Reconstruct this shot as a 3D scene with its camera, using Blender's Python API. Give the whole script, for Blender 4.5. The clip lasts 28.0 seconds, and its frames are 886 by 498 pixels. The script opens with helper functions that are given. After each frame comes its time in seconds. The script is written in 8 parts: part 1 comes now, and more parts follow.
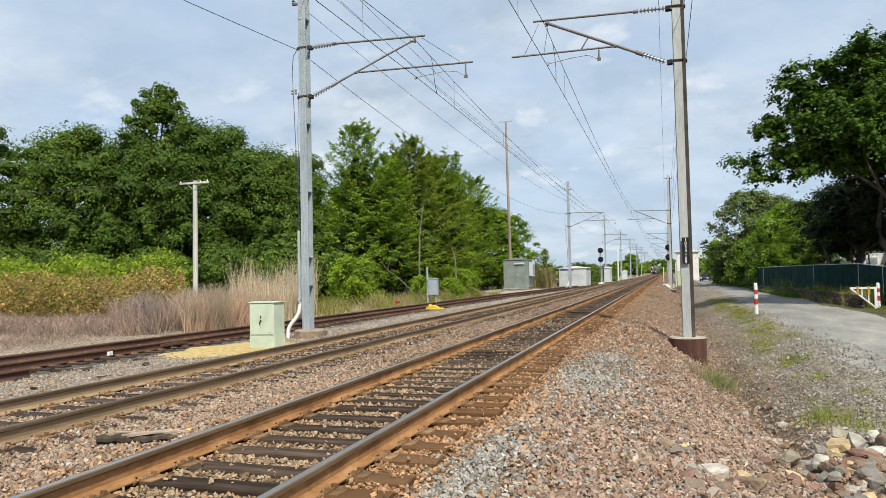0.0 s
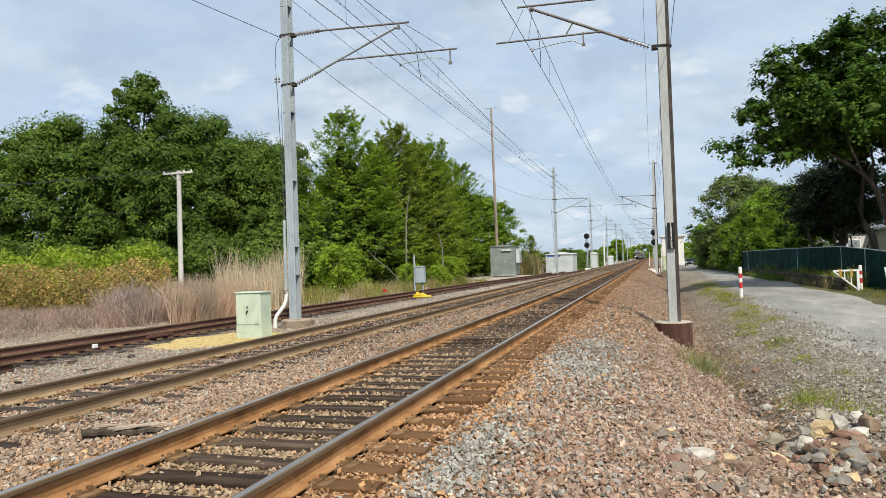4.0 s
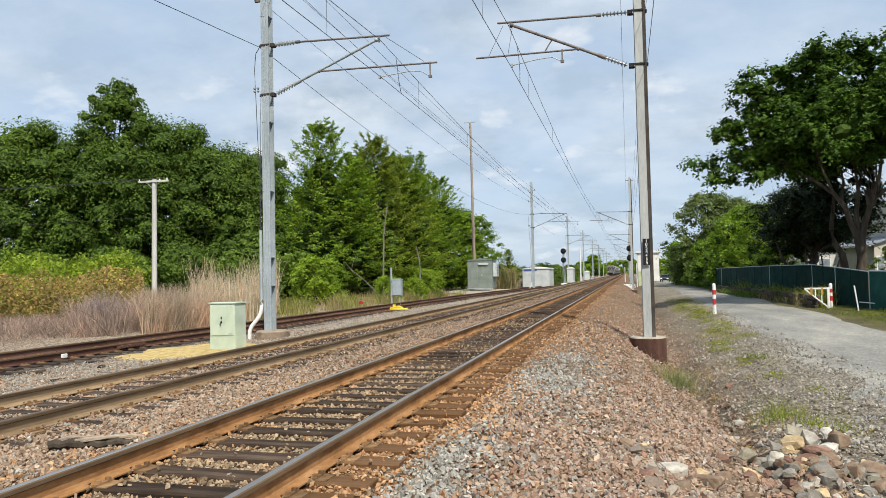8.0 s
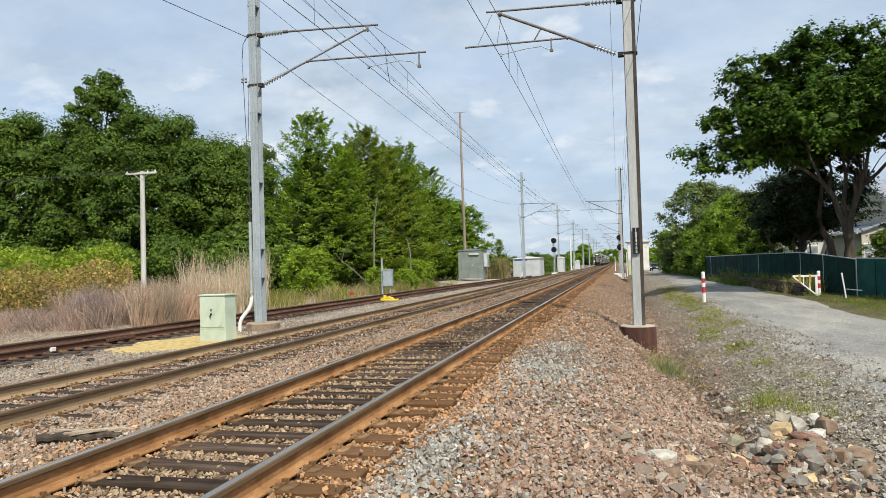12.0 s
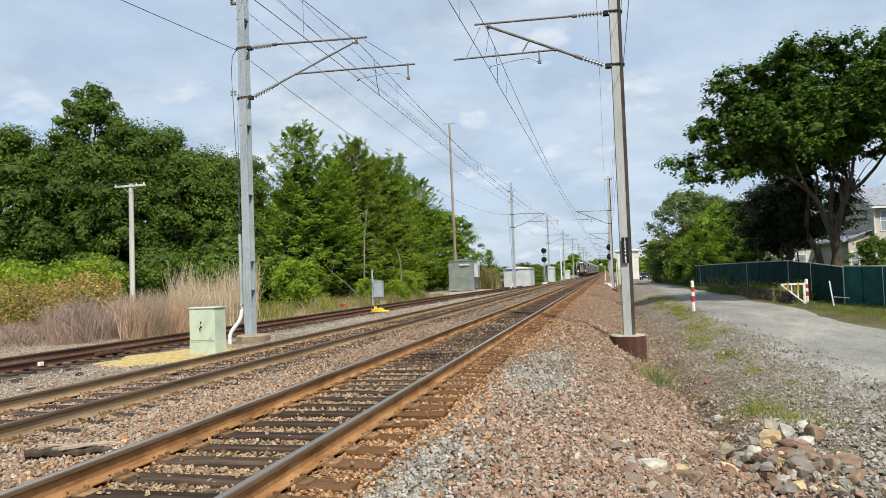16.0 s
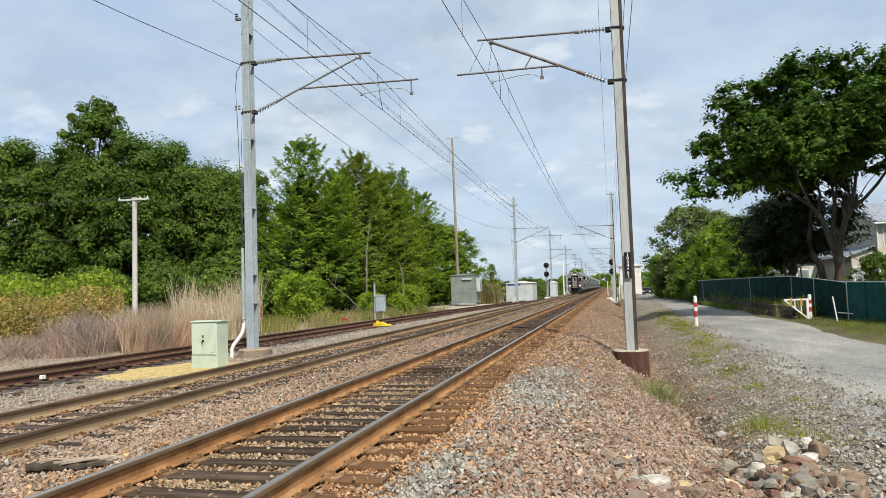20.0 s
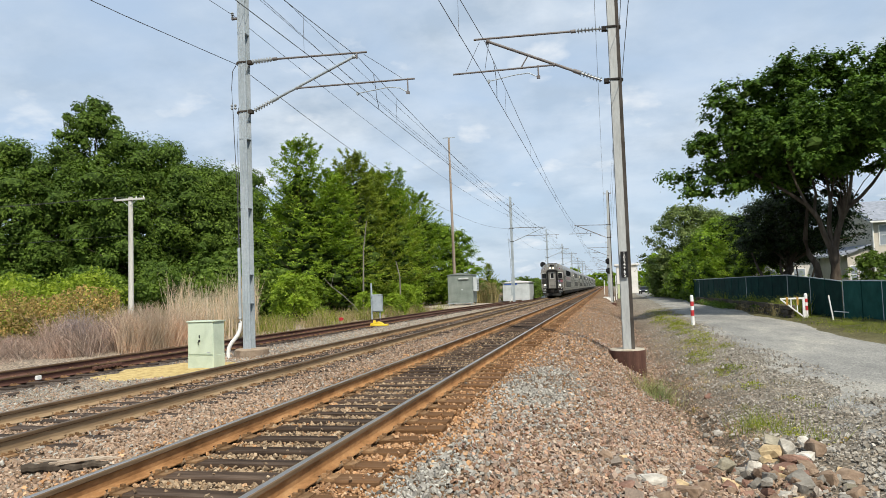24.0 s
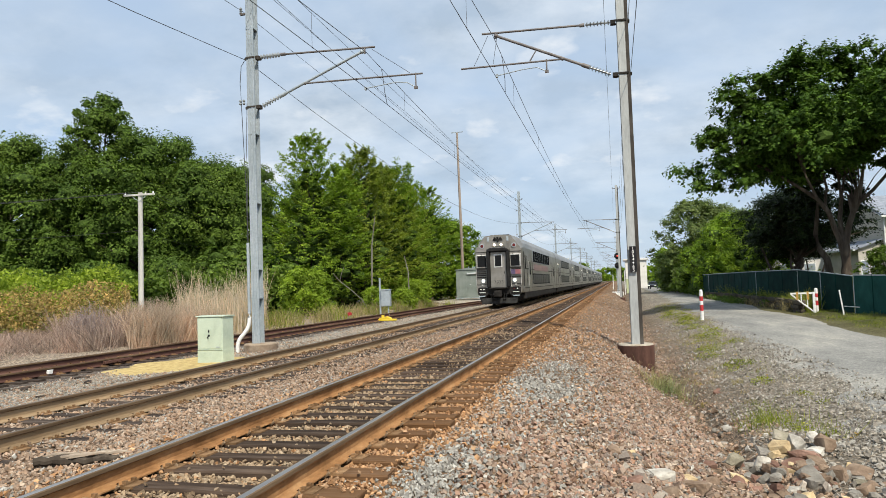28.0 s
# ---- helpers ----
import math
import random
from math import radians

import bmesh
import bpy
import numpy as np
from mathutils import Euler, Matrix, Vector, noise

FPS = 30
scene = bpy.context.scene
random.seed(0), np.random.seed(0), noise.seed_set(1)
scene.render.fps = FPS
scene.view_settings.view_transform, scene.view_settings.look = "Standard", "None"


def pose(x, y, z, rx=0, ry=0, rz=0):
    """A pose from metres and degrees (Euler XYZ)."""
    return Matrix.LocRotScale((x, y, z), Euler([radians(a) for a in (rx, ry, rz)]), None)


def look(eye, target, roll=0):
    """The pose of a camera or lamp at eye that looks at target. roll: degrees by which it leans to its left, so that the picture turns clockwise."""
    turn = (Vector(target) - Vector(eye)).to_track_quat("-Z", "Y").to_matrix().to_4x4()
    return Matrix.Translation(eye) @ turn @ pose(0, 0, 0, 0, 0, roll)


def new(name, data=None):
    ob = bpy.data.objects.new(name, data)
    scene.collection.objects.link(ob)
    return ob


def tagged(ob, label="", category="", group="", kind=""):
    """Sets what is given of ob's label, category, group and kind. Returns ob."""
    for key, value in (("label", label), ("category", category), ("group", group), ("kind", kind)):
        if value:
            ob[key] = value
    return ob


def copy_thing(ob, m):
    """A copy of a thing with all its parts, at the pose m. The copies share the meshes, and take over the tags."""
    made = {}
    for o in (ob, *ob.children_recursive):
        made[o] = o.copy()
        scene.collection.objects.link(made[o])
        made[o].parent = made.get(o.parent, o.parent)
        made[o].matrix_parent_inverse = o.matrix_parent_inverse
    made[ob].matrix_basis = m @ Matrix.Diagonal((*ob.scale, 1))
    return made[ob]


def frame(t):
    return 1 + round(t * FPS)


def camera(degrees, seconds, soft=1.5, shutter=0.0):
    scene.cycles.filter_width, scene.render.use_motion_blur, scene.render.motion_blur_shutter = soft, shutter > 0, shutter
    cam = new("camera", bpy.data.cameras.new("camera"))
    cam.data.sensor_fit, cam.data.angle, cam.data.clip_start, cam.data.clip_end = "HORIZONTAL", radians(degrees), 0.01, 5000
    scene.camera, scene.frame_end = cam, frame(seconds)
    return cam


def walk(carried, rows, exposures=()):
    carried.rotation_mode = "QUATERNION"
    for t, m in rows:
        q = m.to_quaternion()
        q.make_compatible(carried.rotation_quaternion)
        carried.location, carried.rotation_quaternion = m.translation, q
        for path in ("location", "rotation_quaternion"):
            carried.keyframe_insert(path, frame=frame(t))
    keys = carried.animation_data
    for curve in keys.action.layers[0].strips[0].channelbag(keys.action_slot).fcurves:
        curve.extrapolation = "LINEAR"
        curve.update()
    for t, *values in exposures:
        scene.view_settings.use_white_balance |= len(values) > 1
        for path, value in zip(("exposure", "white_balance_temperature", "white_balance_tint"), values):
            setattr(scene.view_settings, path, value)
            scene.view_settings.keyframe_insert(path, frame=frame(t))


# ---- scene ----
cam = camera(63.38, 28.0, soft=0.8)
walk(cam, [
    (0, pose(3.105, -0.011, 1.287, 92.182, 1.290, 17.308)),
    (0.5, pose(3.110, 0.010, 1.290, 91.784, 1.535, 17.309)),
    (1, pose(3.104, 0.010, 1.295, 91.623, 1.723, 17.195)),
    (1.5, pose(3.103, 0.006, 1.292, 91.526, 1.821, 17.068)),
    (2, pose(3.111, 0.010, 1.291, 91.391, 1.855, 16.957)),
    (2.5, pose(3.108, 0.012, 1.297, 91.309, 1.905, 16.830)),
    (3, pose(3.103, 0.034, 1.290, 91.225, 1.918, 16.638)),
    (3.5, pose(3.106, 0.018, 1.297, 91.129, 1.949, 16.411)),
    (5.5, pose(3.105, 0.009, 1.295, 91.514, 1.988, 16.095)),
    (6, pose(3.109, 0.008, 1.297, 91.724, 1.824, 15.915)),
    (6.5, pose(3.102, 0.006, 1.295, 91.912, 1.573, 15.609)),
    (7, pose(3.102, 0.009, 1.293, 92.080, 1.353, 15.241)),
    (7.5, pose(3.103, 0.019, 1.294, 92.158, 1.261, 14.777)),
    (8, pose(3.107, 0.016, 1.291, 92.145, 1.240, 14.452)),
    (8.5, pose(3.104, 0.022, 1.298, 92.105, 1.304, 14.145)),
    (9, pose(3.106, 0.019, 1.291, 92.073, 1.374, 13.935)),
    (9.5, pose(3.106, 0.027, 1.290, 91.962, 1.401, 13.805)),
    (10, pose(3.104, 0.025, 1.287, 91.771, 1.389, 13.745)),
    (10.5, pose(3.101, 0.034, 1.285, 91.569, 1.394, 13.678)),
    (11, pose(3.101, 0.033, 1.287, 91.444, 1.427, 13.647)),
    (11.5, pose(3.113, 0.034, 1.287, 91.350, 1.536, 13.664)),
    (12, pose(3.116, 0.033, 1.287, 91.363, 1.664, 13.720)),
    (12.5, pose(3.114, 0.038, 1.287, 91.428, 1.802, 13.746)),
    (14.5, pose(3.123, 0.014, 1.292, 91.944, 1.976, 13.175)),
    (15, pose(3.127, 0.007, 1.292, 92.041, 2.009, 13.014)),
    (15.5, pose(3.126, 0.007, 1.288, 92.113, 2.033, 12.948)),
    (16, pose(3.130, -0.000, 1.291, 92.197, 2.085, 12.966)),
    (16.5, pose(3.130, 0.005, 1.291, 92.401, 2.072, 12.995)),
    (17, pose(3.130, -0.000, 1.294, 92.613, 2.046, 12.991)),
    (17.5, pose(3.129, -0.010, 1.293, 92.858, 1.982, 12.934)),
    (18, pose(3.131, -0.005, 1.297, 93.085, 1.967, 12.898)),
    (18.5, pose(3.131, -0.020, 1.299, 93.225, 1.971, 12.949)),
    (19, pose(3.134, -0.009, 1.298, 93.306, 2.006, 13.025)),
    (19.5, pose(3.131, -0.005, 1.298, 93.354, 1.973, 13.150)),
    (20, pose(3.131, -0.014, 1.295, 93.337, 1.904, 13.150)),
    (20.5, pose(3.130, -0.009, 1.299, 93.284, 1.835, 13.088)),
    (21, pose(3.132, -0.009, 1.296, 93.183, 1.769, 13.021)),
    (21.5, pose(3.136, -0.010, 1.297, 93.090, 1.805, 12.938)),
    (23.5, pose(3.135, -0.011, 1.298, 93.219, 1.965, 12.834)),
    (24, pose(3.131, -0.003, 1.294, 93.291, 2.006, 12.899)),
    (24.5, pose(3.131, -0.007, 1.298, 93.290, 2.052, 12.961)),
    (25, pose(3.139, -0.011, 1.301, 93.266, 2.095, 12.979)),
    (25.5, pose(3.138, -0.011, 1.297, 93.210, 2.072, 12.994)),
    (26, pose(3.136, -0.005, 1.300, 93.203, 2.099, 13.041)),
    (26.5, pose(3.141, -0.009, 1.299, 93.189, 2.090, 13.104)),
    (27, pose(3.132, 0.005, 1.294, 93.165, 2.023, 13.149)),
    (27.5, pose(3.138, -0.010, 1.298, 93.077, 1.990, 13.304)),
    (28, pose(3.137, -0.007, 1.295, 92.906, 2.022, 13.571)),
])

# ---- sky, sun, exposure ----
SUN_ELEVATION, SUN_AZIMUTH = 50.0, 150.0   # azimuth clockwise from +y
world = bpy.data.worlds.new("sky")
scene.world = world
world.use_nodes = True
wn, wl = world.node_tree.nodes, world.node_tree.links
wn.clear()


def wnode(kind, **values):
    n = wn.new(kind)
    for k, v in values.items():
        n.inputs[k].default_value = v
    return n


sky_out = wn.new("ShaderNodeOutputWorld")
background = wn.new("ShaderNodeBackground")
sky = wn.new("ShaderNodeTexSky")
sky.sky_type = 'NISHITA'
sky.sun_disc = False
sky.sun_elevation, sky.sun_rotation = radians(SUN_ELEVATION), radians(SUN_AZIMUTH)
sky.air_density, sky.dust_density, sky.ozone_density = 1.0, 1.2, 1.5
coords = wn.new("ShaderNodeTexCoord")
split = wn.new("ShaderNodeSeparateXYZ")
wl.new(coords.outputs["Generated"], split.inputs[0])
lift = wn.new("ShaderNodeMath"); lift.operation = 'MAXIMUM'; lift.inputs[1].default_value = 0.0
wl.new(split.outputs["Z"], lift.inputs[0])
lift2 = wn.new("ShaderNodeMath"); lift2.operation = 'ADD'; lift2.inputs[1].default_value = 0.28
wl.new(lift.outputs[0], lift2.inputs[0])
flat = []
for axis in "XY":
    d = wn.new("ShaderNodeMath"); d.operation = 'DIVIDE'
    wl.new(split.outputs[axis], d.inputs[0]); wl.new(lift2.outputs[0], d.inputs[1])
    flat.append(d)
cloud_at = wn.new("ShaderNodeCombineXYZ")
wl.new(flat[0].outputs[0], cloud_at.inputs[0]); wl.new(flat[1].outputs[0], cloud_at.inputs[1])
cover = wnode("ShaderNodeTexNoise", Scale=1.35, Detail=9.0, Roughness=0.52, Distortion=0.25)
wl.new(cloud_at.outputs[0], cover.inputs["Vector"])
cover_ramp = wn.new("ShaderNodeValToRGB")
cover_ramp.color_ramp.elements[0].position, cover_ramp.color_ramp.elements[1].position = 0.36, 0.60
wl.new(cover.outputs["Fac"], cover_ramp.inputs["Fac"])
shade = wnode("ShaderNodeTexNoise", Scale=3.2, Detail=9.0, Roughness=0.58)
wl.new(cloud_at.outputs[0], shade.inputs["Vector"])
shade_ramp = wn.new("ShaderNodeValToRGB")
e = shade_ramp.color_ramp.elements
e[0].position, e[0].color = 0.38, (3.7, 4.5, 5.4, 1)
e[1].position, e[1].color = 0.62, (6.3, 6.9, 7.5, 1)
wl.new(shade.outputs["Fac"], shade_ramp.inputs["Fac"])
blue = wn.new("ShaderNodeMix"); blue.data_type = 'RGBA'; blue.inputs["Factor"].default_value = 0.75
wl.new(sky.outputs[0], blue.inputs["A"])
blue.inputs["B"].default_value = (4.55, 5.75, 7.3, 1)
clouds = wn.new("ShaderNodeMix"); clouds.data_type = 'RGBA'
thick = wn.new("ShaderNodeMath"); thick.operation = 'MULTIPLY'; thick.inputs[1].default_value = 0.84
wl.new(cover_ramp.outputs["Color"], thick.inputs[0])
thin = wn.new("ShaderNodeMapRange")
thin.inputs["From Max"].default_value, thin.inputs["To Min"].default_value = 0.22, 0.45
wl.new(lift.outputs[0], thin.inputs["Value"])
haze = wn.new("ShaderNodeMath"); haze.operation = 'MULTIPLY'
wl.new(thick.outputs[0], haze.inputs[0]); wl.new(thin.outputs[0], haze.inputs[1])
wl.new(haze.outputs[0], clouds.inputs["Factor"])
wl.new(blue.outputs["Result"], clouds.inputs["A"]); wl.new(shade_ramp.outputs["Color"], clouds.inputs["B"])
puff = wnode("ShaderNodeTexNoise", Scale=4.2, Detail=8.0, Roughness=0.52)
wl.new(cloud_at.outputs[0], puff.inputs["Vector"])
puff_ramp = wn.new("ShaderNodeValToRGB")
puff_ramp.color_ramp.elements[0].position, puff_ramp.color_ramp.elements[1].position = 0.59, 0.76
wl.new(puff.outputs["Fac"], puff_ramp.inputs["Fac"])
white = wn.new("ShaderNodeMix"); white.data_type = 'RGBA'
white.inputs["B"].default_value = (7.4, 7.7, 8.0, 1)
wl.new(puff_ramp.outputs["Color"], white.inputs["Factor"]); wl.new(clouds.outputs["Result"], white.inputs["A"])
wl.new(white.outputs["Result"], background.inputs["Color"])
background.inputs["Strength"].default_value = 0.123
wl.new(background.outputs[0], sky_out.inputs[0])

sun = new("sun", bpy.data.lights.new("sun", 'SUN'))
sun.data.energy, sun.data.angle, sun.data.color = 5.0, radians(0.8), (1.0, 0.93, 0.80)
az, el = radians(SUN_AZIMUTH), radians(SUN_ELEVATION)
to_sun = Vector((math.sin(az) * math.cos(el), math.cos(az) * math.cos(el), math.sin(el)))
sun.matrix_world = look(to_sun * 200, (0, 0, 0))
scene.view_settings.exposure = 0.0

# ---- materials ----
def ramp_to(nt, source, stops):
    r = nt.nodes.new("ShaderNodeValToRGB")
    els = r.color_ramp.elements
    while len(els) < len(stops):
        els.new(0.5)
    for el_, (p, c) in zip(els, stops):
        el_.position, el_.color = p, (*c, 1)
    nt.links.new(source, r.inputs["Fac"])
    return r.outputs["Color"]


def noise_to(nt, vector, scale, detail=5.0, rough=0.55, stretch=None):
    if stretch:
        m = nt.nodes.new("ShaderNodeMapping")
        m.inputs["Scale"].default_value = stretch
        nt.links.new(vector, m.inputs["Vector"])
        vector = m.outputs[0]
    n = nt.nodes.new("ShaderNodeTexNoise")
    n.inputs["Scale"].default_value, n.inputs["Detail"].default_value, n.inputs["Roughness"].default_value = scale, detail, rough
    nt.links.new(vector, n.inputs["Vector"])
    return n.outputs["Fac"]


def mixed(nt, fac, a, b, blend='MIX'):
    m = nt.nodes.new("ShaderNodeMix")
    m.data_type, m.blend_type = 'RGBA', blend
    for socket, v in (("Factor", fac), ("A", a), ("B", b)):
        if isinstance(v, bpy.types.NodeSocket):
            nt.links.new(v, m.inputs[socket])
        elif socket == "Factor":
            m.inputs[socket].default_value = v
        else:
            m.inputs[socket].default_value = (*v, 1)
    return m.outputs["Result"]


def blank(name):
    m = bpy.data.materials.new(name)
    m.use_nodes = True
    return m, m.node_tree, m.node_tree.nodes["Principled BSDF"]


def bumped(nt, bsdf, height, strength=0.4, distance=0.01):
    b = nt.nodes.new("ShaderNodeBump")
    b.inputs["Strength"].default_value, b.inputs["Distance"].default_value = strength, distance
    nt.links.new(height, b.inputs["Height"])
    nt.links.new(b.outputs[0], bsdf.inputs["Normal"])


def paint(name, dark, mid, light, scale=3.0, fine=40.0, rough=0.6, metal=0.0, bump=0.2, stretch=None, vary=0.0, island=0.0):
    """Three tones by large noise, broken by fine grain; vary: by object; island: by loose piece."""
    m, nt, bsdf = blank(name)
    tc = nt.nodes.new("ShaderNodeTexCoord").outputs["Object"]
    big = noise_to(nt, tc, scale, 5.0, 0.6, stretch)
    tone = ramp_to(nt, big, [(0.3, dark), (0.5, mid), (0.72, light)])
    grain = noise_to(nt, tc, fine, 4.0, 0.6, stretch)
    g = ramp_to(nt, grain, [(0.25, (0.78, 0.78, 0.78)), (0.75, (1.18, 1.18, 1.18))])
    colour = mixed(nt, 0.8, tone, g, 'MULTIPLY')
    if vary:
        rnd = nt.nodes.new("ShaderNodeObjectInfo").outputs["Random"]
        v = ramp_to(nt, rnd, [(0.0, (1 - vary,) * 3), (1.0, (1 + vary,) * 3)])
        colour = mixed(nt, 1.0, colour, v, 'MULTIPLY')
    if island:
        rnd = nt.nodes.new("ShaderNodeNewGeometry").outputs["Random Per Island"]
        v = ramp_to(nt, rnd, [(0.0, (1 - island,) * 3), (1.0, (1 + island,) * 3)])
        colour = mixed(nt, 1.0, colour, v, 'MULTIPLY')
    nt.links.new(colour, bsdf.inputs["Base Color"])
    bsdf.inputs["Roughness"].default_value, bsdf.inputs["Metallic"].default_value = rough, metal
    bsdf.inputs["Specular IOR Level"].default_value = 0.5 if rough < 0.5 else 0.1
    if bump:
        bumped(nt, bsdf, grain, bump, 0.006)
    return m


def leaf(name, dark, mid, light, through_=0.28, scale=0.8, glow_tint=(1.15, 1.3, 0.6), patch_light=(1.42, 1.36, 1.15)):
    m, nt, bsdf = blank(name)
    rnd = nt.nodes.new("ShaderNodeNewGeometry").outputs["Random Per Island"]
    c = ramp_to(nt, rnd, [(0.0, dark), (0.55, mid), (1.0, light)])
    tc = nt.nodes.new("ShaderNodeTexCoord").outputs["Object"]
    patch = ramp_to(nt, noise_to(nt, tc, scale, 3.0), [(0.32, (0.55, 0.62, 0.62)), (0.68, patch_light)])
    c = mixed(nt, 1.0, c, patch, 'MULTIPLY')
    nt.links.new(c, bsdf.inputs["Base Color"])
    bsdf.inputs["Roughness"].default_value = 0.55
    bsdf.inputs["Specular IOR Level"].default_value = 0.12
    t = nt.nodes.new("ShaderNodeBsdfTranslucent")
    nt.links.new(mixed(nt, 1.0, c, glow_tint, 'MULTIPLY'), t.inputs["Color"])
    mx = nt.nodes.new("ShaderNodeMixShader")
    mx.inputs[0].default_value = through_
    nt.links.new(bsdf.outputs[0], mx.inputs[1]); nt.links.new(t.outputs[0], mx.inputs[2])
    nt.links.new(mx.outputs[0], nt.nodes["Material Output"].inputs["Surface"])
    return m


def stones(name, colours, rough=0.85):
    """Crushed stone: one colour a stone, with grain."""
    m, nt, bsdf = blank(name)
    rnd = nt.nodes.new("ShaderNodeNewGeometry").outputs["Random Per Island"]
    n = len(colours)
    c = ramp_to(nt, rnd, [(i / (n - 1), k) for i, k in enumerate(colours)])
    again = nt.nodes.new("ShaderNodeMath"); again.operation = 'MULTIPLY'; again.inputs[1].default_value = 37.7
    nt.links.new(rnd, again.inputs[0])
    part_of = nt.nodes.new("ShaderNodeMath"); part_of.operation = 'FRACT'
    nt.links.new(again.outputs[0], part_of.inputs[0])
    c = mixed(nt, 1.0, c, ramp_to(nt, part_of.outputs[0], [(0.0, (0.72, 0.72, 0.73)), (0.5, (1.0, 1.0, 1.0)), (1.0, (1.24, 1.24, 1.24))]), 'MULTIPLY')
    tc = nt.nodes.new("ShaderNodeTexCoord").outputs["Object"]
    fine = noise_to(nt, tc, 55.0, 4.0, 0.65)
    c = mixed(nt, 0.9, c, ramp_to(nt, fine, [(0.25, (0.80, 0.81, 0.81)), (0.75, (1.50, 1.50, 1.50))]), 'MULTIPLY')
    nt.links.new(c, bsdf.inputs["Base Color"])
    bsdf.inputs["Roughness"].default_value = rough
    bsdf.inputs["Specular IOR Level"].default_value = 0.1
    bumped(nt, bsdf, fine, 0.35, 0.006)
    return m


def glow(name, colour, strength):
    m, nt, bsdf = blank(name)
    bsdf.inputs["Base Color"].default_value = (*colour, 1)
    bsdf.inputs["Emission Color"].default_value = (*colour, 1)
    bsdf.inputs["Emission Strength"].default_value = strength
    return m


def glassy(name, colour, rough=0.08, gloss=0.04):
    m, nt, bsdf = blank(name)
    tc = nt.nodes.new("ShaderNodeTexCoord").outputs["Object"]
    c = ramp_to(nt, noise_to(nt, tc, 1.5), [(0.3, colour), (0.7, tuple(1.5 * k for k in colour))])
    nt.links.new(c, bsdf.inputs["Base Color"])
    bsdf.inputs["Roughness"].default_value = rough
    bsdf.inputs["Specular IOR Level"].default_value = gloss
    return m


def ground_paint():
    """Zones of the ground across the tracks, broken by stones and noise."""
    m, nt, bsdf = blank("ground")
    pos = nt.nodes.new("ShaderNodeNewGeometry").outputs["Position"]
    sx = nt.nodes.new("ShaderNodeSeparateXYZ")
    nt.links.new(pos, sx.inputs[0])
    wob = noise_to(nt, pos, 0.9, 6.0, 0.65)
    a = nt.nodes.new("ShaderNodeMath"); a.operation = 'MULTIPLY_ADD'
    a.inputs[1].default_value, a.inputs[2].default_value = 1.6, -0.8
    nt.links.new(wob, a.inputs[0])
    b = nt.nodes.new("ShaderNodeMath"); b.operation = 'ADD'
    nt.links.new(sx.outputs["X"], b.inputs[0]); nt.links.new(a.outputs[0], b.inputs[1])
    c = nt.nodes.new("ShaderNodeMapRange")
    c.inputs["From Min"].default_value, c.inputs["From Max"].default_value = -20.0, 20.0
    nt.links.new(b.outputs[0], c.inputs["Value"])
    z = lambda x: (x + 20) / 40
    # zones under the ballast are kept dark, for the shade between stones
    zones = ramp_to(nt, c.outputs[0], [
        (z(-17.5), (0.19, 0.155, 0.11)), (z(-15.5), (0.31, 0.25, 0.195)), (z(-13.2), (0.42, 0.36, 0.29)), (z(-12.2), (0.24, 0.195, 0.16)),
        (z(-9.4), (0.144, 0.123, 0.109)), (z(-8.6), (0.43, 0.395, 0.335)), (z(-6.0), (0.39, 0.345, 0.285)), (z(-5.2), (0.15, 0.11, 0.075)),
        (z(-2.8), (0.17, 0.125, 0.09)), (z(-1.2), (0.15, 0.09, 0.048)), (z(-.5), (0.115, 0.085, 0.062)), (z(.5), (0.115, 0.085, 0.062)), (z(1.1), (0.25, 0.138, 0.064)), (z(1.9), (0.235, 0.158, 0.10)),
        (z(3.6), (0.25, 0.170, 0.108)), (z(4.4), (0.19, 0.140, 0.098)), (z(5.3), (0.240, 0.205, 0.163)), (z(6.9), (0.300, 0.280, 0.240)),
        (z(8.0), (0.261, 0.247, 0.209)), (z(12.0), (0.144, 0.137, 0.063)), (z(15.0), (0.072, 0.088, 0.029))])
    v = nt.nodes.new("ShaderNodeTexVoronoi")
    v.inputs["Scale"].default_value = 19.0
    nt.links.new(pos, v.inputs["Vector"])
    hue = nt.nodes.new("ShaderNodeSeparateColor")
    nt.links.new(v.outputs["Color"], hue.inputs[0])
    each = ramp_to(nt, hue.outputs[0], [(0.0, (0.5, 0.48, 0.46)), (0.6, (1.0, 1.0, 1.0)), (1.0, (1.6, 1.5, 1.42))])
    col = mixed(nt, 0.85, zones, each, 'MULTIPLY')
    # cell edges are darkened as well, as shade in the gaps
    gap = ramp_to(nt, v.outputs["Distance"], [(0.25, (1, 1, 1)), (0.75, (0.5, 0.46, 0.42))])
    col = mixed(nt, 0.8, col, gap, 'MULTIPLY')
    broad = ramp_to(nt, noise_to(nt, pos, 0.35, 5.0), [(0.3, (0.8, 0.8, 0.78)), (0.7, (1.2, 1.18, 1.15))])
    col = mixed(nt, 1.0, col, broad, 'MULTIPLY')
    nt.links.new(col, bsdf.inputs["Base Color"])
    bsdf.inputs["Roughness"].default_value = 0.95
    bsdf.inputs["Specular IOR Level"].default_value = 0.2
    inv = nt.nodes.new("ShaderNodeMath"); inv.operation = 'MULTIPLY'; inv.inputs[1].default_value = -1.0
    nt.links.new(v.outputs["Distance"], inv.inputs[0])
    bumped(nt, bsdf, inv.outputs[0], 0.8, 0.05)
    return m


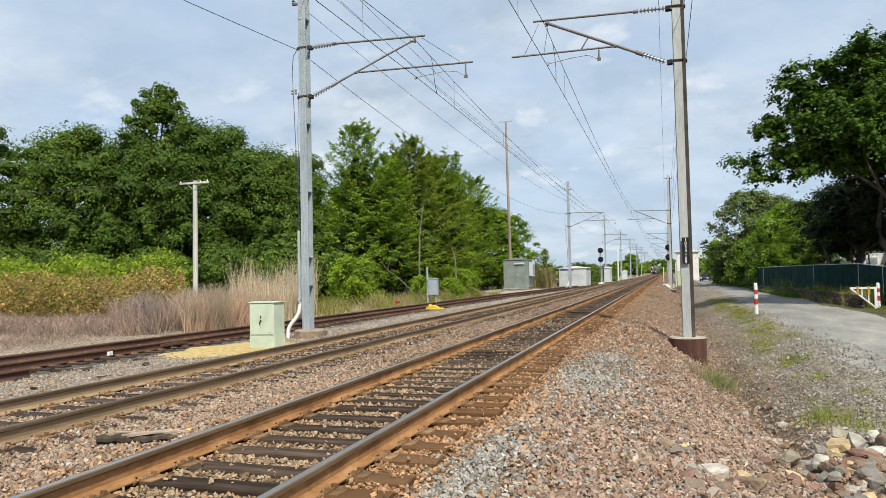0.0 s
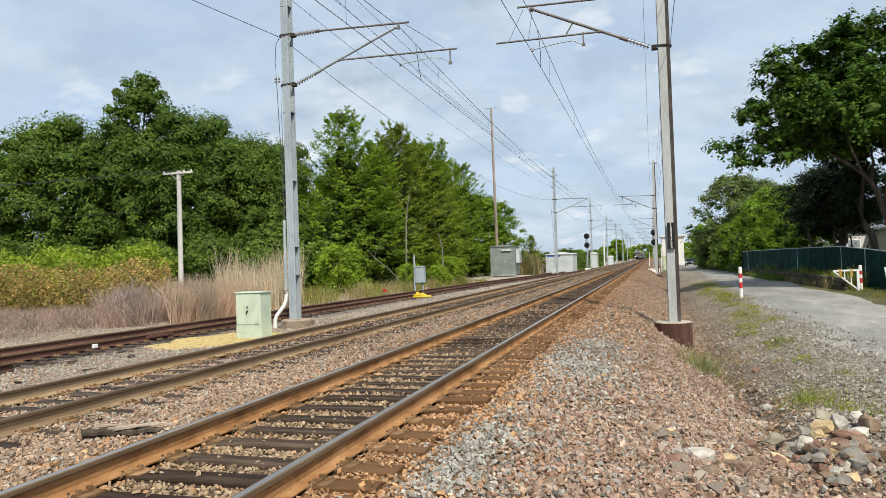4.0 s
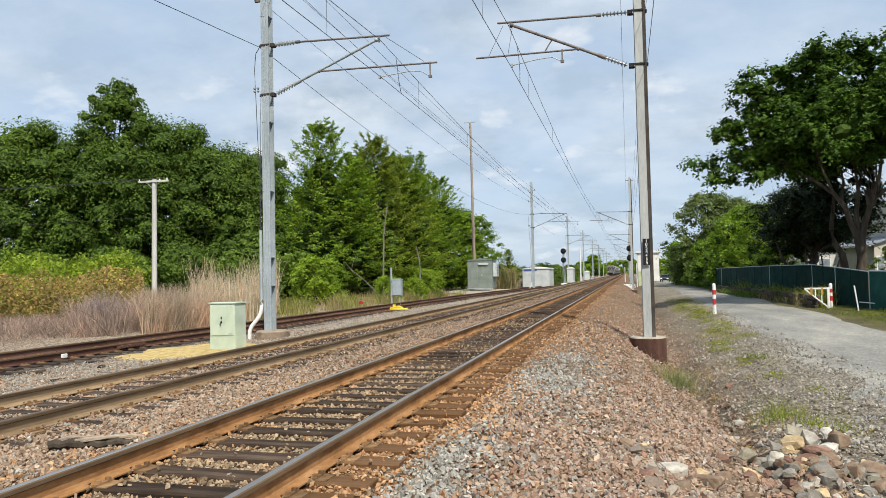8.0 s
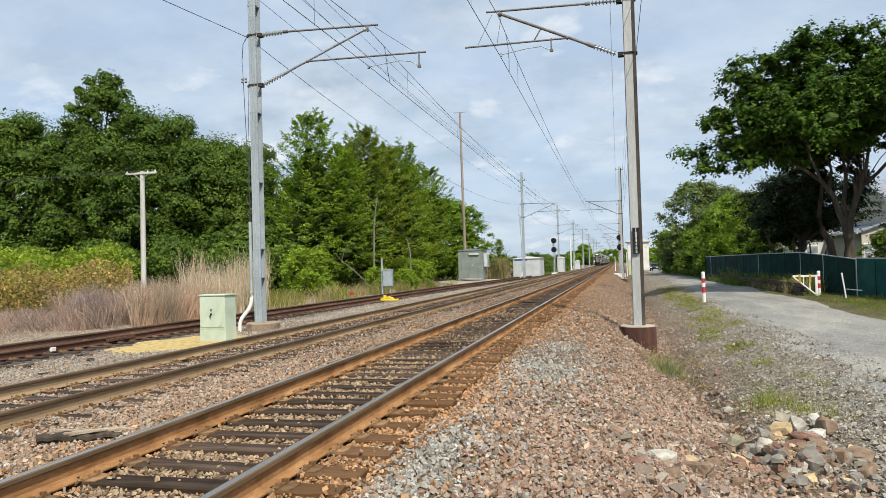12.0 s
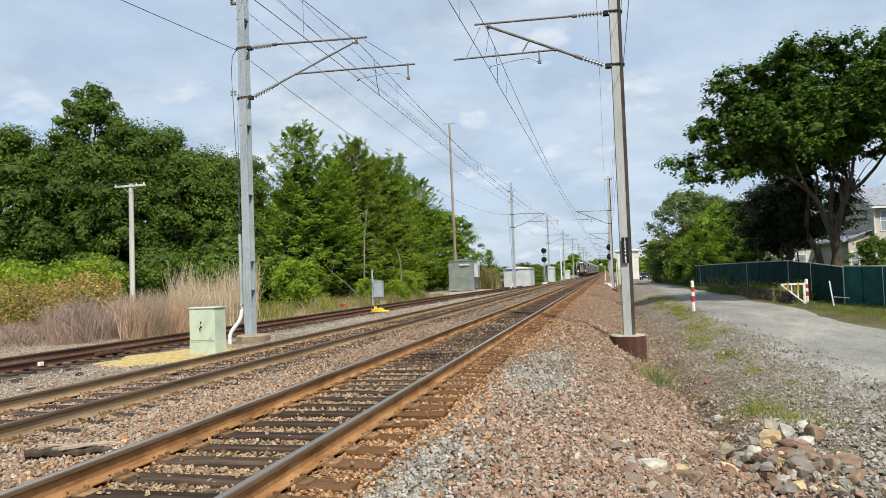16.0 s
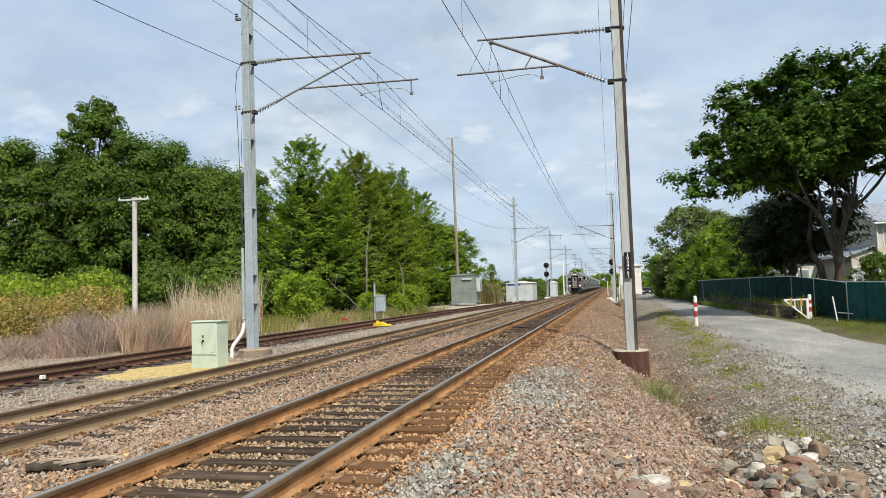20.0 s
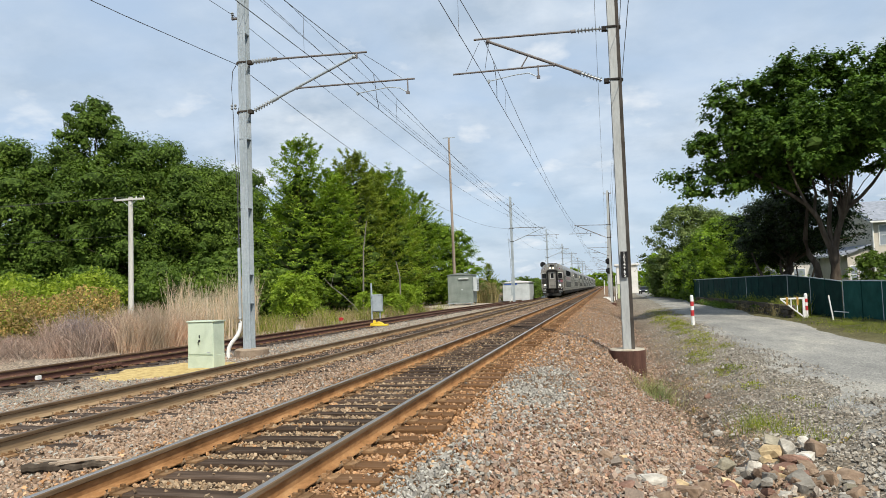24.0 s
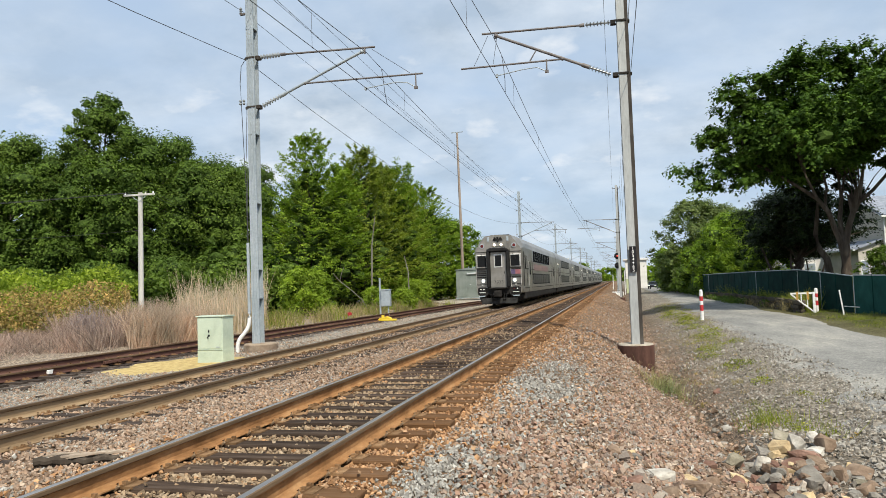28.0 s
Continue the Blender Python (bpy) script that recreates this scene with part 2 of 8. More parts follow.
GROUND = ground_paint()
BALLAST_RUST = stones("rusty_ballast", [(0.16, 0.082, 0.040), (0.35, 0.195, 0.095), (0.43, 0.255, 0.135), (0.27, 0.162, 0.092), (0.48, 0.315, 0.185)])
BALLAST_BROWN = stones("brown_ballast", [(0.138, 0.094, 0.066), (0.275, 0.184, 0.122), (0.33, 0.238, 0.168), (0.195, 0.14, 0.103), (0.40, 0.318, 0.242), (0.295, 0.188, 0.124), (0.33, 0.25, 0.187), (0.247, 0.176, 0.126), (0.35, 0.262, 0.192)])
BALLAST_GREY = stones("grey_ballast", [(0.14, 0.132, 0.117), (0.265, 0.252, 0.222), (0.33, 0.316, 0.282), (0.21, 0.195, 0.168), (0.385, 0.37, 0.333), (0.28, 0.268, 0.238)])
BALLAST_RED = stones("reddish_ballast", [(0.12, 0.083, 0.063), (0.29, 0.19, 0.135), (0.235, 0.205, 0.178), (0.34, 0.232, 0.165), (0.175, 0.137, 0.112), (0.40, 0.325, 0.255), (0.325, 0.185, 0.118), (0.27, 0.238, 0.205), (0.30, 0.197, 0.145), (0.22, 0.132, 0.098), (0.33, 0.27, 0.21)])
BALLAST_DIRT = stones("ditch_stone", [(0.10, 0.088, 0.072), (0.24, 0.215, 0.180), (0.32, 0.292, 0.250), (0.17, 0.15, 0.124), (0.40, 0.372, 0.325), (0.28, 0.262, 0.234)])
RAIL_SIDE = paint("rail_rust", (0.180, 0.088, 0.036), (0.335, 0.174, 0.074), (0.45, 0.262, 0.124), 6.0, 45, 0.85, 0.0, 0.5, (1, 0.35, 1))
RAIL_DARK = paint("old_rail_rust", (0.055, 0.028, 0.022), (0.10, 0.05, 0.04), (0.15, 0.085, 0.065), 2.0, 30, 0.75, 0.0, 0.3, (1, 0.15, 1))
RAIL_TOP = paint("rail_running_face", (0.26, 0.235, 0.215), (0.40, 0.37, 0.345), (0.52, 0.49, 0.46), 3.0, 50, 0.3, 0.75, 0.05, (1, 0.02, 1))
RAIL_TOP_DULL = paint("rail_dull_face", (0.10, 0.076, 0.056), (0.16, 0.125, 0.096), (0.22, 0.18, 0.145), 3.0, 50, 0.55, 0.35, 0.1, (1, 0.05, 1))
def stained_tie():
    """Dark tie wood with iron stain where the rails lie."""
    m = paint("tie_wood", (0.024, 0.017, 0.013), (0.058, 0.040, 0.029), (0.125, 0.090, 0.066), 7.0, 48, 0.85, 0.0, 1.0, (0.12, 1, 1), 0.4)
    nt = m.node_tree
    bsdf = nt.nodes["Principled BSDF"]
    old = bsdf.inputs["Base Color"].links[0].from_socket
    tc = nt.nodes.new("ShaderNodeTexCoord").outputs["Object"]
    sx = nt.nodes.new("ShaderNodeSeparateXYZ")
    nt.links.new(tc, sx.inputs[0])
    a = nt.nodes.new("ShaderNodeMath"); a.operation = 'ABSOLUTE'
    nt.links.new(sx.outputs["X"], a.inputs[0])
    n = nt.nodes.new("ShaderNodeMath"); n.operation = 'MULTIPLY_ADD'; n.inputs[1].default_value = 0.5
    nt.links.new(noise_to(nt, tc, 7.0), n.inputs[0]); nt.links.new(a.outputs[0], n.inputs[2])
    f = ramp_to(nt, n.outputs[0], [(0.80, (0, 0, 0)), (0.98, (0.26, 0.26, 0.26)), (1.0, (0.34, 0.34, 0.34))])
    nt.links.new(mixed(nt, f, old, (0.29, 0.142, 0.052)), bsdf.inputs["Base Color"])
    return m


TIE_PLATE = paint("plate_rust", (0.10, 0.056, 0.028), (0.22, 0.13, 0.066), (0.31, 0.195, 0.105), 9.0, 60, 0.9, 0.0, 0.6, None, 0.3)
TIE = stained_tie()
TIE_OLD = paint("old_tie_wood", (0.026, 0.020, 0.016), (0.058, 0.044, 0.036), (0.12, 0.094, 0.075), 7.0, 48, 0.85, 0.0, 1.0, (0.12, 1, 1), 0.3)
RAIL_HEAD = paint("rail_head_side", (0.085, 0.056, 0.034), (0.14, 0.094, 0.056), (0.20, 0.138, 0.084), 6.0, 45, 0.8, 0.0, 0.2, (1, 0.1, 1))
SPIKE = paint("anchor_iron", (0.14, 0.09, 0.052), (0.24, 0.165, 0.10), (0.31, 0.225, 0.145), 10.0, 60, 0.85, 0.0, 0.3)
GALV = paint("galvanised_steel", (0.30, 0.345, 0.375), (0.38, 0.43, 0.465), (0.46, 0.505, 0.535), 1.2, 18, 0.55, 0.2, 0.08)
GALV_WARM = paint("weathered_steel", (0.33, 0.34, 0.335), (0.41, 0.425, 0.42), (0.49, 0.505, 0.495), 0.9, 18, 0.6, 0.15, 0.1, (1, 1, 0.25))
TUBE = paint("weathered_tube", (0.12, 0.108, 0.105), (0.185, 0.17, 0.165), (0.25, 0.235, 0.225), 3.0, 40, 0.65, 0.3, 0.1)
INSULATOR = paint("insulator_glaze", (0.17, 0.185, 0.195), (0.25, 0.27, 0.28), (0.35, 0.37, 0.375), 8.0, 60, 0.3, 0.0, 0.0)
WIRE = paint("wire", (0.055, 0.055, 0.06), (0.08, 0.08, 0.085), (0.11, 0.11, 0.11), 1.0, 20, 0.5, 0.4, 0.0)
CONCRETE = paint("concrete", (0.30, 0.25, 0.19), (0.40, 0.35, 0.28), (0.50, 0.45, 0.38), 3.0, 40, 0.9, 0.0, 0.35)
DRUM_RUST = paint("caisson_rust", (0.06, 0.032, 0.026), (0.10, 0.052, 0.04), (0.15, 0.085, 0.065), 2.5, 30, 0.75, 0.0, 0.25, (1, 1, 0.35))
BOX_GREEN = paint("pale_green_paint", (0.42, 0.50, 0.40), (0.50, 0.58, 0.47), (0.54, 0.62, 0.51), 2.0, 60, 0.5, 0.0, 0.05)
WHITE = paint("white_paint", (0.62, 0.62, 0.60), (0.76, 0.76, 0.74), (0.82, 0.82, 0.80), 3.0, 40, 0.5, 0.0, 0.1)
RED = paint("red_paint", (0.33, 0.02, 0.025), (0.46, 0.03, 0.035), (0.52, 0.05, 0.05), 5.0, 50, 0.45, 0.0, 0.05)
BLACK = paint("black_paint", (0.012, 0.012, 0.013), (0.02, 0.02, 0.022), (0.035, 0.035, 0.036), 5.0, 50, 0.5, 0.0, 0.1)
SAND = paint("yellow_sand", (0.30, 0.215, 0.09), (0.50, 0.375, 0.16), (0.63, 0.50, 0.25), 5.5, 90, 0.95, 0.0, 1.0)
def road_paint():
    """Worn surface with pale wheel tracks and a gravelly grain."""
    m = paint("worn_road", (0.18, 0.178, 0.17), (0.26, 0.256, 0.24), (0.37, 0.355, 0.315), 0.6, 24, 0.95, 0.0, 0.6, (1, 0.3, 1))
    nt = m.node_tree
    bsdf = nt.nodes["Principled BSDF"]
    old = bsdf.inputs["Base Color"].links[0].from_socket
    pos = nt.nodes.new("ShaderNodeNewGeometry").outputs["Position"]
    v = nt.nodes.new("ShaderNodeTexVoronoi")
    v.inputs["Scale"].default_value = 38.0
    nt.links.new(pos, v.inputs["Vector"])
    hue = nt.nodes.new("ShaderNodeSeparateColor")
    nt.links.new(v.outputs["Color"], hue.inputs[0])
    each = ramp_to(nt, hue.outputs[0], [(0.0, (0.62, 0.62, 0.62)), (0.6, (1.0, 1.0, 1.0)), (1.0, (1.4, 1.38, 1.33))])
    mid = ramp_to(nt, noise_to(nt, pos, 3.5, 5.0), [(0.3, (0.92, 0.92, 0.92)), (0.7, (1.08, 1.08, 1.06))])
    nt.links.new(mixed(nt, 1.0, mixed(nt, 0.8, old, each, 'MULTIPLY'), mid, 'MULTIPLY'), bsdf.inputs["Base Color"])
    return m


ROAD = road_paint()
FENCE_TEAL = paint("teal_screen", (0.006, 0.045, 0.040), (0.010, 0.064, 0.056), (0.016, 0.085, 0.074), 1.5, 60, 0.8, 0.0, 0.1)
PAD = paint("stained_concrete", (0.15, 0.105, 0.075), (0.25, 0.19, 0.14), (0.36, 0.295, 0.225), 3.0, 40, 0.9, 0.0, 0.35)
FENCE_GREEN = paint("dark_green_screen", (0.003, 0.020, 0.018), (0.005, 0.031, 0.027), (0.009, 0.046, 0.039), 1.5, 60, 0.85, 0.0, 0.1, None, 0.18)
BARK = paint("bark", (0.035, 0.027, 0.021), (0.072, 0.058, 0.045), (0.125, 0.105, 0.085), 4.0, 25, 0.9, 0.0, 0.7, (1, 1, 0.2))
POLE_WOOD = paint("pole_wood", (0.22, 0.17, 0.135), (0.31, 0.25, 0.205), (0.39, 0.33, 0.28), 2.0, 25, 0.85, 0.0, 0.4, (1, 1, 0.1))
POLE_WHITE = paint("bleached_pole_wood", (0.42, 0.41, 0.38), (0.55, 0.54, 0.51), (0.64, 0.63, 0.60), 2.0, 25, 0.8, 0.0, 0.3, (1, 1, 0.1))
GREY_BOX = paint("grey_enamel", (0.175, 0.21, 0.195), (0.22, 0.257, 0.24), (0.27, 0.305, 0.287), 1.2, 40, 0.5, 0.1, 0.1)
SHED_WHITE = paint("shed_metal", (0.45, 0.49, 0.50), (0.55, 0.59, 0.60), (0.63, 0.66, 0.67), 1.0, 40, 0.5, 0.1, 0.1)
STEEL = paint("stainless_side", (0.19, 0.177, 0.152), (0.285, 0.268, 0.236), (0.385, 0.365, 0.328), 1.2, 30, 0.36, 0.45, 0.05, (1, 0.3, 1))
STEEL_PALE = paint("polished_frame", (0.52, 0.51, 0.48), (0.66, 0.65, 0.62), (0.76, 0.75, 0.72), 4.0, 40, 0.4, 0.3, 0.05)
STEEL_DARK = paint("grime_and_shade_steel", (0.014, 0.013, 0.012), (0.026, 0.024, 0.022), (0.05, 0.046, 0.042), 3.0, 30, 0.75, 0.1, 0.2)
RUBBER = paint("black_rubber", (0.012, 0.012, 0.012), (0.02, 0.02, 0.02), (0.03, 0.03, 0.03), 4.0, 40, 0.7, 0.0, 0.1)
WINDOW = glassy("dark_glass", (0.012, 0.014, 0.016))
HOUSE_WALL = paint("cream_siding", (0.46, 0.425, 0.365), (0.53, 0.49, 0.425), (0.57, 0.53, 0.465), 1.0, 30, 0.7, 0.0, 0.1)
SHINGLE = paint("grey_shingle", (0.16, 0.18, 0.21), (0.22, 0.24, 0.28), (0.28, 0.30, 0.34), 3.0, 30, 0.85, 0.0, 0.4, None, 0.15)
BUILDING_WHITE = paint("cream_wall", (0.58, 0.56, 0.52), (0.68, 0.66, 0.62), (0.74, 0.72, 0.68), 0.6, 30, 0.8, 0.0, 0.1)
STONE_WALL = paint("old_wall_stone", (0.045, 0.039, 0.030), (0.085, 0.074, 0.058), (0.135, 0.118, 0.094), 3.0, 30, 0.95, 0.0, 0.9, None, 0.35)
YELLOW = paint("yellow_paint", (0.55, 0.40, 0.03), (0.70, 0.52, 0.05), (0.75, 0.58, 0.10), 4.0, 40, 0.5, 0.0, 0.05)
LAMP = glow("headlight", (1.0, 0.86, 0.62), 6.0)
LAMP_LOW = glow("ditch_light", (1.0, 0.90, 0.70), 4.0)
RED_GLASS = glassy("red_glass", (0.10, 0.02, 0.02), 0.2)
LEAF_DARK = leaf("dark_leaf", (0.056, 0.098, 0.015), (0.080, 0.136, 0.022), (0.116, 0.180, 0.037), 0.20, scale=0.35)
LEAF_BIG = leaf("big_tree_leaf", (0.034, 0.070, 0.008), (0.056, 0.112, 0.014), (0.094, 0.162, 0.027), 0.13)
LEAF_VINE = leaf("vine_leaf", (0.076, 0.124, 0.018), (0.104, 0.166, 0.027), (0.146, 0.214, 0.044), 0.24, scale=0.35)
LEAF_MID = leaf("mid_leaf", (0.102, 0.170, 0.016), (0.188, 0.285, 0.028), (0.300, 0.400, 0.060), 0.38)
LEAF_OLIVE = leaf("olive_leaf", (0.118, 0.160, 0.019), (0.205, 0.258, 0.034), (0.305, 0.346, 0.068), 0.36)
LEAF_TAN = leaf("browning_leaf", (0.175, 0.145, 0.050), (0.345, 0.250, 0.092), (0.520, 0.365, 0.155), 0.32, glow_tint=(1.1, 1.0, 0.7), patch_light=(1.3, 1.24, 1.1))
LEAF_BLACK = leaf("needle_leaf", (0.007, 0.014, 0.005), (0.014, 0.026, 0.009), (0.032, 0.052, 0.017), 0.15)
LEAF_PALE = leaf("pale_leaf", (0.081, 0.115, 0.041), (0.142, 0.189, 0.068), (0.216, 0.263, 0.108), 0.3)
REED = leaf("dry_reed", (0.54, 0.42, 0.30), (0.72, 0.59, 0.44), (0.86, 0.76, 0.62), 0.5, glow_tint=(1.1, 1.0, 0.85), patch_light=(1.2, 1.16, 1.1))
REED_RED = leaf("dry_stalk", (0.45, 0.33, 0.245), (0.63, 0.485, 0.375), (0.80, 0.665, 0.54), 0.48, glow_tint=(1.1, 1.0, 0.85), patch_light=(1.2, 1.15, 1.1))
STALK = leaf("grey_stalk", (0.24, 0.17, 0.145), (0.40, 0.295, 0.25), (0.56, 0.44, 0.38), 0.3, glow_tint=(1.1, 1.0, 0.85), patch_light=(1.3, 1.24, 1.16))
GRASS = leaf("grass_blade", (0.110, 0.145, 0.022), (0.205, 0.235, 0.042), (0.340, 0.345, 0.100), 0.38)
GRASS_DRY = leaf("dry_grass_blade", (0.192, 0.168, 0.066), (0.360, 0.300, 0.144), (0.504, 0.432, 0.252), 0.3, glow_tint=(1.1, 1.0, 0.85), patch_light=(1.3, 1.24, 1.16))
# dark green of the lumps inside crowns: dense foliage with its shade painted in
LEAF_INNER_SHADE = paint("inner_foliage_shade", (0.024, 0.042, 0.009), (0.048, 0.081, 0.016), (0.080, 0.125, 0.026), 2.2, 14, 0.9, 0.0, 1.0)
ROCKS = [paint("rock_" + n, *c, 5.0, 30, 0.9, 0.0, 0.6, None, 0.2) for n, c in (
    ("grey", ((0.14, 0.128, 0.108), (0.235, 0.217, 0.187), (0.34, 0.315, 0.275))), ("pale", ((0.31, 0.28, 0.235), (0.45, 0.42, 0.365), (0.60, 0.57, 0.51))),
    ("tan", ((0.33, 0.235, 0.13), (0.50, 0.38, 0.22), (0.60, 0.49, 0.32))), ("brown", ((0.14, 0.095, 0.065), (0.235, 0.168, 0.118), (0.34, 0.262, 0.195))),
    ("red", ((0.15, 0.08, 0.06), (0.23, 0.135, 0.10), (0.30, 0.19, 0.145))), ("olive", ((0.20, 0.175, 0.125), (0.30, 0.27, 0.20), (0.40, 0.36, 0.285))))]
WEED = leaf("weed_leaf", (0.125, 0.150, 0.016), (0.235, 0.262, 0.036), (0.370, 0.365, 0.085), 0.35, 2.0)
PINK_STRIPE = paint("faded_red_band", (0.25, 0.185, 0.175), (0.34, 0.215, 0.205), (0.36, 0.27, 0.26), 0.5, 30, .45, 0.2)
BLEACHED = paint("bleached_wood", (0.20, 0.15, 0.11), (0.38, 0.31, 0.24), (0.52, 0.45, 0.37), 6.0, 50, 0.9, 0.0, 0.7, (0.15, 1, 1))
LEAF_KNOT = leaf("knotweed_leaf", (0.140, 0.205, 0.020), (0.230, 0.305, 0.036), (0.330, 0.390, 0.070), 0.35)
STEM_GREY = paint("grey_stem", (0.14, 0.125, 0.105), (0.22, 0.20, 0.175), (0.32, 0.30, 0.265), 3.0, 25, 0.9, 0.0, 0.4, (1, 1, 0.2))
STEM_DEAD = paint("dead_twig", (0.21, 0.165, 0.155), (0.32, 0.26, 0.245), (0.44, 0.375, 0.35), 3.0, 25, 0.9, 0.0, 0.3)
RED_LIGHT = glow("red_signal", (0.9, 0.10, 0.06), 0.9)
TUBE_DARK = paint("dark_steel_and_shade", (0.04, 0.035, 0.03), (0.065, 0.057, 0.05), (0.10, 0.09, 0.08), 2.0, 30, 0.8, 0.0, 0.1)
RAIL_TAN = paint("tan_rail_rust", (0.23, 0.155, 0.088), (0.33, 0.235, 0.14), (0.41, 0.305, 0.195), 2.5, 30, 0.85, 0.0, 0.3, (1, 0.15, 1))
PAD_TOP = paint("tan_concrete", (0.25, 0.19, 0.135), (0.33, 0.26, 0.19), (0.40, 0.325, 0.25), 3.0, 40, 0.9, 0.0, 0.35)
RUBBLE = stones("rubble_stone", [(0.09, 0.065, 0.05), (0.22, 0.155, 0.115), (0.24, 0.205, 0.17), (0.16, 0.118, 0.092), (0.30, 0.185, 0.125), (0.20, 0.18, 0.155), (0.35, 0.30, 0.245)])
BARK_LIGHT = paint("grey_brown_bark", (0.042, 0.032, 0.025), (0.080, 0.064, 0.050), (0.135, 0.112, 0.09), 4.0, 25, 0.9, 0.0, 0.8, (1, 1, 0.2))
TRAIN_GLASS = glassy("train_glass", (0.012, 0.013, 0.014), 0.3, 0.0)
HAZY_GLASS = glassy("hazy_train_glass", (0.055, 0.055, 0.052), 0.35, 0.02)
CURTAIN_GLASS = glassy("curtained_glass", (0.20, 0.23, 0.26), 0.1, 0.3)
LEAF_BUSH = leaf("bush_leaf", (0.135, 0.205, 0.018), (0.225, 0.325, 0.034), (0.345, 0.440, 0.070), 0.38)
BALLAST_INNER = stones("track_bed_stone", [(0.12, 0.083, 0.052), (0.265, 0.189, 0.118), (0.33, 0.245, 0.16), (0.19, 0.138, 0.09), (0.39, 0.305, 0.21), (0.29, 0.20, 0.122)])
STONE_TAN = paint("loose_tan_stone", (0.22, 0.16, 0.118), (0.30, 0.22, 0.165), (0.38, 0.30, 0.235), 9.0, 60, 0.9, 0.0, 0.4, None, 0.3)
STONE_BROWN = paint("loose_brown_stone", (0.17, 0.11, 0.078), (0.28, 0.175, 0.12), (0.35, 0.23, 0.16), 9.0, 60, 0.9, 0.0, 0.4, None, 0.35)
STONE_GREY = paint("loose_grey_stone", (0.20, 0.188, 0.168), (0.30, 0.285, 0.258), (0.40, 0.385, 0.35), 9.0, 60, 0.9, 0.0, 0.4, None, 0.3)
LEAF_SUNNY = leaf("sunny_leaf", (0.085, 0.155, 0.013), (0.150, 0.240, 0.022), (0.230, 0.325, 0.044), 0.33)
TUFT = leaf("tuft_blade", (0.25, 0.265, 0.125), (0.38, 0.395, 0.205), (0.52, 0.52, 0.31), 0.4)

# ---- builders ----
class Shape:
    """A bmesh that grows by boxes, tubes and profiles."""

    def __init__(self):
        self.bm = bmesh.new()

    def box(self, lo, hi, m=Matrix()):
        c = [(a + b) / 2 for a, b in zip(lo, hi)]
        s = [abs(b - a) for a, b in zip(lo, hi)]
        bmesh.ops.create_cube(self.bm, size=1.0, matrix=m @ Matrix.Translation(c) @ Matrix.Diagonal((*s, 1)))
        return self

    def tube(self, a, b, r0, r1=None, n=10, caps=True):
        a, b = Vector(a), Vector(b)
        d = b - a
        m = Matrix.Translation((a + b) / 2) @ d.to_track_quat('Z', 'Y').to_matrix().to_4x4()
        bmesh.ops.create_cone(self.bm, cap_ends=caps, segments=n, radius1=r0, radius2=r0 if r1 is None else r1, depth=d.length, matrix=m)
        return self

    def path(self, pts, r, n=8):
        """A bent tube through pts."""
        rings = []
        pts = [Vector(p) for p in pts]
        for i, p in enumerate(pts):
            d = (pts[min(i + 1, len(pts) - 1)] - pts[max(i - 1, 0)]).normalized()
            q = d.to_track_quat('Z', 'Y')
            rr = r[i] if isinstance(r, (list, tuple)) else r
            rings.append([self.bm.verts.new(p + q @ Vector((rr * math.cos(k * math.tau / n), rr * math.sin(k * math.tau / n), 0))) for k in range(n)])
        for a, b in zip(rings, rings[1:]):
            for k in range(n):
                self.bm.faces.new((a[k], a[(k + 1) % n], b[(k + 1) % n], b[k]))
        self.bm.faces.new(rings[0][::-1]); self.bm.faces.new(rings[-1])
        return self

    def prism(self, outline, axis, lo, hi):
        """A flat outline (two coordinates) pushed along axis."""
        def at(p, d):
            return {0: (d, p[0], p[1]), 1: (p[0], d, p[1]), 2: (p[0], p[1], d)}[axis]
        a = [self.bm.verts.new(at(p, lo)) for p in outline]
        b = [self.bm.verts.new(at(p, hi)) for p in outline]
        n = len(outline)
        for k in range(n):
            self.bm.faces.new((a[k], a[(k + 1) % n], b[(k + 1) % n], b[k]))
        self.bm.faces.new(a[::-1]); self.bm.faces.new(b)
        return self

    def ball(self, c, r, squash=(1, 1, 1), sub=2):
        bmesh.ops.create_icosphere(self.bm, subdivisions=sub, radius=r, matrix=Matrix.Translation(c) @ Matrix.Diagonal((*squash, 1)))
        return self

    def data(self, name, mat, bevel=0.0, smooth=False):
        bmesh.ops.recalc_face_normals(self.bm, faces=self.bm.faces)
        if bevel:
            sharp = [e_ for e_ in self.bm.edges if len(e_.link_faces) == 2 and e_.calc_face_angle(0) > 0.6]
            bmesh.ops.bevel(self.bm, geom=sharp, offset=bevel, segments=1, affect='EDGES', clamp_overlap=True)
        me = bpy.data.meshes.new(name)
        self.bm.to_mesh(me)
        self.bm.free()
        me.materials.append(mat)
        if smooth:
            me.shade_smooth()
            me.set_sharp_from_angle(angle=radians(40))
        return me


def part(name, me, parent, label="", m=None):
    ob = new(name, me)
    ob.parent = parent
    if m is not None:
        ob.matrix_basis = m
    if label:
        ob["label"] = label
    return ob


def thing(name, label, category, m=None, group="", kind="", data=None):
    ob = tagged(new(name, data), label, category, group, kind)
    if m is not None:
        ob.matrix_basis = m
    return ob


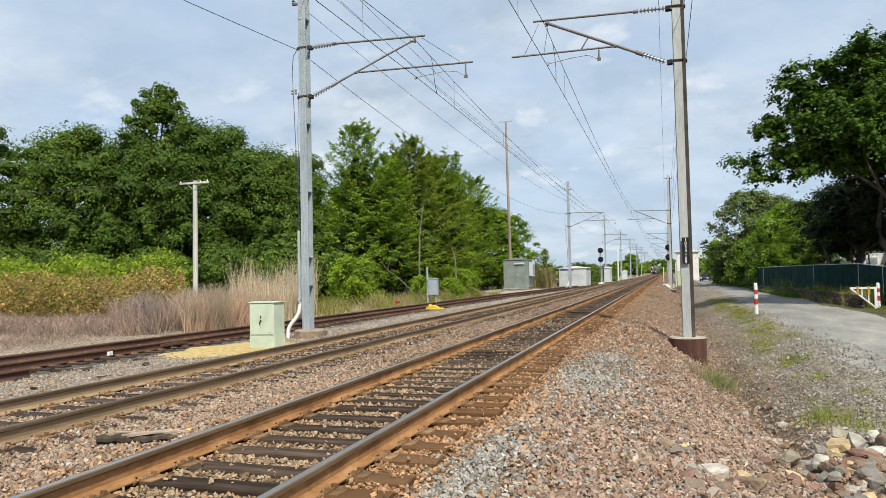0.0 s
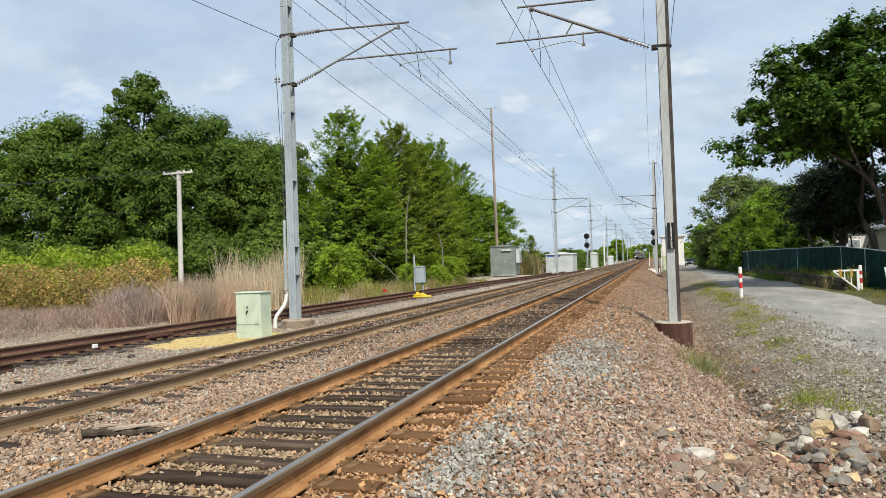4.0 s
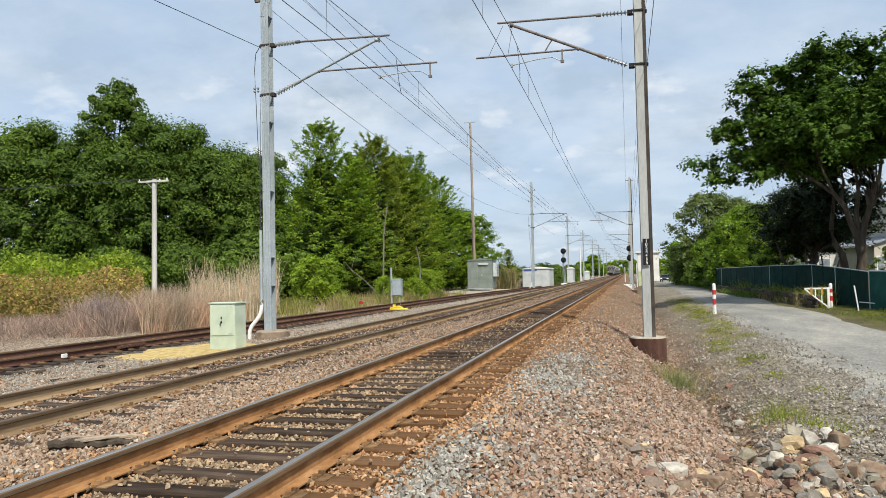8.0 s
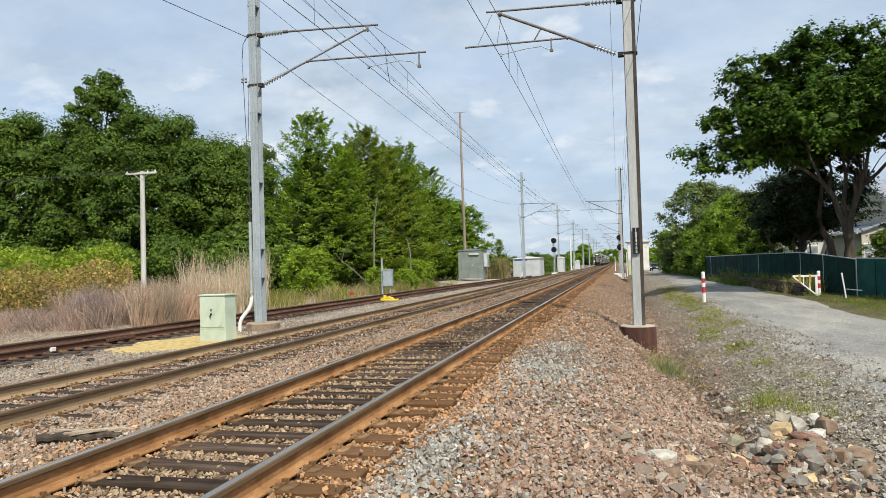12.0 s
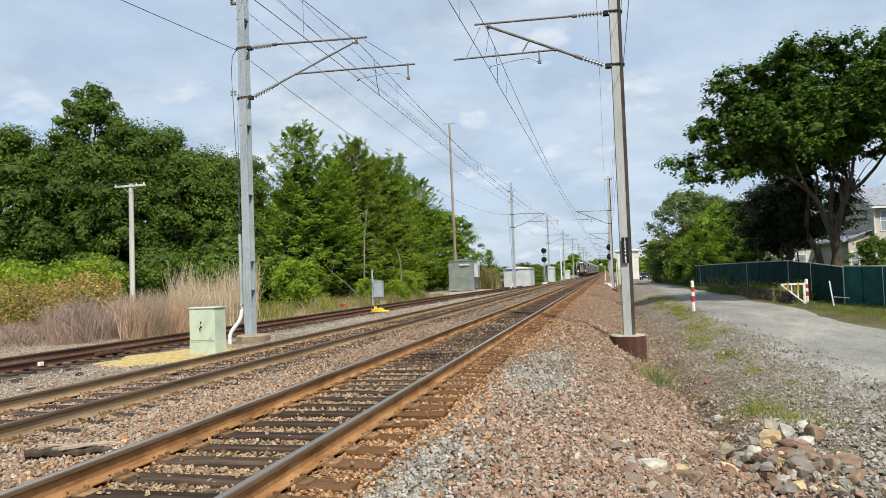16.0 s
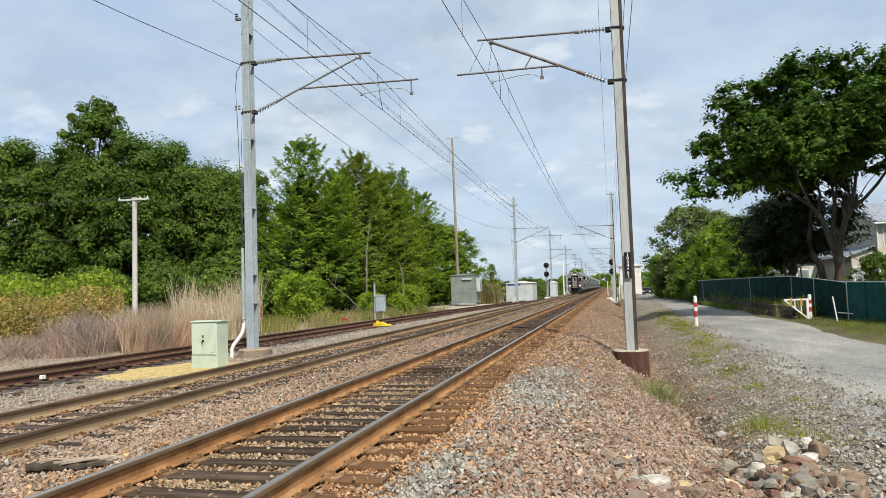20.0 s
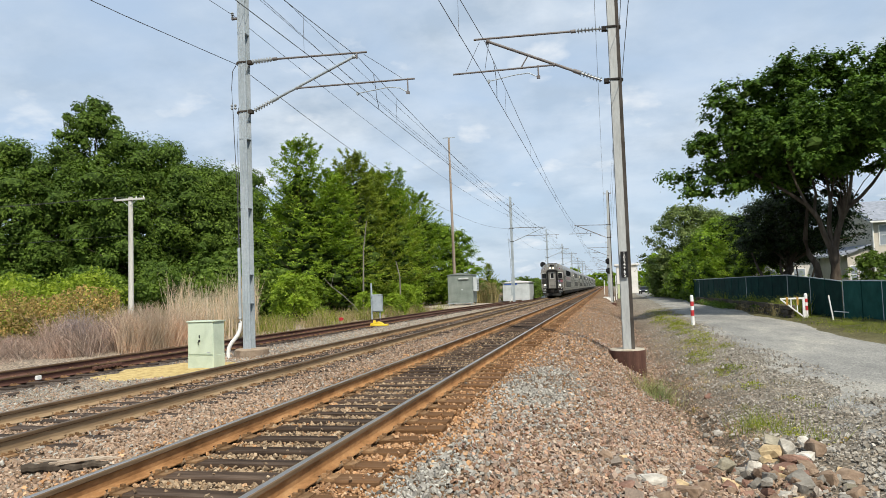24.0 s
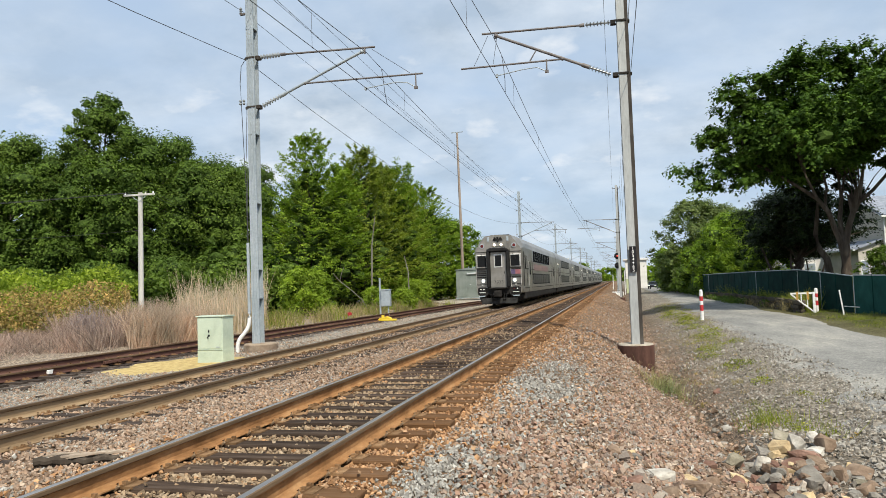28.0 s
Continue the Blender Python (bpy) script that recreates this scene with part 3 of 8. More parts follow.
def raw(name, verts, faces, mat, smooth=False):
    """A mesh from arrays: verts (n, 3), faces (m, k)."""
    verts, faces = np.asarray(verts, np.float32), np.asarray(faces, np.int32)
    me = bpy.data.meshes.new(name)
    me.vertices.add(len(verts)); me.vertices.foreach_set("co", verts.ravel())
    k = faces.shape[1]
    me.loops.add(faces.size); me.loops.foreach_set("vertex_index", faces.ravel())
    me.polygons.add(len(faces))
    me.polygons.foreach_set("loop_start", np.arange(0, faces.size, k, dtype=np.int32))
    me.polygons.foreach_set("loop_total", np.full(len(faces), k, np.int32))
    me.update(calc_edges=True)
    for q in (mat if isinstance(mat, list) else [mat]):
        me.materials.append(q)
    if smooth:
        me.shade_smooth()
    else:
        me.shade_flat()
    return me


def leaves(rng, at, out, size, up=0.75, long=1.5):
    """Pointed leaf faces at the places, turned roughly along out."""
    n = len(at)
    nor = out + rng.normal(0, 0.38, (n, 3)) + np.array([0, 0, up])
    nor /= np.linalg.norm(nor, axis=1, keepdims=True) + 1e-9
    t = np.cross(nor, rng.normal(0, 1, (n, 3)))
    t /= np.linalg.norm(t, axis=1, keepdims=True) + 1e-9
    b = np.cross(nor, t)
    s = (size * rng.uniform(0.6, 1.35, n))[:, None]
    v = np.stack([at + t * s * long * 0.62, at - t * s * 0.30 + b * s * 0.55, at - t * s * 0.38 - b * s * 0.48], 1).reshape(-1, 3)
    return v, np.arange(3 * n).reshape(n, 3)


def blades(rng, at, height, width, lean=0.25, droop=0.3):
    """Upright tapering blades of two faces at the places."""
    n = len(at)
    h = (height * rng.uniform(0.55, 1.1, n))[:, None] if np.ndim(height) == 0 else height[:, None]
    a = rng.uniform(0, math.tau, n)
    side = np.stack([np.cos(a), np.sin(a), np.zeros(n)], 1) * width * rng.uniform(0.6, 1.3, (n, 1))
    tilt = rng.normal(0, lean, (n, 3)); tilt[:, 2] = 1
    tip = rng.normal(0, droop, (n, 3)); tip[:, 2] = 0
    mid = at + tilt * h * 0.55
    top = mid + (tilt + tip) * h * 0.45
    v = np.stack([at - side, at + side, mid + side * 0.7, mid - side * 0.7, top + side * 0.15, top - side * 0.15], 1).reshape(-1, 3)
    i = np.arange(n)[:, None] * 6
    return v, np.concatenate([i + [0, 1, 2, 3], i + [3, 2, 4, 5]])


def lerp_profile(x, pts):
    return np.interp(x, [p[0] for p in pts], [p[1] for p in pts])


SIDING = [(-40, -11.4), (10, -11.2), (20, -10.95), (40, -10.45), (58, -10.0), (80, -8.75), (105, -7.1), (130, -5.5), (150, -4.5), (165, -4.1)]
NEAR_SIDE = [(1.35, -.228), (2.0, -.28), (3.0, -.48), (3.6, -.70), (4.15, -.97), (4.5, -1.02), (4.85, -.93), (6.0, -.95), (6.9, -.91)]
FAR_SIDE = [(1.35, -.228), (2.2, -.31), (3.0, -.60), (4.0, -1.26), (4.6, -1.32), (5.6, -1.15), (6.8, -.92)]
REST = [(-400, -.3), (-60, -.5), (-13.6, -.5), (-12.6, -.58), (-9.2, -.57), (-8.2, -.57), (-6.4, -.52), (-5.5, -.345), (-2.7, -.315), (-1.6, -.245), (-.95, -.214), (-.6, -.220), (.6, -.220), (.95, -.218), (1.35, -.228)]
RIGHT = [(6.9, -.91), (7.4, -.88), (13.5, -.88), (15.2, -.75), (18.0, -.45), (60, -.2), (400, 0.5)]


def ground_height(x, y):
    x, y = np.asarray(x, float), np.asarray(y, float)
    k = np.clip((y - 8.0) / 8.0, 0, 1)
    k = k * k * (3 - 2 * k)
    mid = (1 - k) * lerp_profile(x, NEAR_SIDE) + k * lerp_profile(x, FAR_SIDE)
    z = np.where(x < 1.35, lerp_profile(x, REST), np.where(x < 6.85, mid, lerp_profile(x, RIGHT)))
    # a small gully washed out at the toe of the bank
    z = z - .17 * np.exp(-((x - 4.52 + .05 * np.sin(2.1 * y) + .03 * np.sin(5.3 * y)) / .20) ** 2) * np.clip((y - 8.5) / 2, 0, 1) * np.clip((24.0 - y) / 3, 0, 1)
    rough = np.where((x > 4.2) & (x < 6.8), 0.055, np.where((x > 1.6) & (x < 7.2), 0.035, np.where(np.abs(x) > 13, 0.06, 0.012)))
    return z + rough * (np.sin(1.9 * x + 0.7 * y) * np.sin(1.3 * y - 0.8 * x) + 0.6 * np.sin(4.1 * x - 2.3 * y + 1) * np.sin(3.3 * y))

# ---- ground, road ----
def spread(*runs):
    out = [runs[0][0]]
    for a, b, step in runs:
        out += list(np.arange(a + step, b + 1e-6, step))
    return np.array(out)


gx = np.concatenate([[-2500, -1200, -600, -300, -180, -120, -80, -60], spread((-48, -16, 2.0), (-16, -8, .5), (-8, 8, .2), (8, 18, .5), (18, 48, 3.0)), [60, 90, 140, 220, 400, 800, 1500, 2500]])
gy = np.concatenate([[-1500, -600, -250, -100, -50, -25], spread((-12, 0, 1.0), (0, 24, .22), (24, 60, .6), (60, 140, 2.0), (140, 400, 10.0)), [500, 700, 1000, 1500, 2300, 3500]])
X, Y = np.meshgrid(gx, gy)
Z = ground_height(X, Y)
nx, ny = len(gx), len(gy)
quads = (np.arange(ny - 1)[:, None] * nx + np.arange(nx - 1)[None, :]).ravel()[:, None] + np.array([0, 1, nx + 1, nx])
ground = thing("ground", "stony railway ground with ballast, dirt and ditch", "ground", kind="structure",
               data=raw("ground", np.stack([X, Y, Z], -1).reshape(-1, 3), quads, GROUND, True))

rng = np.random.default_rng(5)
ry = np.concatenate([np.arange(-30, 90, 0.8), np.arange(90, 330, 6)])
left = np.interp(ry, [-30, 8, 12, 16, 20, 26, 38, 54, 94, 330], [5.9, 6.1, 6.3, 6.55, 6.75, 6.75, 7.1, 7.4, 7.9, 8.8]) + 0.16 * np.sin(ry * 0.9) + rng.normal(0, 0.05, len(ry))
right = np.interp(ry, [-30, 24, 35, 58, 110, 330], [12.4, 11.9, 12.2, 12.6, 13.0, 15.0]) + 0.3 * np.sin(ry * 0.37) + rng.normal(0, 0.05, len(ry))
cols = np.array([0, .03, .08, .16, .5, .7, .88, .96, 1])
RX = left[:, None] * (1 - cols) + right[:, None] * cols
RY = np.repeat(ry[:, None], 9, 1)
RZ = ground_height(RX, RY) + np.interp(cols, [0, .08, .2, .5, .88, 1], [-.05, -.004, .022, .03, .03, -.08]) + np.where(cols < .2, .010 * np.sin(RY * 3.1 + RX * 5) + .010 * np.sin(RY * 7.3 + RX * 11), 0)
q = (np.arange(len(ry) - 1)[:, None] * 9 + np.arange(8)[None, :]).ravel()[:, None] + np.array([0, 1, 10, 9])
road = thing("road", "worn grey service road with gravelly edges", "road", kind="structure", data=raw("road", np.stack([RX, RY, RZ], -1).reshape(-1, 3), q, ROAD, True))

# ---- tracks ----
HEAD = [(-.036, -.038), (-.036, -.011), (-.029, -.003), (-.016, 0), (.019, 0), (.030, -.003), (.036, -.011), (.036, -.038)]
RAIL_OUTLINE = [(-.070, -.178), (-.070, -.168), (-.020, -.150), (-.0095, -.135), (-.0095, -.052), *HEAD,
                (.0095, -.052), (.0095, -.135), (.020, -.150), (.070, -.168), (.070, -.178)]


def rail_mesh(name, line, side, top, steps):
    """A rail along line(y) -> x, z; the running face has its own material."""
    n = len(RAIL_OUTLINE)
    ys = np.asarray(steps)
    lx, lz = line(ys)
    v = np.stack([lx[:, None] + np.array([p[0] for p in RAIL_OUTLINE]), np.repeat(ys[:, None], n, 1), lz[:, None] + np.array([p[1] for p in RAIL_OUTLINE])], -1)
    i = (np.arange(len(ys) - 1) * n)[:, None]
    k = np.arange(n)[None, :]
    f = np.stack([i + k, i + (k + 1) % n, i + n + (k + 1) % n, i + n + k], -1).reshape(-1, 4)
    me = raw(name, v.reshape(-1, 3), f, [side, top, RAIL_HEAD])
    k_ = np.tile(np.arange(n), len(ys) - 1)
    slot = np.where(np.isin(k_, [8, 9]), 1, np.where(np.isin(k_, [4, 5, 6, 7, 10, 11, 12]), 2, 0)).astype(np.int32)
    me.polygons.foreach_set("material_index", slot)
    me.update()
    return me


TIE_STEP = 0.5
tie_rng = np.random.default_rng(11)


def tie_mesh(name, length, wide, deep, seed, mat):
    """A worn tie: a long block with chamfered, uneven edges and split ends."""
    r = random.Random(seed)
    s = Shape()
    xs = [-length / 2, -length / 2 + .05, -.75, 0, .75, length / 2 - .05, length / 2]
    ring = [(-wide / 2, -deep), (-wide / 2, -.014), (-wide / 2 + .014, 0), (wide / 2 - .014, 0), (wide / 2, -.014), (wide / 2, -deep)]
    rows = [[s.bm.verts.new((x + r.uniform(-.012, .012) * (abs(x) > 1.2), y + r.uniform(-.008, .008), z + r.uniform(-.006, .003))) for y, z in ring] for x in xs]
    for a, b in zip(rows, rows[1:]):
        for k in range(5):
            s.bm.faces.new((a[k], a[k + 1], b[k + 1], b[k]))
    s.bm.faces.new(rows[0][::-1]); s.bm.faces.new(rows[-1])
    return s.data(name, mat)


TIES = {m: [tie_mesh("tie", 2.59, .225, .17, k, m) for k in range(5)] for m in (TIE, TIE_OLD)}


def plate_mesh():
    s = Shape()
    s.box((-.19, -.095, -.012), (.19, .095, .008)).box((-.105, -.095, .006), (-.078, .095, .022)).box((.078, -.095, .006), (.105, .095, .022))
    for px in (-.09, .09):
        for py in (-.05, .05):
            s.box((px - .018, py - .014, .0), (px + .018, py + .014, .042))
    return s.data("tie_plate", TIE_PLATE)


def anchor_mesh():
    s = Shape()
    s.path([(-.10, 0, .03), (-.09, 0, -.004), (-.03, 0, -.028), (.06, 0, -.02), (.095, 0, .012), (.085, 0, .035)], .014, 6)
    return s.data("rail_anchor", SPIKE)


PLATE, ANCHOR = plate_mesh(), anchor_mesh()


def track(name, label, line, reach, side, top, own, z_plate=-.185, proud=0.0, anchors=True, wood=None):
    """Two rails on ties; the nearest ties are parts, the rest one joined part."""
    t = thing(name, label, "railway track", group="tracks", kind="structure")
    steps = np.concatenate([np.arange(reach[0], 60, 2.0), np.arange(60, reach[1] + 1, 10.0)])
    for s in (-1, 1):
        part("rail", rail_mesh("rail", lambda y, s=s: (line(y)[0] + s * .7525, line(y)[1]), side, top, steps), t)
    verts, faces = [], []
    base = np.array([(sx * 1.295, sy * .11, sz) for sz in (-.15, 0) for sx, sy in ((-1, -1), (1, -1), (1, 1), (-1, 1))])
    quad = np.array([(4, 5, 6, 7), (0, 1, 5, 4), (1, 2, 6, 5), (2, 3, 7, 6), (3, 0, 4, 7)])
    ys = np.concatenate([np.arange(own[0], reach[1], TIE_STEP), np.arange(own[0] - TIE_STEP, reach[0], -TIE_STEP)])
    for i, y0 in enumerate(ys):
        y = y0 + tie_rng.normal(0, .018)
        x, z = (float(k) for k in (line(np.array([y]))[0][0], line(np.array([y]))[1][0]))
        turn = tie_rng.normal(0, .8)
        zt = z + z_plate + proud + tie_rng.normal(0, .006)
        if own[0] - .2 < y < own[1]:
            part("tie", TIES[wood or TIE][i % 5], t, m=pose(x + tie_rng.normal(0, .03), y, zt, 0, tie_rng.normal(0, .3), turn))
            for s in (-1, 1):
                part("tie_plate", PLATE, t, m=pose(x + s * .7525, y, z - .183, 0, 0, turn))
                if anchors and (y < 15 or i % 2 == 0) and y < own[1] * .6:
                    part("rail_anchor", ANCHOR, t, m=pose(x + s * .7525, y - .135, z - .172))
        else:
            verts.append(base + np.array([x, y, zt])); faces.append(quad + 8 * len(faces))
    rest = part("distant_ties", raw("distant_ties", np.concatenate(verts), np.concatenate(faces), wood or TIE), t)
    rest["kind"] = "stuff"
    return t


main_track = track("main_track", "railway track with rusty rails on dark wooden ties", lambda y: (np.zeros_like(y), np.zeros_like(y)), (-60, 700), RAIL_SIDE, RAIL_TOP, (-7.98, 62))
second_track = track("second_track", "railway track with tan rusted rails, ties half buried in ballast", lambda y: (np.full_like(y, -4.03), np.full_like(y, -.12)), (-60, 700), RAIL_TAN, RAIL_TOP_DULL, (-8.0, 45), proud=.004, wood=TIE_OLD)
siding = track("siding_track", "old siding with dark brown rusted rails", lambda y: (np.interp(y, [p[0] for p in SIDING], [p[1] for p in SIDING]), np.full_like(y, -.35)), (-60, 165), RAIL_DARK, RAIL_DARK, (-8.0, 45), anchors=False, wood=TIE_OLD)
s = Shape()
s.box((-.045, -.55, -.13), (-.012, .55, -.05)).box((.012, -.55, -.13), (.045, .55, -.05))
for k in range(6):
    s.tube((.03, -.46 + k * .18, -.09), (.075, -.46 + k * .18, -.09), .02, n=6)
part("joint_bar", s.data("joint_bar", RAIL_DARK, .004), siding, "brown bolted joint bars", pose(-10.95 + .7525, 17.1, -.35))

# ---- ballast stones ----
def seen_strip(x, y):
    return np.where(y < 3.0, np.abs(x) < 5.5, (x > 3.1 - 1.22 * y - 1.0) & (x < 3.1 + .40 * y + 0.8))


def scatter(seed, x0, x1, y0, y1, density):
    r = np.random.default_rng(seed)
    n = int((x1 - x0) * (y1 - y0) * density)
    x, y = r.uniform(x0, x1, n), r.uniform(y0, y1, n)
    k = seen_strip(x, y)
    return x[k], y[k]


def clear_of_track(x, y, cx, reach, slack):
    """True where no rail or tie lies."""
    d = np.abs(x - cx)
    rail = np.abs(d - .7525) < .085
    loose = np.random.default_rng(len(x)).uniform(0, 1, len(x)) < np.where(d > 1.15, .10, .02)
    tie = ~loose & (d < 1.31) & (np.abs((y - reach + TIE_STEP / 2) % TIE_STEP - TIE_STEP / 2) < slack)
    return ~(rail | tie)


def on_tie(x, y):
    """How far a stone is lifted where it lies on a tie."""
    lift_ = np.zeros(len(x))
    for cx, phase in ((0.0, 1.52), (-4.03, 3.0)):
        near = (np.abs(x - cx) < 1.30) & (np.abs((y - phase + TIE_STEP / 2) % TIE_STEP - TIE_STEP / 2) < .115)
        lift_ += np.where(near, .045, 0)
    return lift_


def stone_mesh(name, x, y, size, mat, seed, sink=0.15, blunt=False):
    """Loose angular stones: skewed blocks, or plainer eight-sided ones."""
    r = np.random.default_rng(seed)
    n = len(x)
    if blunt:
        corner = np.array([(1, 0, 0), (-1, 0, 0), (0, 1, 0), (0, -1, 0), (0, 0, 1), (0, 0, -1)], float) * 1.25
        f = np.array([(0, 2, 4), (2, 1, 4), (1, 3, 4), (3, 0, 4), (2, 0, 5), (1, 2, 5), (3, 1, 5), (0, 3, 5)])
        jig = .28
    else:
        corner = np.array([(x_, y_, z_) for z_ in (-1, 1) for x_, y_ in ((-1, -1), (1, -1), (1, 1), (-1, 1))], float)
        f = np.array([(0, 3, 2), (0, 2, 1), (4, 5, 6), (4, 6, 7), (0, 1, 5), (0, 5, 4), (1, 2, 6), (1, 6, 5), (2, 3, 7), (2, 7, 6), (3, 0, 4), (3, 4, 7)])
        jig = .24
    m = len(corner)
    v = corner[None] * r.uniform(.42, 1.0, (n, m, 3)) + r.uniform(-jig, jig, (n, m, 3))
    v *= (size * r.uniform(.55, 1.4, n))[:, None, None] * r.uniform([.7, .55, .38], [1.3, 1.0, .80], (n, 3))[:, None] * .52
    a = r.normal(0, 1, (n, 4)); a[:, 0] += .8; a[:, 3] *= 2.0; a /= np.linalg.norm(a, axis=1, keepdims=True)
    w, i, j, k = a.T
    R_ = np.stack([1 - 2 * (j * j + k * k), 2 * (i * j - k * w), 2 * (i * k + j * w), 2 * (i * j + k * w), 1 - 2 * (i * i + k * k), 2 * (j * k - i * w),
                   2 * (i * k - j * w), 2 * (j * k + i * w), 1 - 2 * (i * i + j * j)], -1).reshape(n, 3, 3)
    v = np.einsum("nij,nkj->nki", R_, v)
    z = ground_height(x, y) + on_tie(x, y) + size * (r.uniform(-sink - .25, .65, n))
    v += np.stack([x, y, z], -1)[:, None]
    return raw(name, v.reshape(-1, 3), (np.arange(n)[:, None, None] * m + f[None]).reshape(-1, 3), mat)


def r_sand(x, y):
    return 1 + .22 * np.sin(3 * x + 1) * np.sin(2.1 * y)


piles = {"rust": [], "inner": [], "brown": [], "grey": [], "red": []}
bands = [(-7.0, 3.0, 30, .055), (3.0, 7.5, 1120, .045), (7.5, 11, 740, .047), (11, 16, 430, .060), (16, 24, 190, .074), (24, 44, 72, .066), (44, 85, 22, .086)]
for k, (y0, y1, density, size) in enumerate(bands):
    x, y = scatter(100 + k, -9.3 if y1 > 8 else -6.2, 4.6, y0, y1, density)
    ok = clear_of_track(x, y, 0.0, 1.52, .125) & clear_of_track(x, y, -4.03, 3.0, .118)
    ok &= ((x + 8.05) / 2.0) ** 2 + ((y - 16.9) / 2.3) ** 2 > r_sand(x, y) * np.random.default_rng(60 + k).uniform(.68, 1.06, len(x))
    ok &= ~((np.abs(x) < .68) & (y > 26) & (np.random.default_rng(70 + k).uniform(0, 1, len(x)) < .7))
    x, y = x[ok], y[ok]
    r = np.random.default_rng(200 + k)
    u = r.uniform(0, 1, len(x))
    wob = .35 * np.sin(y * .9) + .2 * np.sin(y * 2.3 + x)
    grey_patch = .62 * np.exp(-(((x - 2.05 - .1 * wob) / .58) ** 2 + ((y - 12.0) / 2.6) ** 2)) + .42 * np.exp(-(((x - 1.65) / .36) ** 2 + ((y - 5.6) / 1.5) ** 2))
    near_rail = np.exp(-((np.abs(x) - 1.05) / .62) ** 2) * np.where(x < -.8, .38, 1.1) + .08 * (np.abs(x) < 1.3)
    near_rail = np.maximum(near_rail, .42 * np.exp(-((x - 1.9 - .15 * wob) / .75) ** 2) * (y > 9 + wob))
    grey = (u < np.minimum(.97, .14 * (np.abs(x) > 1.4) + 2.3 * grey_patch)) | ((x < -5.7 + .4 * wob) & (u < .60))
    rust = ~grey & (r.uniform(0, 1, len(x)) < near_rail * np.where(np.abs(x) < .62, .28, 1.0))
    inner = ~grey & ~rust & (np.abs(x) < 1.35)
    red = ~grey & ~rust & ~inner & (x > 1.7 + .3 * wob) & (r.uniform(0, 1, len(x)) < .72)
    brown = ~(grey | rust | red | inner)
    for key, mask in (("rust", rust), ("inner", inner), ("brown", brown), ("grey", grey), ("red", red)):
        piles[key].append((x[mask], y[mask], size * (.86 if key == "grey" else 1.0) * np.where(np.abs(x[mask]) < 1.5, .78, np.where(x[mask] < 1.5, .88, np.where((x[mask] > 2.5) & (y[mask] > 10), 1.02, 1.0)))))
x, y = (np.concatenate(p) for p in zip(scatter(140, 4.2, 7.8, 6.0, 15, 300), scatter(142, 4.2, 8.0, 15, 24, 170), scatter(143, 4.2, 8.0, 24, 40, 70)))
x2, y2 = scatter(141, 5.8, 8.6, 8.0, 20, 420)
k2 = np.abs(x2 - 6.65 - .03 * (y2 - 12)) < np.random.default_rng(61).normal(0, .5, len(x2))
piles["grey"].append((x2[k2], y2[k2], np.full(k2.sum(), .036)))
bank_side = x < 5.0 + .25 * np.sin(y * 1.7) + np.random.default_rng(62).normal(0, .35, len(x))
sz = np.random.default_rng(63).uniform(.024, .074, len(x)) + .008 * (y > 18)
piles["brown"].append((x[bank_side], y[bank_side], sz[bank_side] * .9))
piles["dirt"] = [(x[~bank_side], y[~bank_side], sz[~bank_side])]
for key, label, mat in (("rust", "orange-stained crushed stone ballast by the rails", BALLAST_RUST), ("inner", "tan brown crushed stone between the ties", BALLAST_INNER), ("brown", "brown and tan crushed stone ballast", BALLAST_BROWN), ("grey", "fresh grey crushed stone ballast", BALLAST_GREY),
                        ("red", "reddish crushed stone on the embankment", BALLAST_RED), ("dirt", "fine grey gravel in the ditch", BALLAST_DIRT)):
    x, y, size = (np.concatenate([p[i] for p in piles[key]]) for i in range(3))
    near_ = y < 11.5
    for own_, plain in ((near_, False), (~near_, True)):
        if own_.any():
            thing("ballast_stones" if key != "dirt" else "ditch_gravel", label + (", further along the line" if plain else ""), "gravel", kind="stuff",
                  data=stone_mesh("stones", x[own_], y[own_], size[own_], mat, 300 + len(key) + plain, blunt=plain))
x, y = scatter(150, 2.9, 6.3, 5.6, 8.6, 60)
keep = (y < 7.9 + .5 * np.sin(3 * x)) & (x > 3.1)
thing("rubble_stones", "coarse broken brown and grey rubble below the heap", "gravel", kind="stuff", data=stone_mesh("stones", x[keep], y[keep], np.random.default_rng(151).uniform(.06, .12, keep.sum()), RUBBLE, 152, .1))


# the nearest stones, one by one
LOOSE = [stone_mesh("ballast_stone", np.zeros(1), np.zeros(1), np.array([.052]), m_, 170 + k) for k, m_ in enumerate((STONE_TAN, STONE_BROWN, STONE_GREY, STONE_TAN, STONE_BROWN, STONE_GREY))]
for me in LOOSE:
    me.transform(Matrix.Translation(-sum((v.co for v in me.vertices), Vector()) / len(me.vertices)))
pick = random.Random(71)
for k in range(300):
    x, y = pick.uniform(1.5, 4.0), pick.uniform(4.2, 6.6)
    near_grey = x < 1.75 or pick.random() < .2
    z = float(ground_height(np.array([x]), np.array([y]))[0])
    part("ballast_stone", LOOSE[pick.choice((2, 5)) if near_grey else pick.choice((0, 1, 3, 4, 4))], ground, m=pose(x, y, z + .028, pick.uniform(-25, 25), pick.uniform(-25, 25), pick.uniform(0, 360)))

# ---- overhead line ----
FIRST = 20.65
POLES_Y = [-44.85, FIRST, 86.15, 139.0, 188.0, 238.0, 290.0, 342.0, 396.0]   # one stands behind the eye
POLES_Z = [0, 0] + [-.28] * 7
LEFT_POLE, RIGHT_POLE = -7.87, 3.585


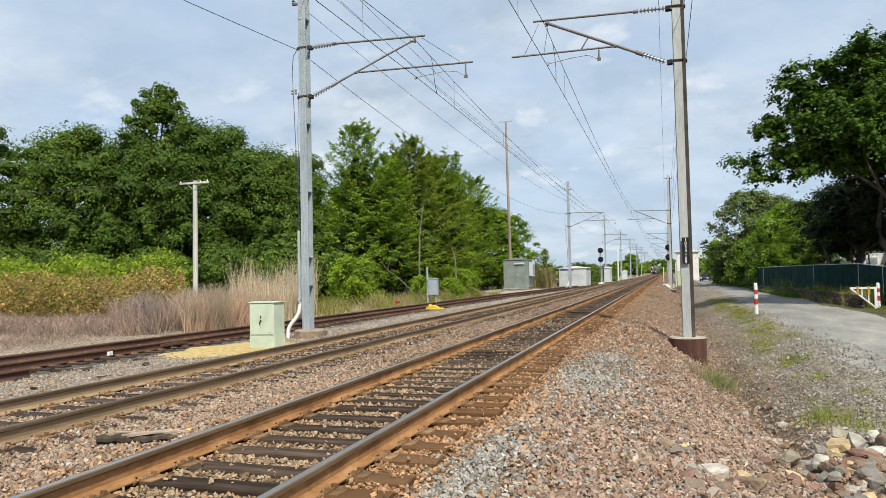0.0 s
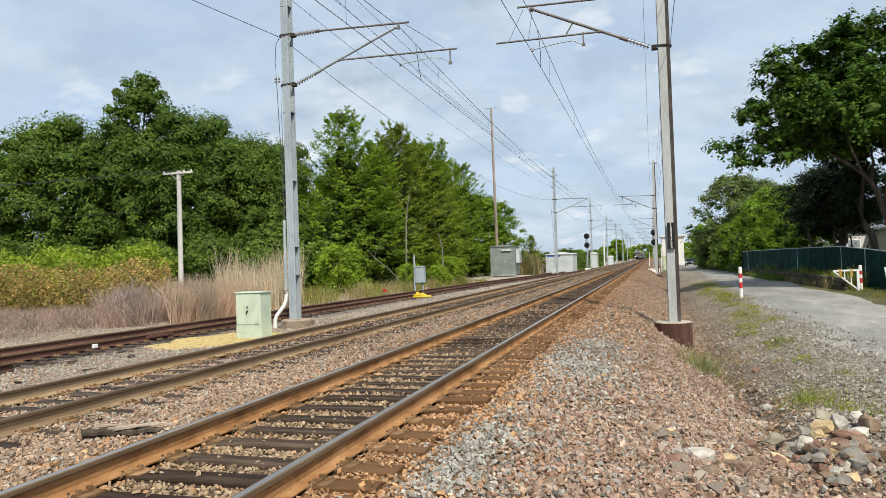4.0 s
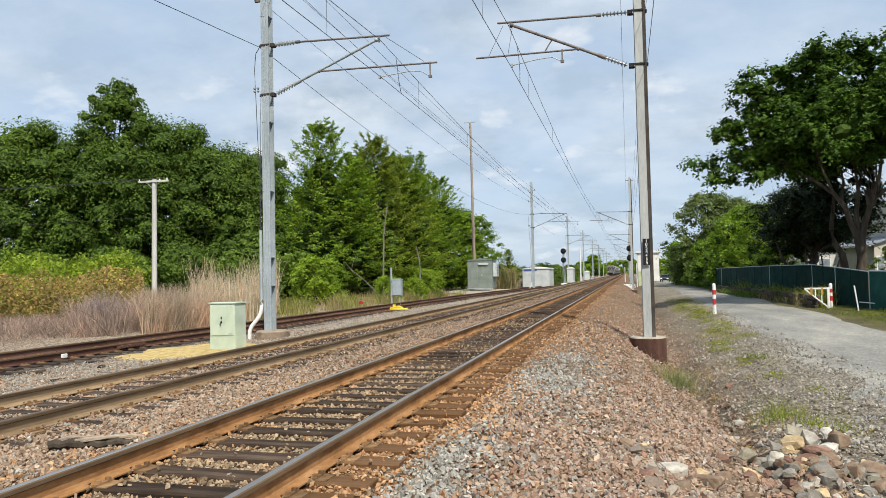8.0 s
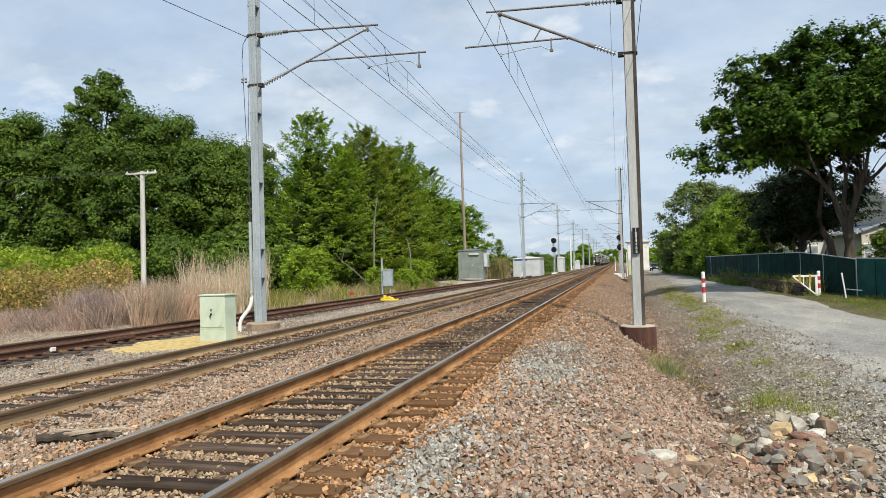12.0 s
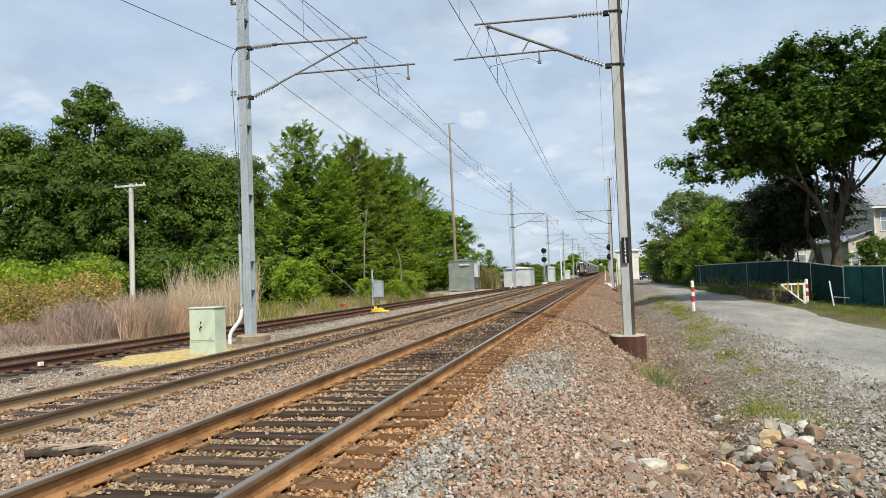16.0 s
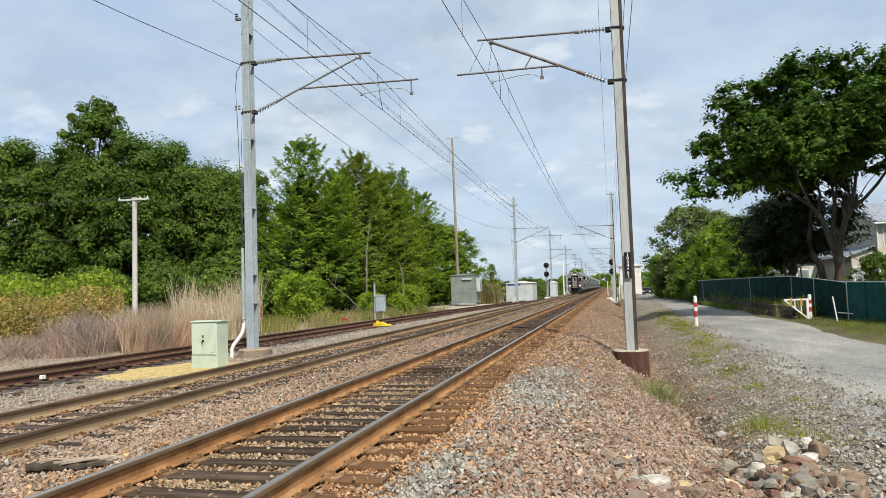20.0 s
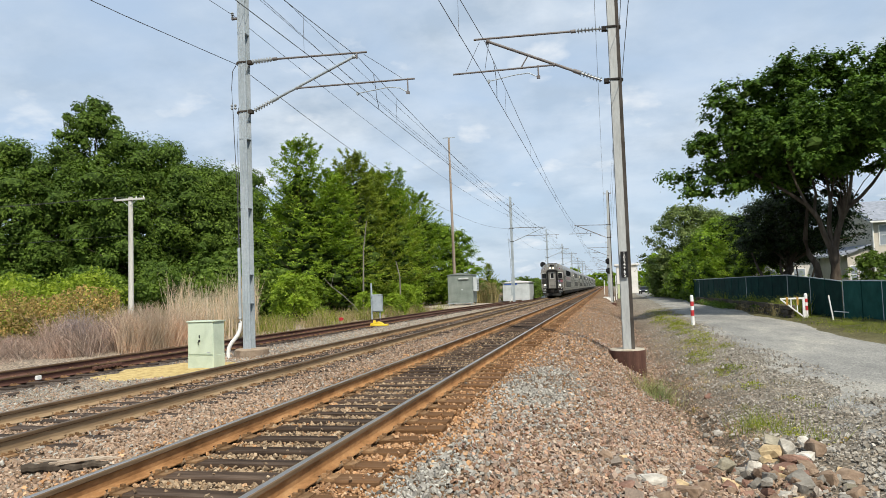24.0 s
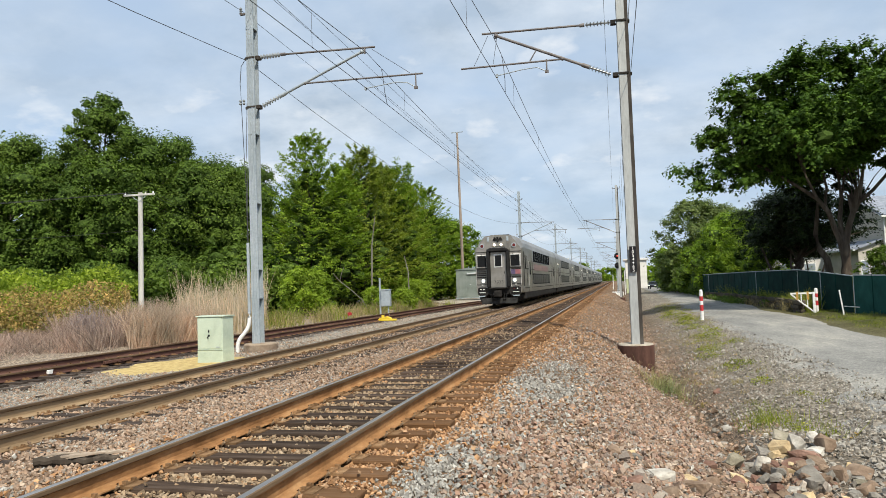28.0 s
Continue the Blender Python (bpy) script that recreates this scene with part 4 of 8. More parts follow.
def i_beam(name, height, wide, deep, flange, web, mat):
    s = Shape()
    a, b, c, d = wide / 2, deep / 2, web / 2, deep / 2 - flange
    s.prism([(-a, -b), (a, -b), (a, -d), (c, -d), (c, d), (a, d), (a, b), (-a, b), (-a, d), (-c, d), (-c, -d), (-a, -d)], 2, 0, height)
    return s.data(name, mat)


def ribbed(a, b, n=7, core=.03, shed=.085):
    """A long-rod insulator: sheds on a core from a to b."""
    s = Shape()
    a, b = Vector(a), Vector(b)
    s.tube(a, b, core, n=8)
    for k in range(n):
        c = a + (b - a) * ((k + .5) / n)
        d = (b - a).normalized() * .018
        s.tube(c - d, c + d, shed, shed * .55, n=10)
    return s.data("insulator", INSULATOR)


def bent(a, b, t):
    return Vector(a) + (Vector(b) - Vector(a)) * t


def catenary_pole(left):
    """One pole with its cantilever over one track; x runs towards the track, the pole stands at x = 0."""
    base = -.34 if left else -.50
    t = thing("catenary_pole", "tall grey steel catenary pole on concrete with rusty cantilever" if left else
              "tall weathered steel catenary pole on a rusty round caisson", "catenary pole", group="catenary poles")
    mat = GALV if left else GALV_WARM
    part("pole", i_beam("pole", 12.6 - base, .26 if left else .22, .29, .028, .022, mat), t, m=pose(0, 0, base, 0, 0, -4 if left else 3))
    up, low = (8.76, 7.17) if left else (8.57, 7.06)
    reach = 4.13 if left else 3.98         # to the end of the upper tube
    reg0, reg1 = (1.80, 5.62) if left else (1.66, 4.64)
    reg_z0, reg_z1 = (7.78, 7.70) if left else (7.68, 7.70)
    wire_x = 3.80 if left else 3.58
    # brackets on the pole
    for z in (up, low):
        s = Shape()
        s.box((-.16, -.17, z - .03), (.16, -.148, z + .03)).box((-.16, .148, z - .03), (.16, .17, z + .03)).box((.135, -.09, z - .06), (.28, .09, z + .06)).box((-.25, -.06, z - .04), (-.135, .06, z + .04))
        part("bracket", s.data("bracket", TUBE_DARK if left else STEEL_DARK, .008), t, "dark steel clamp bracket")
    for z in (9.7, 6.3, 4.1, 2.0, 1.1) if left else (10.6,):
        s = Shape(); s.box((-.138, -.153, z - .018), (.138, .153, z + .018))
        part("band", s.data("band", mat, .004), t)
    part("insulator", ribbed((.29, 0, up + .02), (.98, 0, up + .03)), t, "ribbed grey insulator")
    d0, d1 = (.30, 0, low + .02), (reach - .42, 0, 8.58)
    part("insulator", ribbed(bent(d0, d1, .01), bent(d0, d1, .20)), t, "ribbed grey insulator")
    part("top_tube", Shape().tube((1.0, 0, up + .03), (reach, 0, 8.68), .032).tube((1.0, 0, up + .03), (1.14, 0, up + .027), .055).data("top_tube", TUBE, 0, True), t, "rust-brown steel tube")
    part("brace_tube", Shape().tube(bent(d0, d1, .19), d1, .042).ball(d1, .07).tube(bent(d0, d1, .19), bent(d0, d1, .25), .06).data("brace_tube", GALV if left else TUBE, 0, True), t)
    jx = reg0
    part("registration_tube", Shape().tube((jx, 0, reg_z0), (reg1, 0, reg_z1), .028).ball((jx, 0, reg_z0), .05).data("registration_tube", TUBE, 0, True), t, "rust-brown steel tube")
    if left:
        drop = reg1 - .22
        part("drop_bracket", Shape().tube((drop, 0, 7.74), (drop, 0, 7.28), .022).box((drop - .05, -.03, 7.25), (drop + .05, .03, 7.33)).data("drop_bracket", TUBE), t)
        part("steady_arm", Shape().path([(drop, 0, 7.30), (drop - .25, 0, 7.46), (drop - .6, 0, 7.52), (wire_x, 0, 7.42)], .016).box((wire_x - .03, -.05, 7.37), (wire_x + .03, .05, 7.46)).data("steady_arm", GALV), t)
        part("tie_wire", Shape().tube((reach - .1, 0, 8.62), (reg1 - .4, 0, 7.76), .008, n=5).data("tie_wire", WIRE), t)
    else:
        drop = reg0 + .46
        part("drop_bracket", Shape().tube((drop, 0, 7.72), (drop, 0, 7.36), .022).box((drop - .05, -.03, 7.33), (drop + .05, .03, 7.41)).data("drop_bracket", TUBE), t)
        part("steady_arm", Shape().path([(drop, 0, 7.37), (drop + .28, 0, 7.52), (drop + .7, 0, 7.50), (wire_x, 0, 7.39)], .016).box((wire_x - .03, -.05, 7.34), (wire_x + .03, .05, 7.43)).data("steady_arm", GALV), t)
        part("strut", Shape().tube((2.40, 0, 8.03), (2.60, 0, 7.72), .02).data("strut", TUBE), t)
        for x in (.2, 3.05):
            part("tie_wire", Shape().tube((reach - .15 - x * .1, 0, 8.6), (reg1 - .35 - x * .2, 0, 7.74), .007, n=5).data("tie_wire", WIRE), t)
    part("hanger", Shape().tube((wire_x, 0, 8.68), (wire_x, 0, 8.5), .03).data("hanger", TUBE), t)
    # pole top
    for z, a, b in ((11.65, -.40, .40), (10.33, -.40, 0)) if left else ((12.3, -.45, .45),):
        part("crossarm", Shape().box((a, -.04, z - .11), (b, .04, z - .05)).data("crossarm", TUBE, .006), t)
    for x, z in ((-.37, 11.6), (.37, 11.6), (-.37, 10.28)) if left else ((-.42, 12.25), (.42, 12.25)):
        part("insulator", ribbed((x, 0, z), (x, 0, z + .2), 3, .02, .055), t)
    if left:
        part("pad", Shape().tube((0, 0, -.80), (0, 0, -.33), .53, .52, n=22).data("pad", PAD, .02), t, "chipped round brown concrete pad", pose(.10, -.05, 0, 0, 0, 4))
        part("pad_top", Shape().tube((0, 0, -.33), (0, 0, -.305), .50, .47, n=22).data("pad_top", PAD_TOP), t, "", pose(.10, -.05, 0))
        for x in (-.045, .055):
            part("cover_strip", Shape().box((x - .012, -.163, base), (x + .012, -.1465, 12.2)).data("cover_strip", GALV), t, "", pose(0, 0, 0, 0, 0, -4))
        s = Shape().path([(-.22, -.14, z) for z in (2.85, 2.0, .62)], .048)
        part("conduit", s.data("conduit", GALV, 0, True), t, "grey steel cable conduit")
        s = Shape().path([(-.22, -.14, .66), (-.22, -.14, .50), (-.225, -.145, .38), (-.245, -.155, .26), (-.29, -.18, .14), (-.36, -.21, .03), (-.44, -.24, -.07), (-.51, -.265, -.17), (-.55, -.28, -.27), (-.565, -.285, -.38), (-.57, -.29, -.65)], .06, 12)
        part("conduit_elbow", s.data("conduit_elbow", WHITE, 0, True), t, "white plastic conduit bend")
        part("cable", Shape().path([(-.28, 0, 8.72), (-.40, 0, 8.55), (-.45, 0, 8.0), (-.42, 0, 7.4), (-.38, 0, 6.2), (-.26, -.10, 4.6), (-.22, -.14, 2.8)], .011, 6).data("cable", WIRE), t)
        part("cable", Shape().path([(-.25, .05, 7.35), (-.30, .05, 6.2), (-.24, -.05, 4.6), (-.21, -.14, 2.8)], .009, 6).data("cable", WIRE), t)
        s = Shape()
        for x in (-.44, -.32):
            s.ball((x, -.02, 7.42), .045).ball((x, -.02, 7.33), .045)
        part("cable_clamp", s.data("cable_clamp", INSULATOR), t)
    else:
        # added dark strip, coloured as the shaded recess beside the flange
        part("cable_channel", Shape().box((-.205, .02, -.50), (-.111, .146, 12.4)).data("cable_channel", TUBE_DARK, .004), t, "dark strip for the shaded side of the pole")
        n = 28
        s = Shape().tube((0, 0, -1.9), (0, 0, -.53), .49, n=n)
        part("caisson", s.data("caisson", DRUM_RUST, .0, True), t, "dark rusty round steel caisson")
        part("cap", Shape().tube((0, 0, -.53), (0, 0, -.50), .475, .46, n=n).data("cap", CONCRETE, .0, True), t, "pale concrete cap")
    return t


def wire(name, pts, r=.009):
    return Shape().path(pts, r, 5).data(name, WIRE, 0, True)


first_left, first_right = catenary_pole(True), catenary_pole(False)
first_left.matrix_basis = pose(LEFT_POLE, FIRST, 0)
first_right.matrix_basis = pose(RIGHT_POLE, FIRST, 0, 0, 0, 180)
for y, z in list(zip(POLES_Y, POLES_Z))[2:]:
    copy_thing(first_left, pose(LEFT_POLE, y, z))
    copy_thing(first_right, pose(RIGHT_POLE, y, z, 0, 0, 180))
BAYS = list(zip(POLES_Y, POLES_Y[1:], POLES_Z, POLES_Z[1:]))
for cx, label in ((-4.03, "contact and messenger wires over the second track"), (-0.05, "contact and messenger wires over the main track")):
    line = thing("overhead_wire", label, "overhead wire", group="overhead wires")
    for y0, y1, z0, z1 in BAYS:
        n = 16
        sag = .86 * ((y1 - y0) / 65.5) ** 2
        pts = [(cx, y0 + (y1 - y0) * i / n, 8.55 + z0 + (z1 - z0) * i / n - sag * (1 - (2 * i / n - 1) ** 2)) for i in range(n + 1)]
        part("messenger_wire", wire("messenger_wire", pts, .0095), line)
        part("contact_wire", wire("contact_wire", [(cx, y0, 7.41 + z0), (cx, (y0 + y1) / 2, 7.30 + (z0 + z1) / 2), (cx, y1, 7.41 + z1)], .0095), line)
        for i in range(1, n, 2):
            p = pts[i]
            part("dropper", wire("dropper", [p, (cx, p[1], 7.36 + z0 + (z1 - z0) * i / n)], .005), line)
    # short loop from the messenger to the contact wire beside the first arm
    part("jumper", wire("jumper", [(cx, FIRST + 1.5, 8.45), (cx + .05, FIRST + 1.5, 8.1), (cx + .07, FIRST + 1.55, 7.7), (cx, FIRST + 2.0, 7.4)], .010), line)


def long_wire(label, x, z, sag, r=.008):
    t = thing("feeder_wire", label, "overhead wire", group="feeder wires")
    for y0, y1, z0, z1 in BAYS:
        part("wire_span", wire("wire_span", [(x, y0 + (y1 - y0) * i / 12, z + z0 + (z1 - z0) * i / 12 - sag * ((y1 - y0) / 65.5) ** 2 * (1 - (i / 6 - 1) ** 2)) for i in range(13)], r), t)


long_wire("feeder wire near the tops of the poles", -8.20, 11.65, .30)
long_wire("feeder wire near the tops of the poles", -7.46, 11.75, .55)
long_wire("feeder wire near the tops of the poles", -7.46, 11.05, .60)
long_wire("thin feeder wire below the tops of the poles", -8.20, 10.36, .70)
long_wire("feeder wire on the outside of the pole brackets", -8.14, 8.76, 1.45, .010)
long_wire("dark wire on the outer brackets of the poles", 3.80, 8.57, .5)
long_wire("dark wire on the outer brackets of the poles", 3.80, 7.08, .5)
for x in (3.15, 3.99):
    long_wire("feeder wire on the tops of the poles", x, 12.62, 1.0)
# marker plate on the first pole
plate = thing("marker_plate", "black pole marker plate with white stacked figures", "sign", pose(3.615, 20.44, 1.83, 0, 0, 6))
part("board", Shape().box((-.095, -.012, -.36), (.095, .0, .36)).data("board", BLACK, .004), plate)


def letters(text, size, mat):
    c = bpy.data.curves.new("figure", 'FONT')
    c.body, c.size, c.extrude, c.align_x, c.align_y = text, size, .002, 'CENTER', 'CENTER'
    ob = bpy.data.objects.new("figure", c)
    me = bpy.data.meshes.new_from_object(ob)
    bpy.data.objects.remove(ob)
    bpy.data.curves.remove(c)
    me.materials.append(mat)
    return me


for i, ch in enumerate("1054+65"):
    part("figure", letters(ch, .125, WHITE), plate, m=pose(.0, -.016, .30 - .1 * i, 90, 0, 0))

# ---- lineside things ----
def gh(x, y):
    return float(ground_height(np.array([x]), np.array([y]))[0])


def control_box():
    t = thing("control_cabinet", "pale green metal trackside control cabinet with a key lock", "cabinet", pose(-7.45, 17.2, -.50, 0, 0, -3))
    part("body", Shape().box((-.39, 0, -.08), (.39, .52, 1.17)).data("body", BOX_GREEN, .012), t)
    part("plinth", Shape().box((-.393, -.004, -.08), (.393, .525, .30)).data("plinth", BOX_GREEN, .008), t)
    part("lid", Shape().prism([(-.03, 1.172), (.55, 1.172), (.55, 1.20), (.26, 1.215), (-.03, 1.20)], 0, -.42, .42).data("lid", BOX_GREEN, .006), t)
    door = part("door", Shape().box((-.365, -.014, .33), (.365, -.002, 1.14)).data("door", BOX_GREEN, .006), t)
    part("lock", Shape().box((-.035, -.03, .76), (-.005, -.014, .83)).tube((-.02, -.03, .68), (-.02, -.014, .68), .03).data("lock", BLACK, .003), door, "black lock and handle")
    part("latch", Shape().path([(-.02, -.03, .68), (-.05, -.045, .63), (-.02, -.04, .59)], .012).data("latch", BLACK), door)
    part("seam", Shape().box((-.385, -.018, .298), (.385, -.004, .301)).data("seam", BOX_GREEN), t)
    part("maker_plate", Shape().box((.20, -.018, .36), (.30, -.014, .385)).data("maker_plate", GALV), door)
    return t


control_box()
r_ = np.random.default_rng(8)
ang = np.linspace(0, math.tau, 49)[:-1]
sand = [(-8.05, 16.9, gh(-8.05, 16.9) + .015)]
for k, f in enumerate((.45, .8, 1.0)):
    for a in ang:
        rad = f * (1 + .12 * math.sin(3 * a + 1) + .08 * math.sin(7 * a))
        x, y = -8.05 + 2.0 * rad * math.cos(a), 16.9 + 2.3 * rad * math.sin(a)
        sand.append((x, y, gh(x, y) + (.014, .010, -.02)[k] + .004 * r_.normal()))
me = bpy.data.meshes.new("sand_patch")
me.from_pydata(sand, [], [(0, 1 + i, 1 + (i + 1) % 48) for i in range(48)] + [(1 + 48 * k + i, 49 + 48 * k + i, 49 + 48 * k + (i + 1) % 48, 1 + 48 * k + (i + 1) % 48) for k in (0, 1) for i in range(48)])
me.materials.append(SAND); me.shade_smooth()
thing("sand_patch", "spread yellow sand round the control cabinet", "sand", kind="stuff", data=me)


def log(x, y):
    """A split, rotten log: a trunk dark for bark and the shaded underside, with ragged bleached slabs on top."""
    t = thing("broken_log", "splintered dark wooden log with bleached top on ballast", "log", pose(x, y, gh(x, y) + .035, 0, 0, 16))
    r = random.Random(31)
    xs = [-.38 + .76 * k / 13 for k in range(14)]
    s_ = Shape().path([(q_, r.uniform(-.018, .018), .02 + r.uniform(-.008, .012) + .03 * max(0, q_)) for q_ in xs],
                      [max(.012, .052 * (1 - (abs(q_ + .05) / .5) ** 3) * r.uniform(.72, 1.15)) for q_ in xs], 9)
    part("trunk", s_.data("trunk", BARK), t)
    for k in range(9):
        x0, ln = r.uniform(-.40, .12), r.uniform(.22, .42)
        y0, z0 = r.uniform(-.045, .05), r.uniform(.050, .068)
        lift_ = .05 * max(0, x0 + ln)
        s_ = Shape().path([(x0, y0, z0 - .012), (x0 + ln * .3, y0 + r.uniform(-.012, .012), z0 + .012), (x0 + ln * .7, y0 + r.uniform(-.012, .012), z0 + .012 + lift_), (x0 + ln, y0 + r.uniform(-.02, .02), z0 + lift_ + r.uniform(0, .02))],
                          [.005, r.uniform(.012, .020), r.uniform(.010, .018), .003], 5)
        part("splinter", s_.data("splinter", BLEACHED), t, "bleached wood splinter")
    return t


log(-1.78, 5.72)
sc_ = random.Random(52)
for k in range(14):
    x, y = sc_.uniform(-9.6, -6.3), sc_.uniform(8.0, 14.5)
    w_, l_ = sc_.uniform(.03, .07), sc_.uniform(.10, .34)
    t = thing("wood_scrap", "splintered dark scrap of old tie wood on gravel", "wood scrap", pose(x, y, gh(x, y) + .03, sc_.uniform(-8, 8), sc_.uniform(-8, 8), sc_.uniform(0, 180)), "wood scraps",
              data=Shape().prism([(-l_, -w_ * .3), (-l_ * .4, -w_), (l_ * .7, -w_ * .8), (l_, w_ * .1), (l_ * .5, w_), (-l_ * .8, w_ * .7)], 2, -.02, .018).data("wood_scrap", TIE_OLD, .006))
short = thing("rail_offcut", "short rusty rail offcut lying on gravel", "rail", pose(-9.15, 10.0, -.37, 0, 0, 4))
me = rail_mesh("offcut", lambda y: (np.zeros_like(y), np.zeros_like(y)), RAIL_DARK, RAIL_DARK, np.array([-1.4, 0.0, 1.4]))
part("bar", me, short)
mark = thing("marker_block", "white painted marker on the siding rail", "marker", pose(-10.3, 14.75, -.43))
part("block", Shape().box((-.025, -.07, -.08), (.045, .08, .02)).data("block", WHITE, .01), mark)

# junction box on a post beyond the siding
t = thing("junction_box", "grey metal junction box on two posts beside the siding", "box", pose(-11.55, 44.0, -.52))
part("post", Shape().tube((-.12, 0, -.1), (-.12, 0, 2.42), .06, n=10).data("post", GALV, 0, True), t)
part("post", Shape().tube((.42, 0, -.1), (.42, 0, .62), .045, n=10).data("post", GALV, 0, True), t)
part("box", Shape().box((-.04, -.16, .60), (.58, .18, 1.62)).data("box", GALV, .02), t)
part("box_door", Shape().box((.0, -.18, .64), (.54, -.165, 1.58)).data("box_door", GALV, .01), t)
part("hood", Shape().prism([(-.2, 1.62), (.22, 1.62), (.22, 1.66), (-.2, 1.70)], 0, -.06, .60).data("hood", GALV, .006), t)
t = thing("switch_machine", "yellow painted switch stand beside the siding rail", "switch stand", pose(-9.3, 38.0, -.55))
part("base", Shape().box((-.55, -.16, 0), (.55, .16, .10)).data("base", YELLOW, .02), t)
part("motor_housing", Shape().prism([(-.42, .10), (.30, .10), (.22, .18), (.02, .25), (-.18, .20), (-.42, .16)], 1, -.14, .14).data("motor_housing", YELLOW, .02), t)
part("target", Shape().box((-.30, -.02, .18), (-.14, .02, .32)).data("target", YELLOW, .006), t)
flower = thing("red_marker_flag", "small red plastic marker among dry grass", "marker", pose(-12.35, 40.0, -.5))
part("stake", Shape().tube((0, 0, -.1), (0, 0, .45), .012, n=6).data("stake", TUBE), flower)
part("flag", Shape().prism([(0, .20), (.24, .24), (.28, .36), (.12, .42), (-.04, .38)], 1, -.01, .01).data("flag", RED, .01), flower)


def equipment_cabinet():
    t = thing("equipment_house", "grey metal equipment house on short legs", "cabinet", pose(-14.0, 77.2, -.42))
    part("body", Shape().box((0, 0, .28), (2.75, 2.6, 3.30)).data("body", GREY_BOX, .03), t)
    part("roof", Shape().prism([(-.06, 3.30), (2.81, 3.30), (2.81, 3.36), (1.4, 3.55), (-.06, 3.36)], 1, -.08, 2.68).data("roof", GREY_BOX, .01), t)
    part("vent_hood", Shape().box((1.25, -.16, 2.82), (2.35, -.002, 3.0)).data("vent_hood", SHED_WHITE, .02), t, "light grey vent hood")
    part("door", Shape().box((.35, -.03, .42), (1.15, -.003, 2.7)).data("door", GREY_BOX, .01), t)
    part("handle", Shape().tube((1.6, -.08, 1.7), (1.6, -.002, 1.7), .07).data("handle", SHED_WHITE), t)
    part("air_conditioner", Shape().box((2.754, .5, 1.5), (3.15, 1.9, 3.0)).data("air_conditioner", SHED_WHITE, .03), t, "pale grey wall air conditioner")
    for k in range(6):
        part("grille_slat", Shape().box((3.152, .7, 1.75 + k * .18), (3.165, 1.7, 1.83 + k * .18)).data("grille_slat", GREY_BOX), t)
    for x, y in ((.1, .1), (2.6, .1), (.1, 2.5), (2.6, 2.5)):
        part("leg", Shape().box((x - .06, y - .06, -.1), (x + .06, y + .06, .28)).data("leg", GALV), t)
    part("skid", Shape().box((-.05, -.05, .20), (2.8, .05, .28)).data("skid", GALV), t)
    return t


equipment_cabinet()
slab = thing("gravel_pad", "pale gravel pad under the equipment house", "pad", kind="structure",
             data=Shape().prism([(-16.5, 75.5), (-12.0, 66.0), (-10.9, 66.5), (-9.8, 84.0), (-16.0, 86)], 2, -.70, -.42).data("gravel_pad", CONCRETE, .06))


def white_shed(x, y, w, d, h, turn, label):
    t = thing("signal_shed", label, "shed", pose(x, y, -.5, 0, 0, turn), group="signal sheds")
    part("body", Shape().box((0, 0, 0), (w, d, h)).data("body", SHED_WHITE, .02), t)
    part("roof", Shape().prism([(-.12, h), (w + .12, h), (w + .12, h + .06), (w / 2, h + .32), (-.12, h + .06)], 1, -.12, d + .12).data("roof", WHITE, .01), t)
    n = max(3, int(w / .55))
    for k in range(1, n):
        part("seam", Shape().box((w * k / n - .02, -.02, .05), (w * k / n + .02, -.002, h - .05)).data("seam", SHED_WHITE), t)
    part("door", Shape().box((w * .12, -.03, .05), (w * .12 + .8, -.003, min(2.0, h - .2))).data("door", SHED_WHITE, .01), t)
    return t


shed = white_shed(-10.9, 98.0, 3.7, 3.4, 2.45, -4, "white metal signal shed with a low pitched roof")
part("sign_strip", Shape().box((.2, -.04, 2.2), (2.0, -.022, 2.4)).data("sign_strip", paint("blue_strip", (0.05, 0.10, 0.35), (0.07, 0.14, 0.45), (0.09, 0.18, 0.5), 3.0, 30)), shed, "blue strip under the eaves")
white_shed(-7.9, 135.0, 1.15, 2.0, 2.6, -4, "narrow white relay shed by the line")
white_shed(-7.4, 182.0, 1.2, 1.6, 2.0, 0, "small white cabinet far along the line")


def signal(x, y, z0, heads, label):
    t = thing("railway_signal", label, "signal", pose(x, y, z0), group="signals")
    top = max(heads) - z0
    part("mast", Shape().tube((0, 0, 0), (0, 0, top + .35), .065, n=10).data("mast", GALV, 0, True), t)
    part("foundation", Shape().box((-.4, -.4, -.6), (.4, .4, .22)).data("foundation", WHITE, .03), t)
    for z in heads:
        h = part("signal_head", Shape().tube((0, -.20, z - z0), (0, -.16, z - z0), .40, n=24).tube((0, -.16, z - z0), (0, .14, z - z0), .20, .14, n=14).data("signal_head", BLACK, 0, True), t, "round black signal disc with hood")
        part("hood", Shape().path([(0, -.20, z - z0), (0, -.5, z - z0 - .02)], .13, 12).data("hood", BLACK, 0, True), h)
    part("ladder", Shape().box((-.20, .18, .1), (-.16, .22, top)).box((.16, .18, .1), (.20, .22, top)).data("ladder", GALV), t)
    for k in range(int(top / .35)):
        part("rung", Shape().tube((-.18, .20, .3 + k * .35), (.18, .20, .3 + k * .35), .014, n=5).data("rung", GALV), t)
    return t


signal(-5.95, 106.0, -.35, (4.53, 3.22), "two-headed black railway signal on a steel mast")
main_signal = signal(3.40, 97.0, -.75, (4.35, 3.10), "two-headed black railway signal by the main track")
vane = part("red_lens", Shape().tube((0, -.015, 0), (0, .015, 0), .095, n=16).data("red_lens", RED_LIGHT), main_signal, "red signal lens")
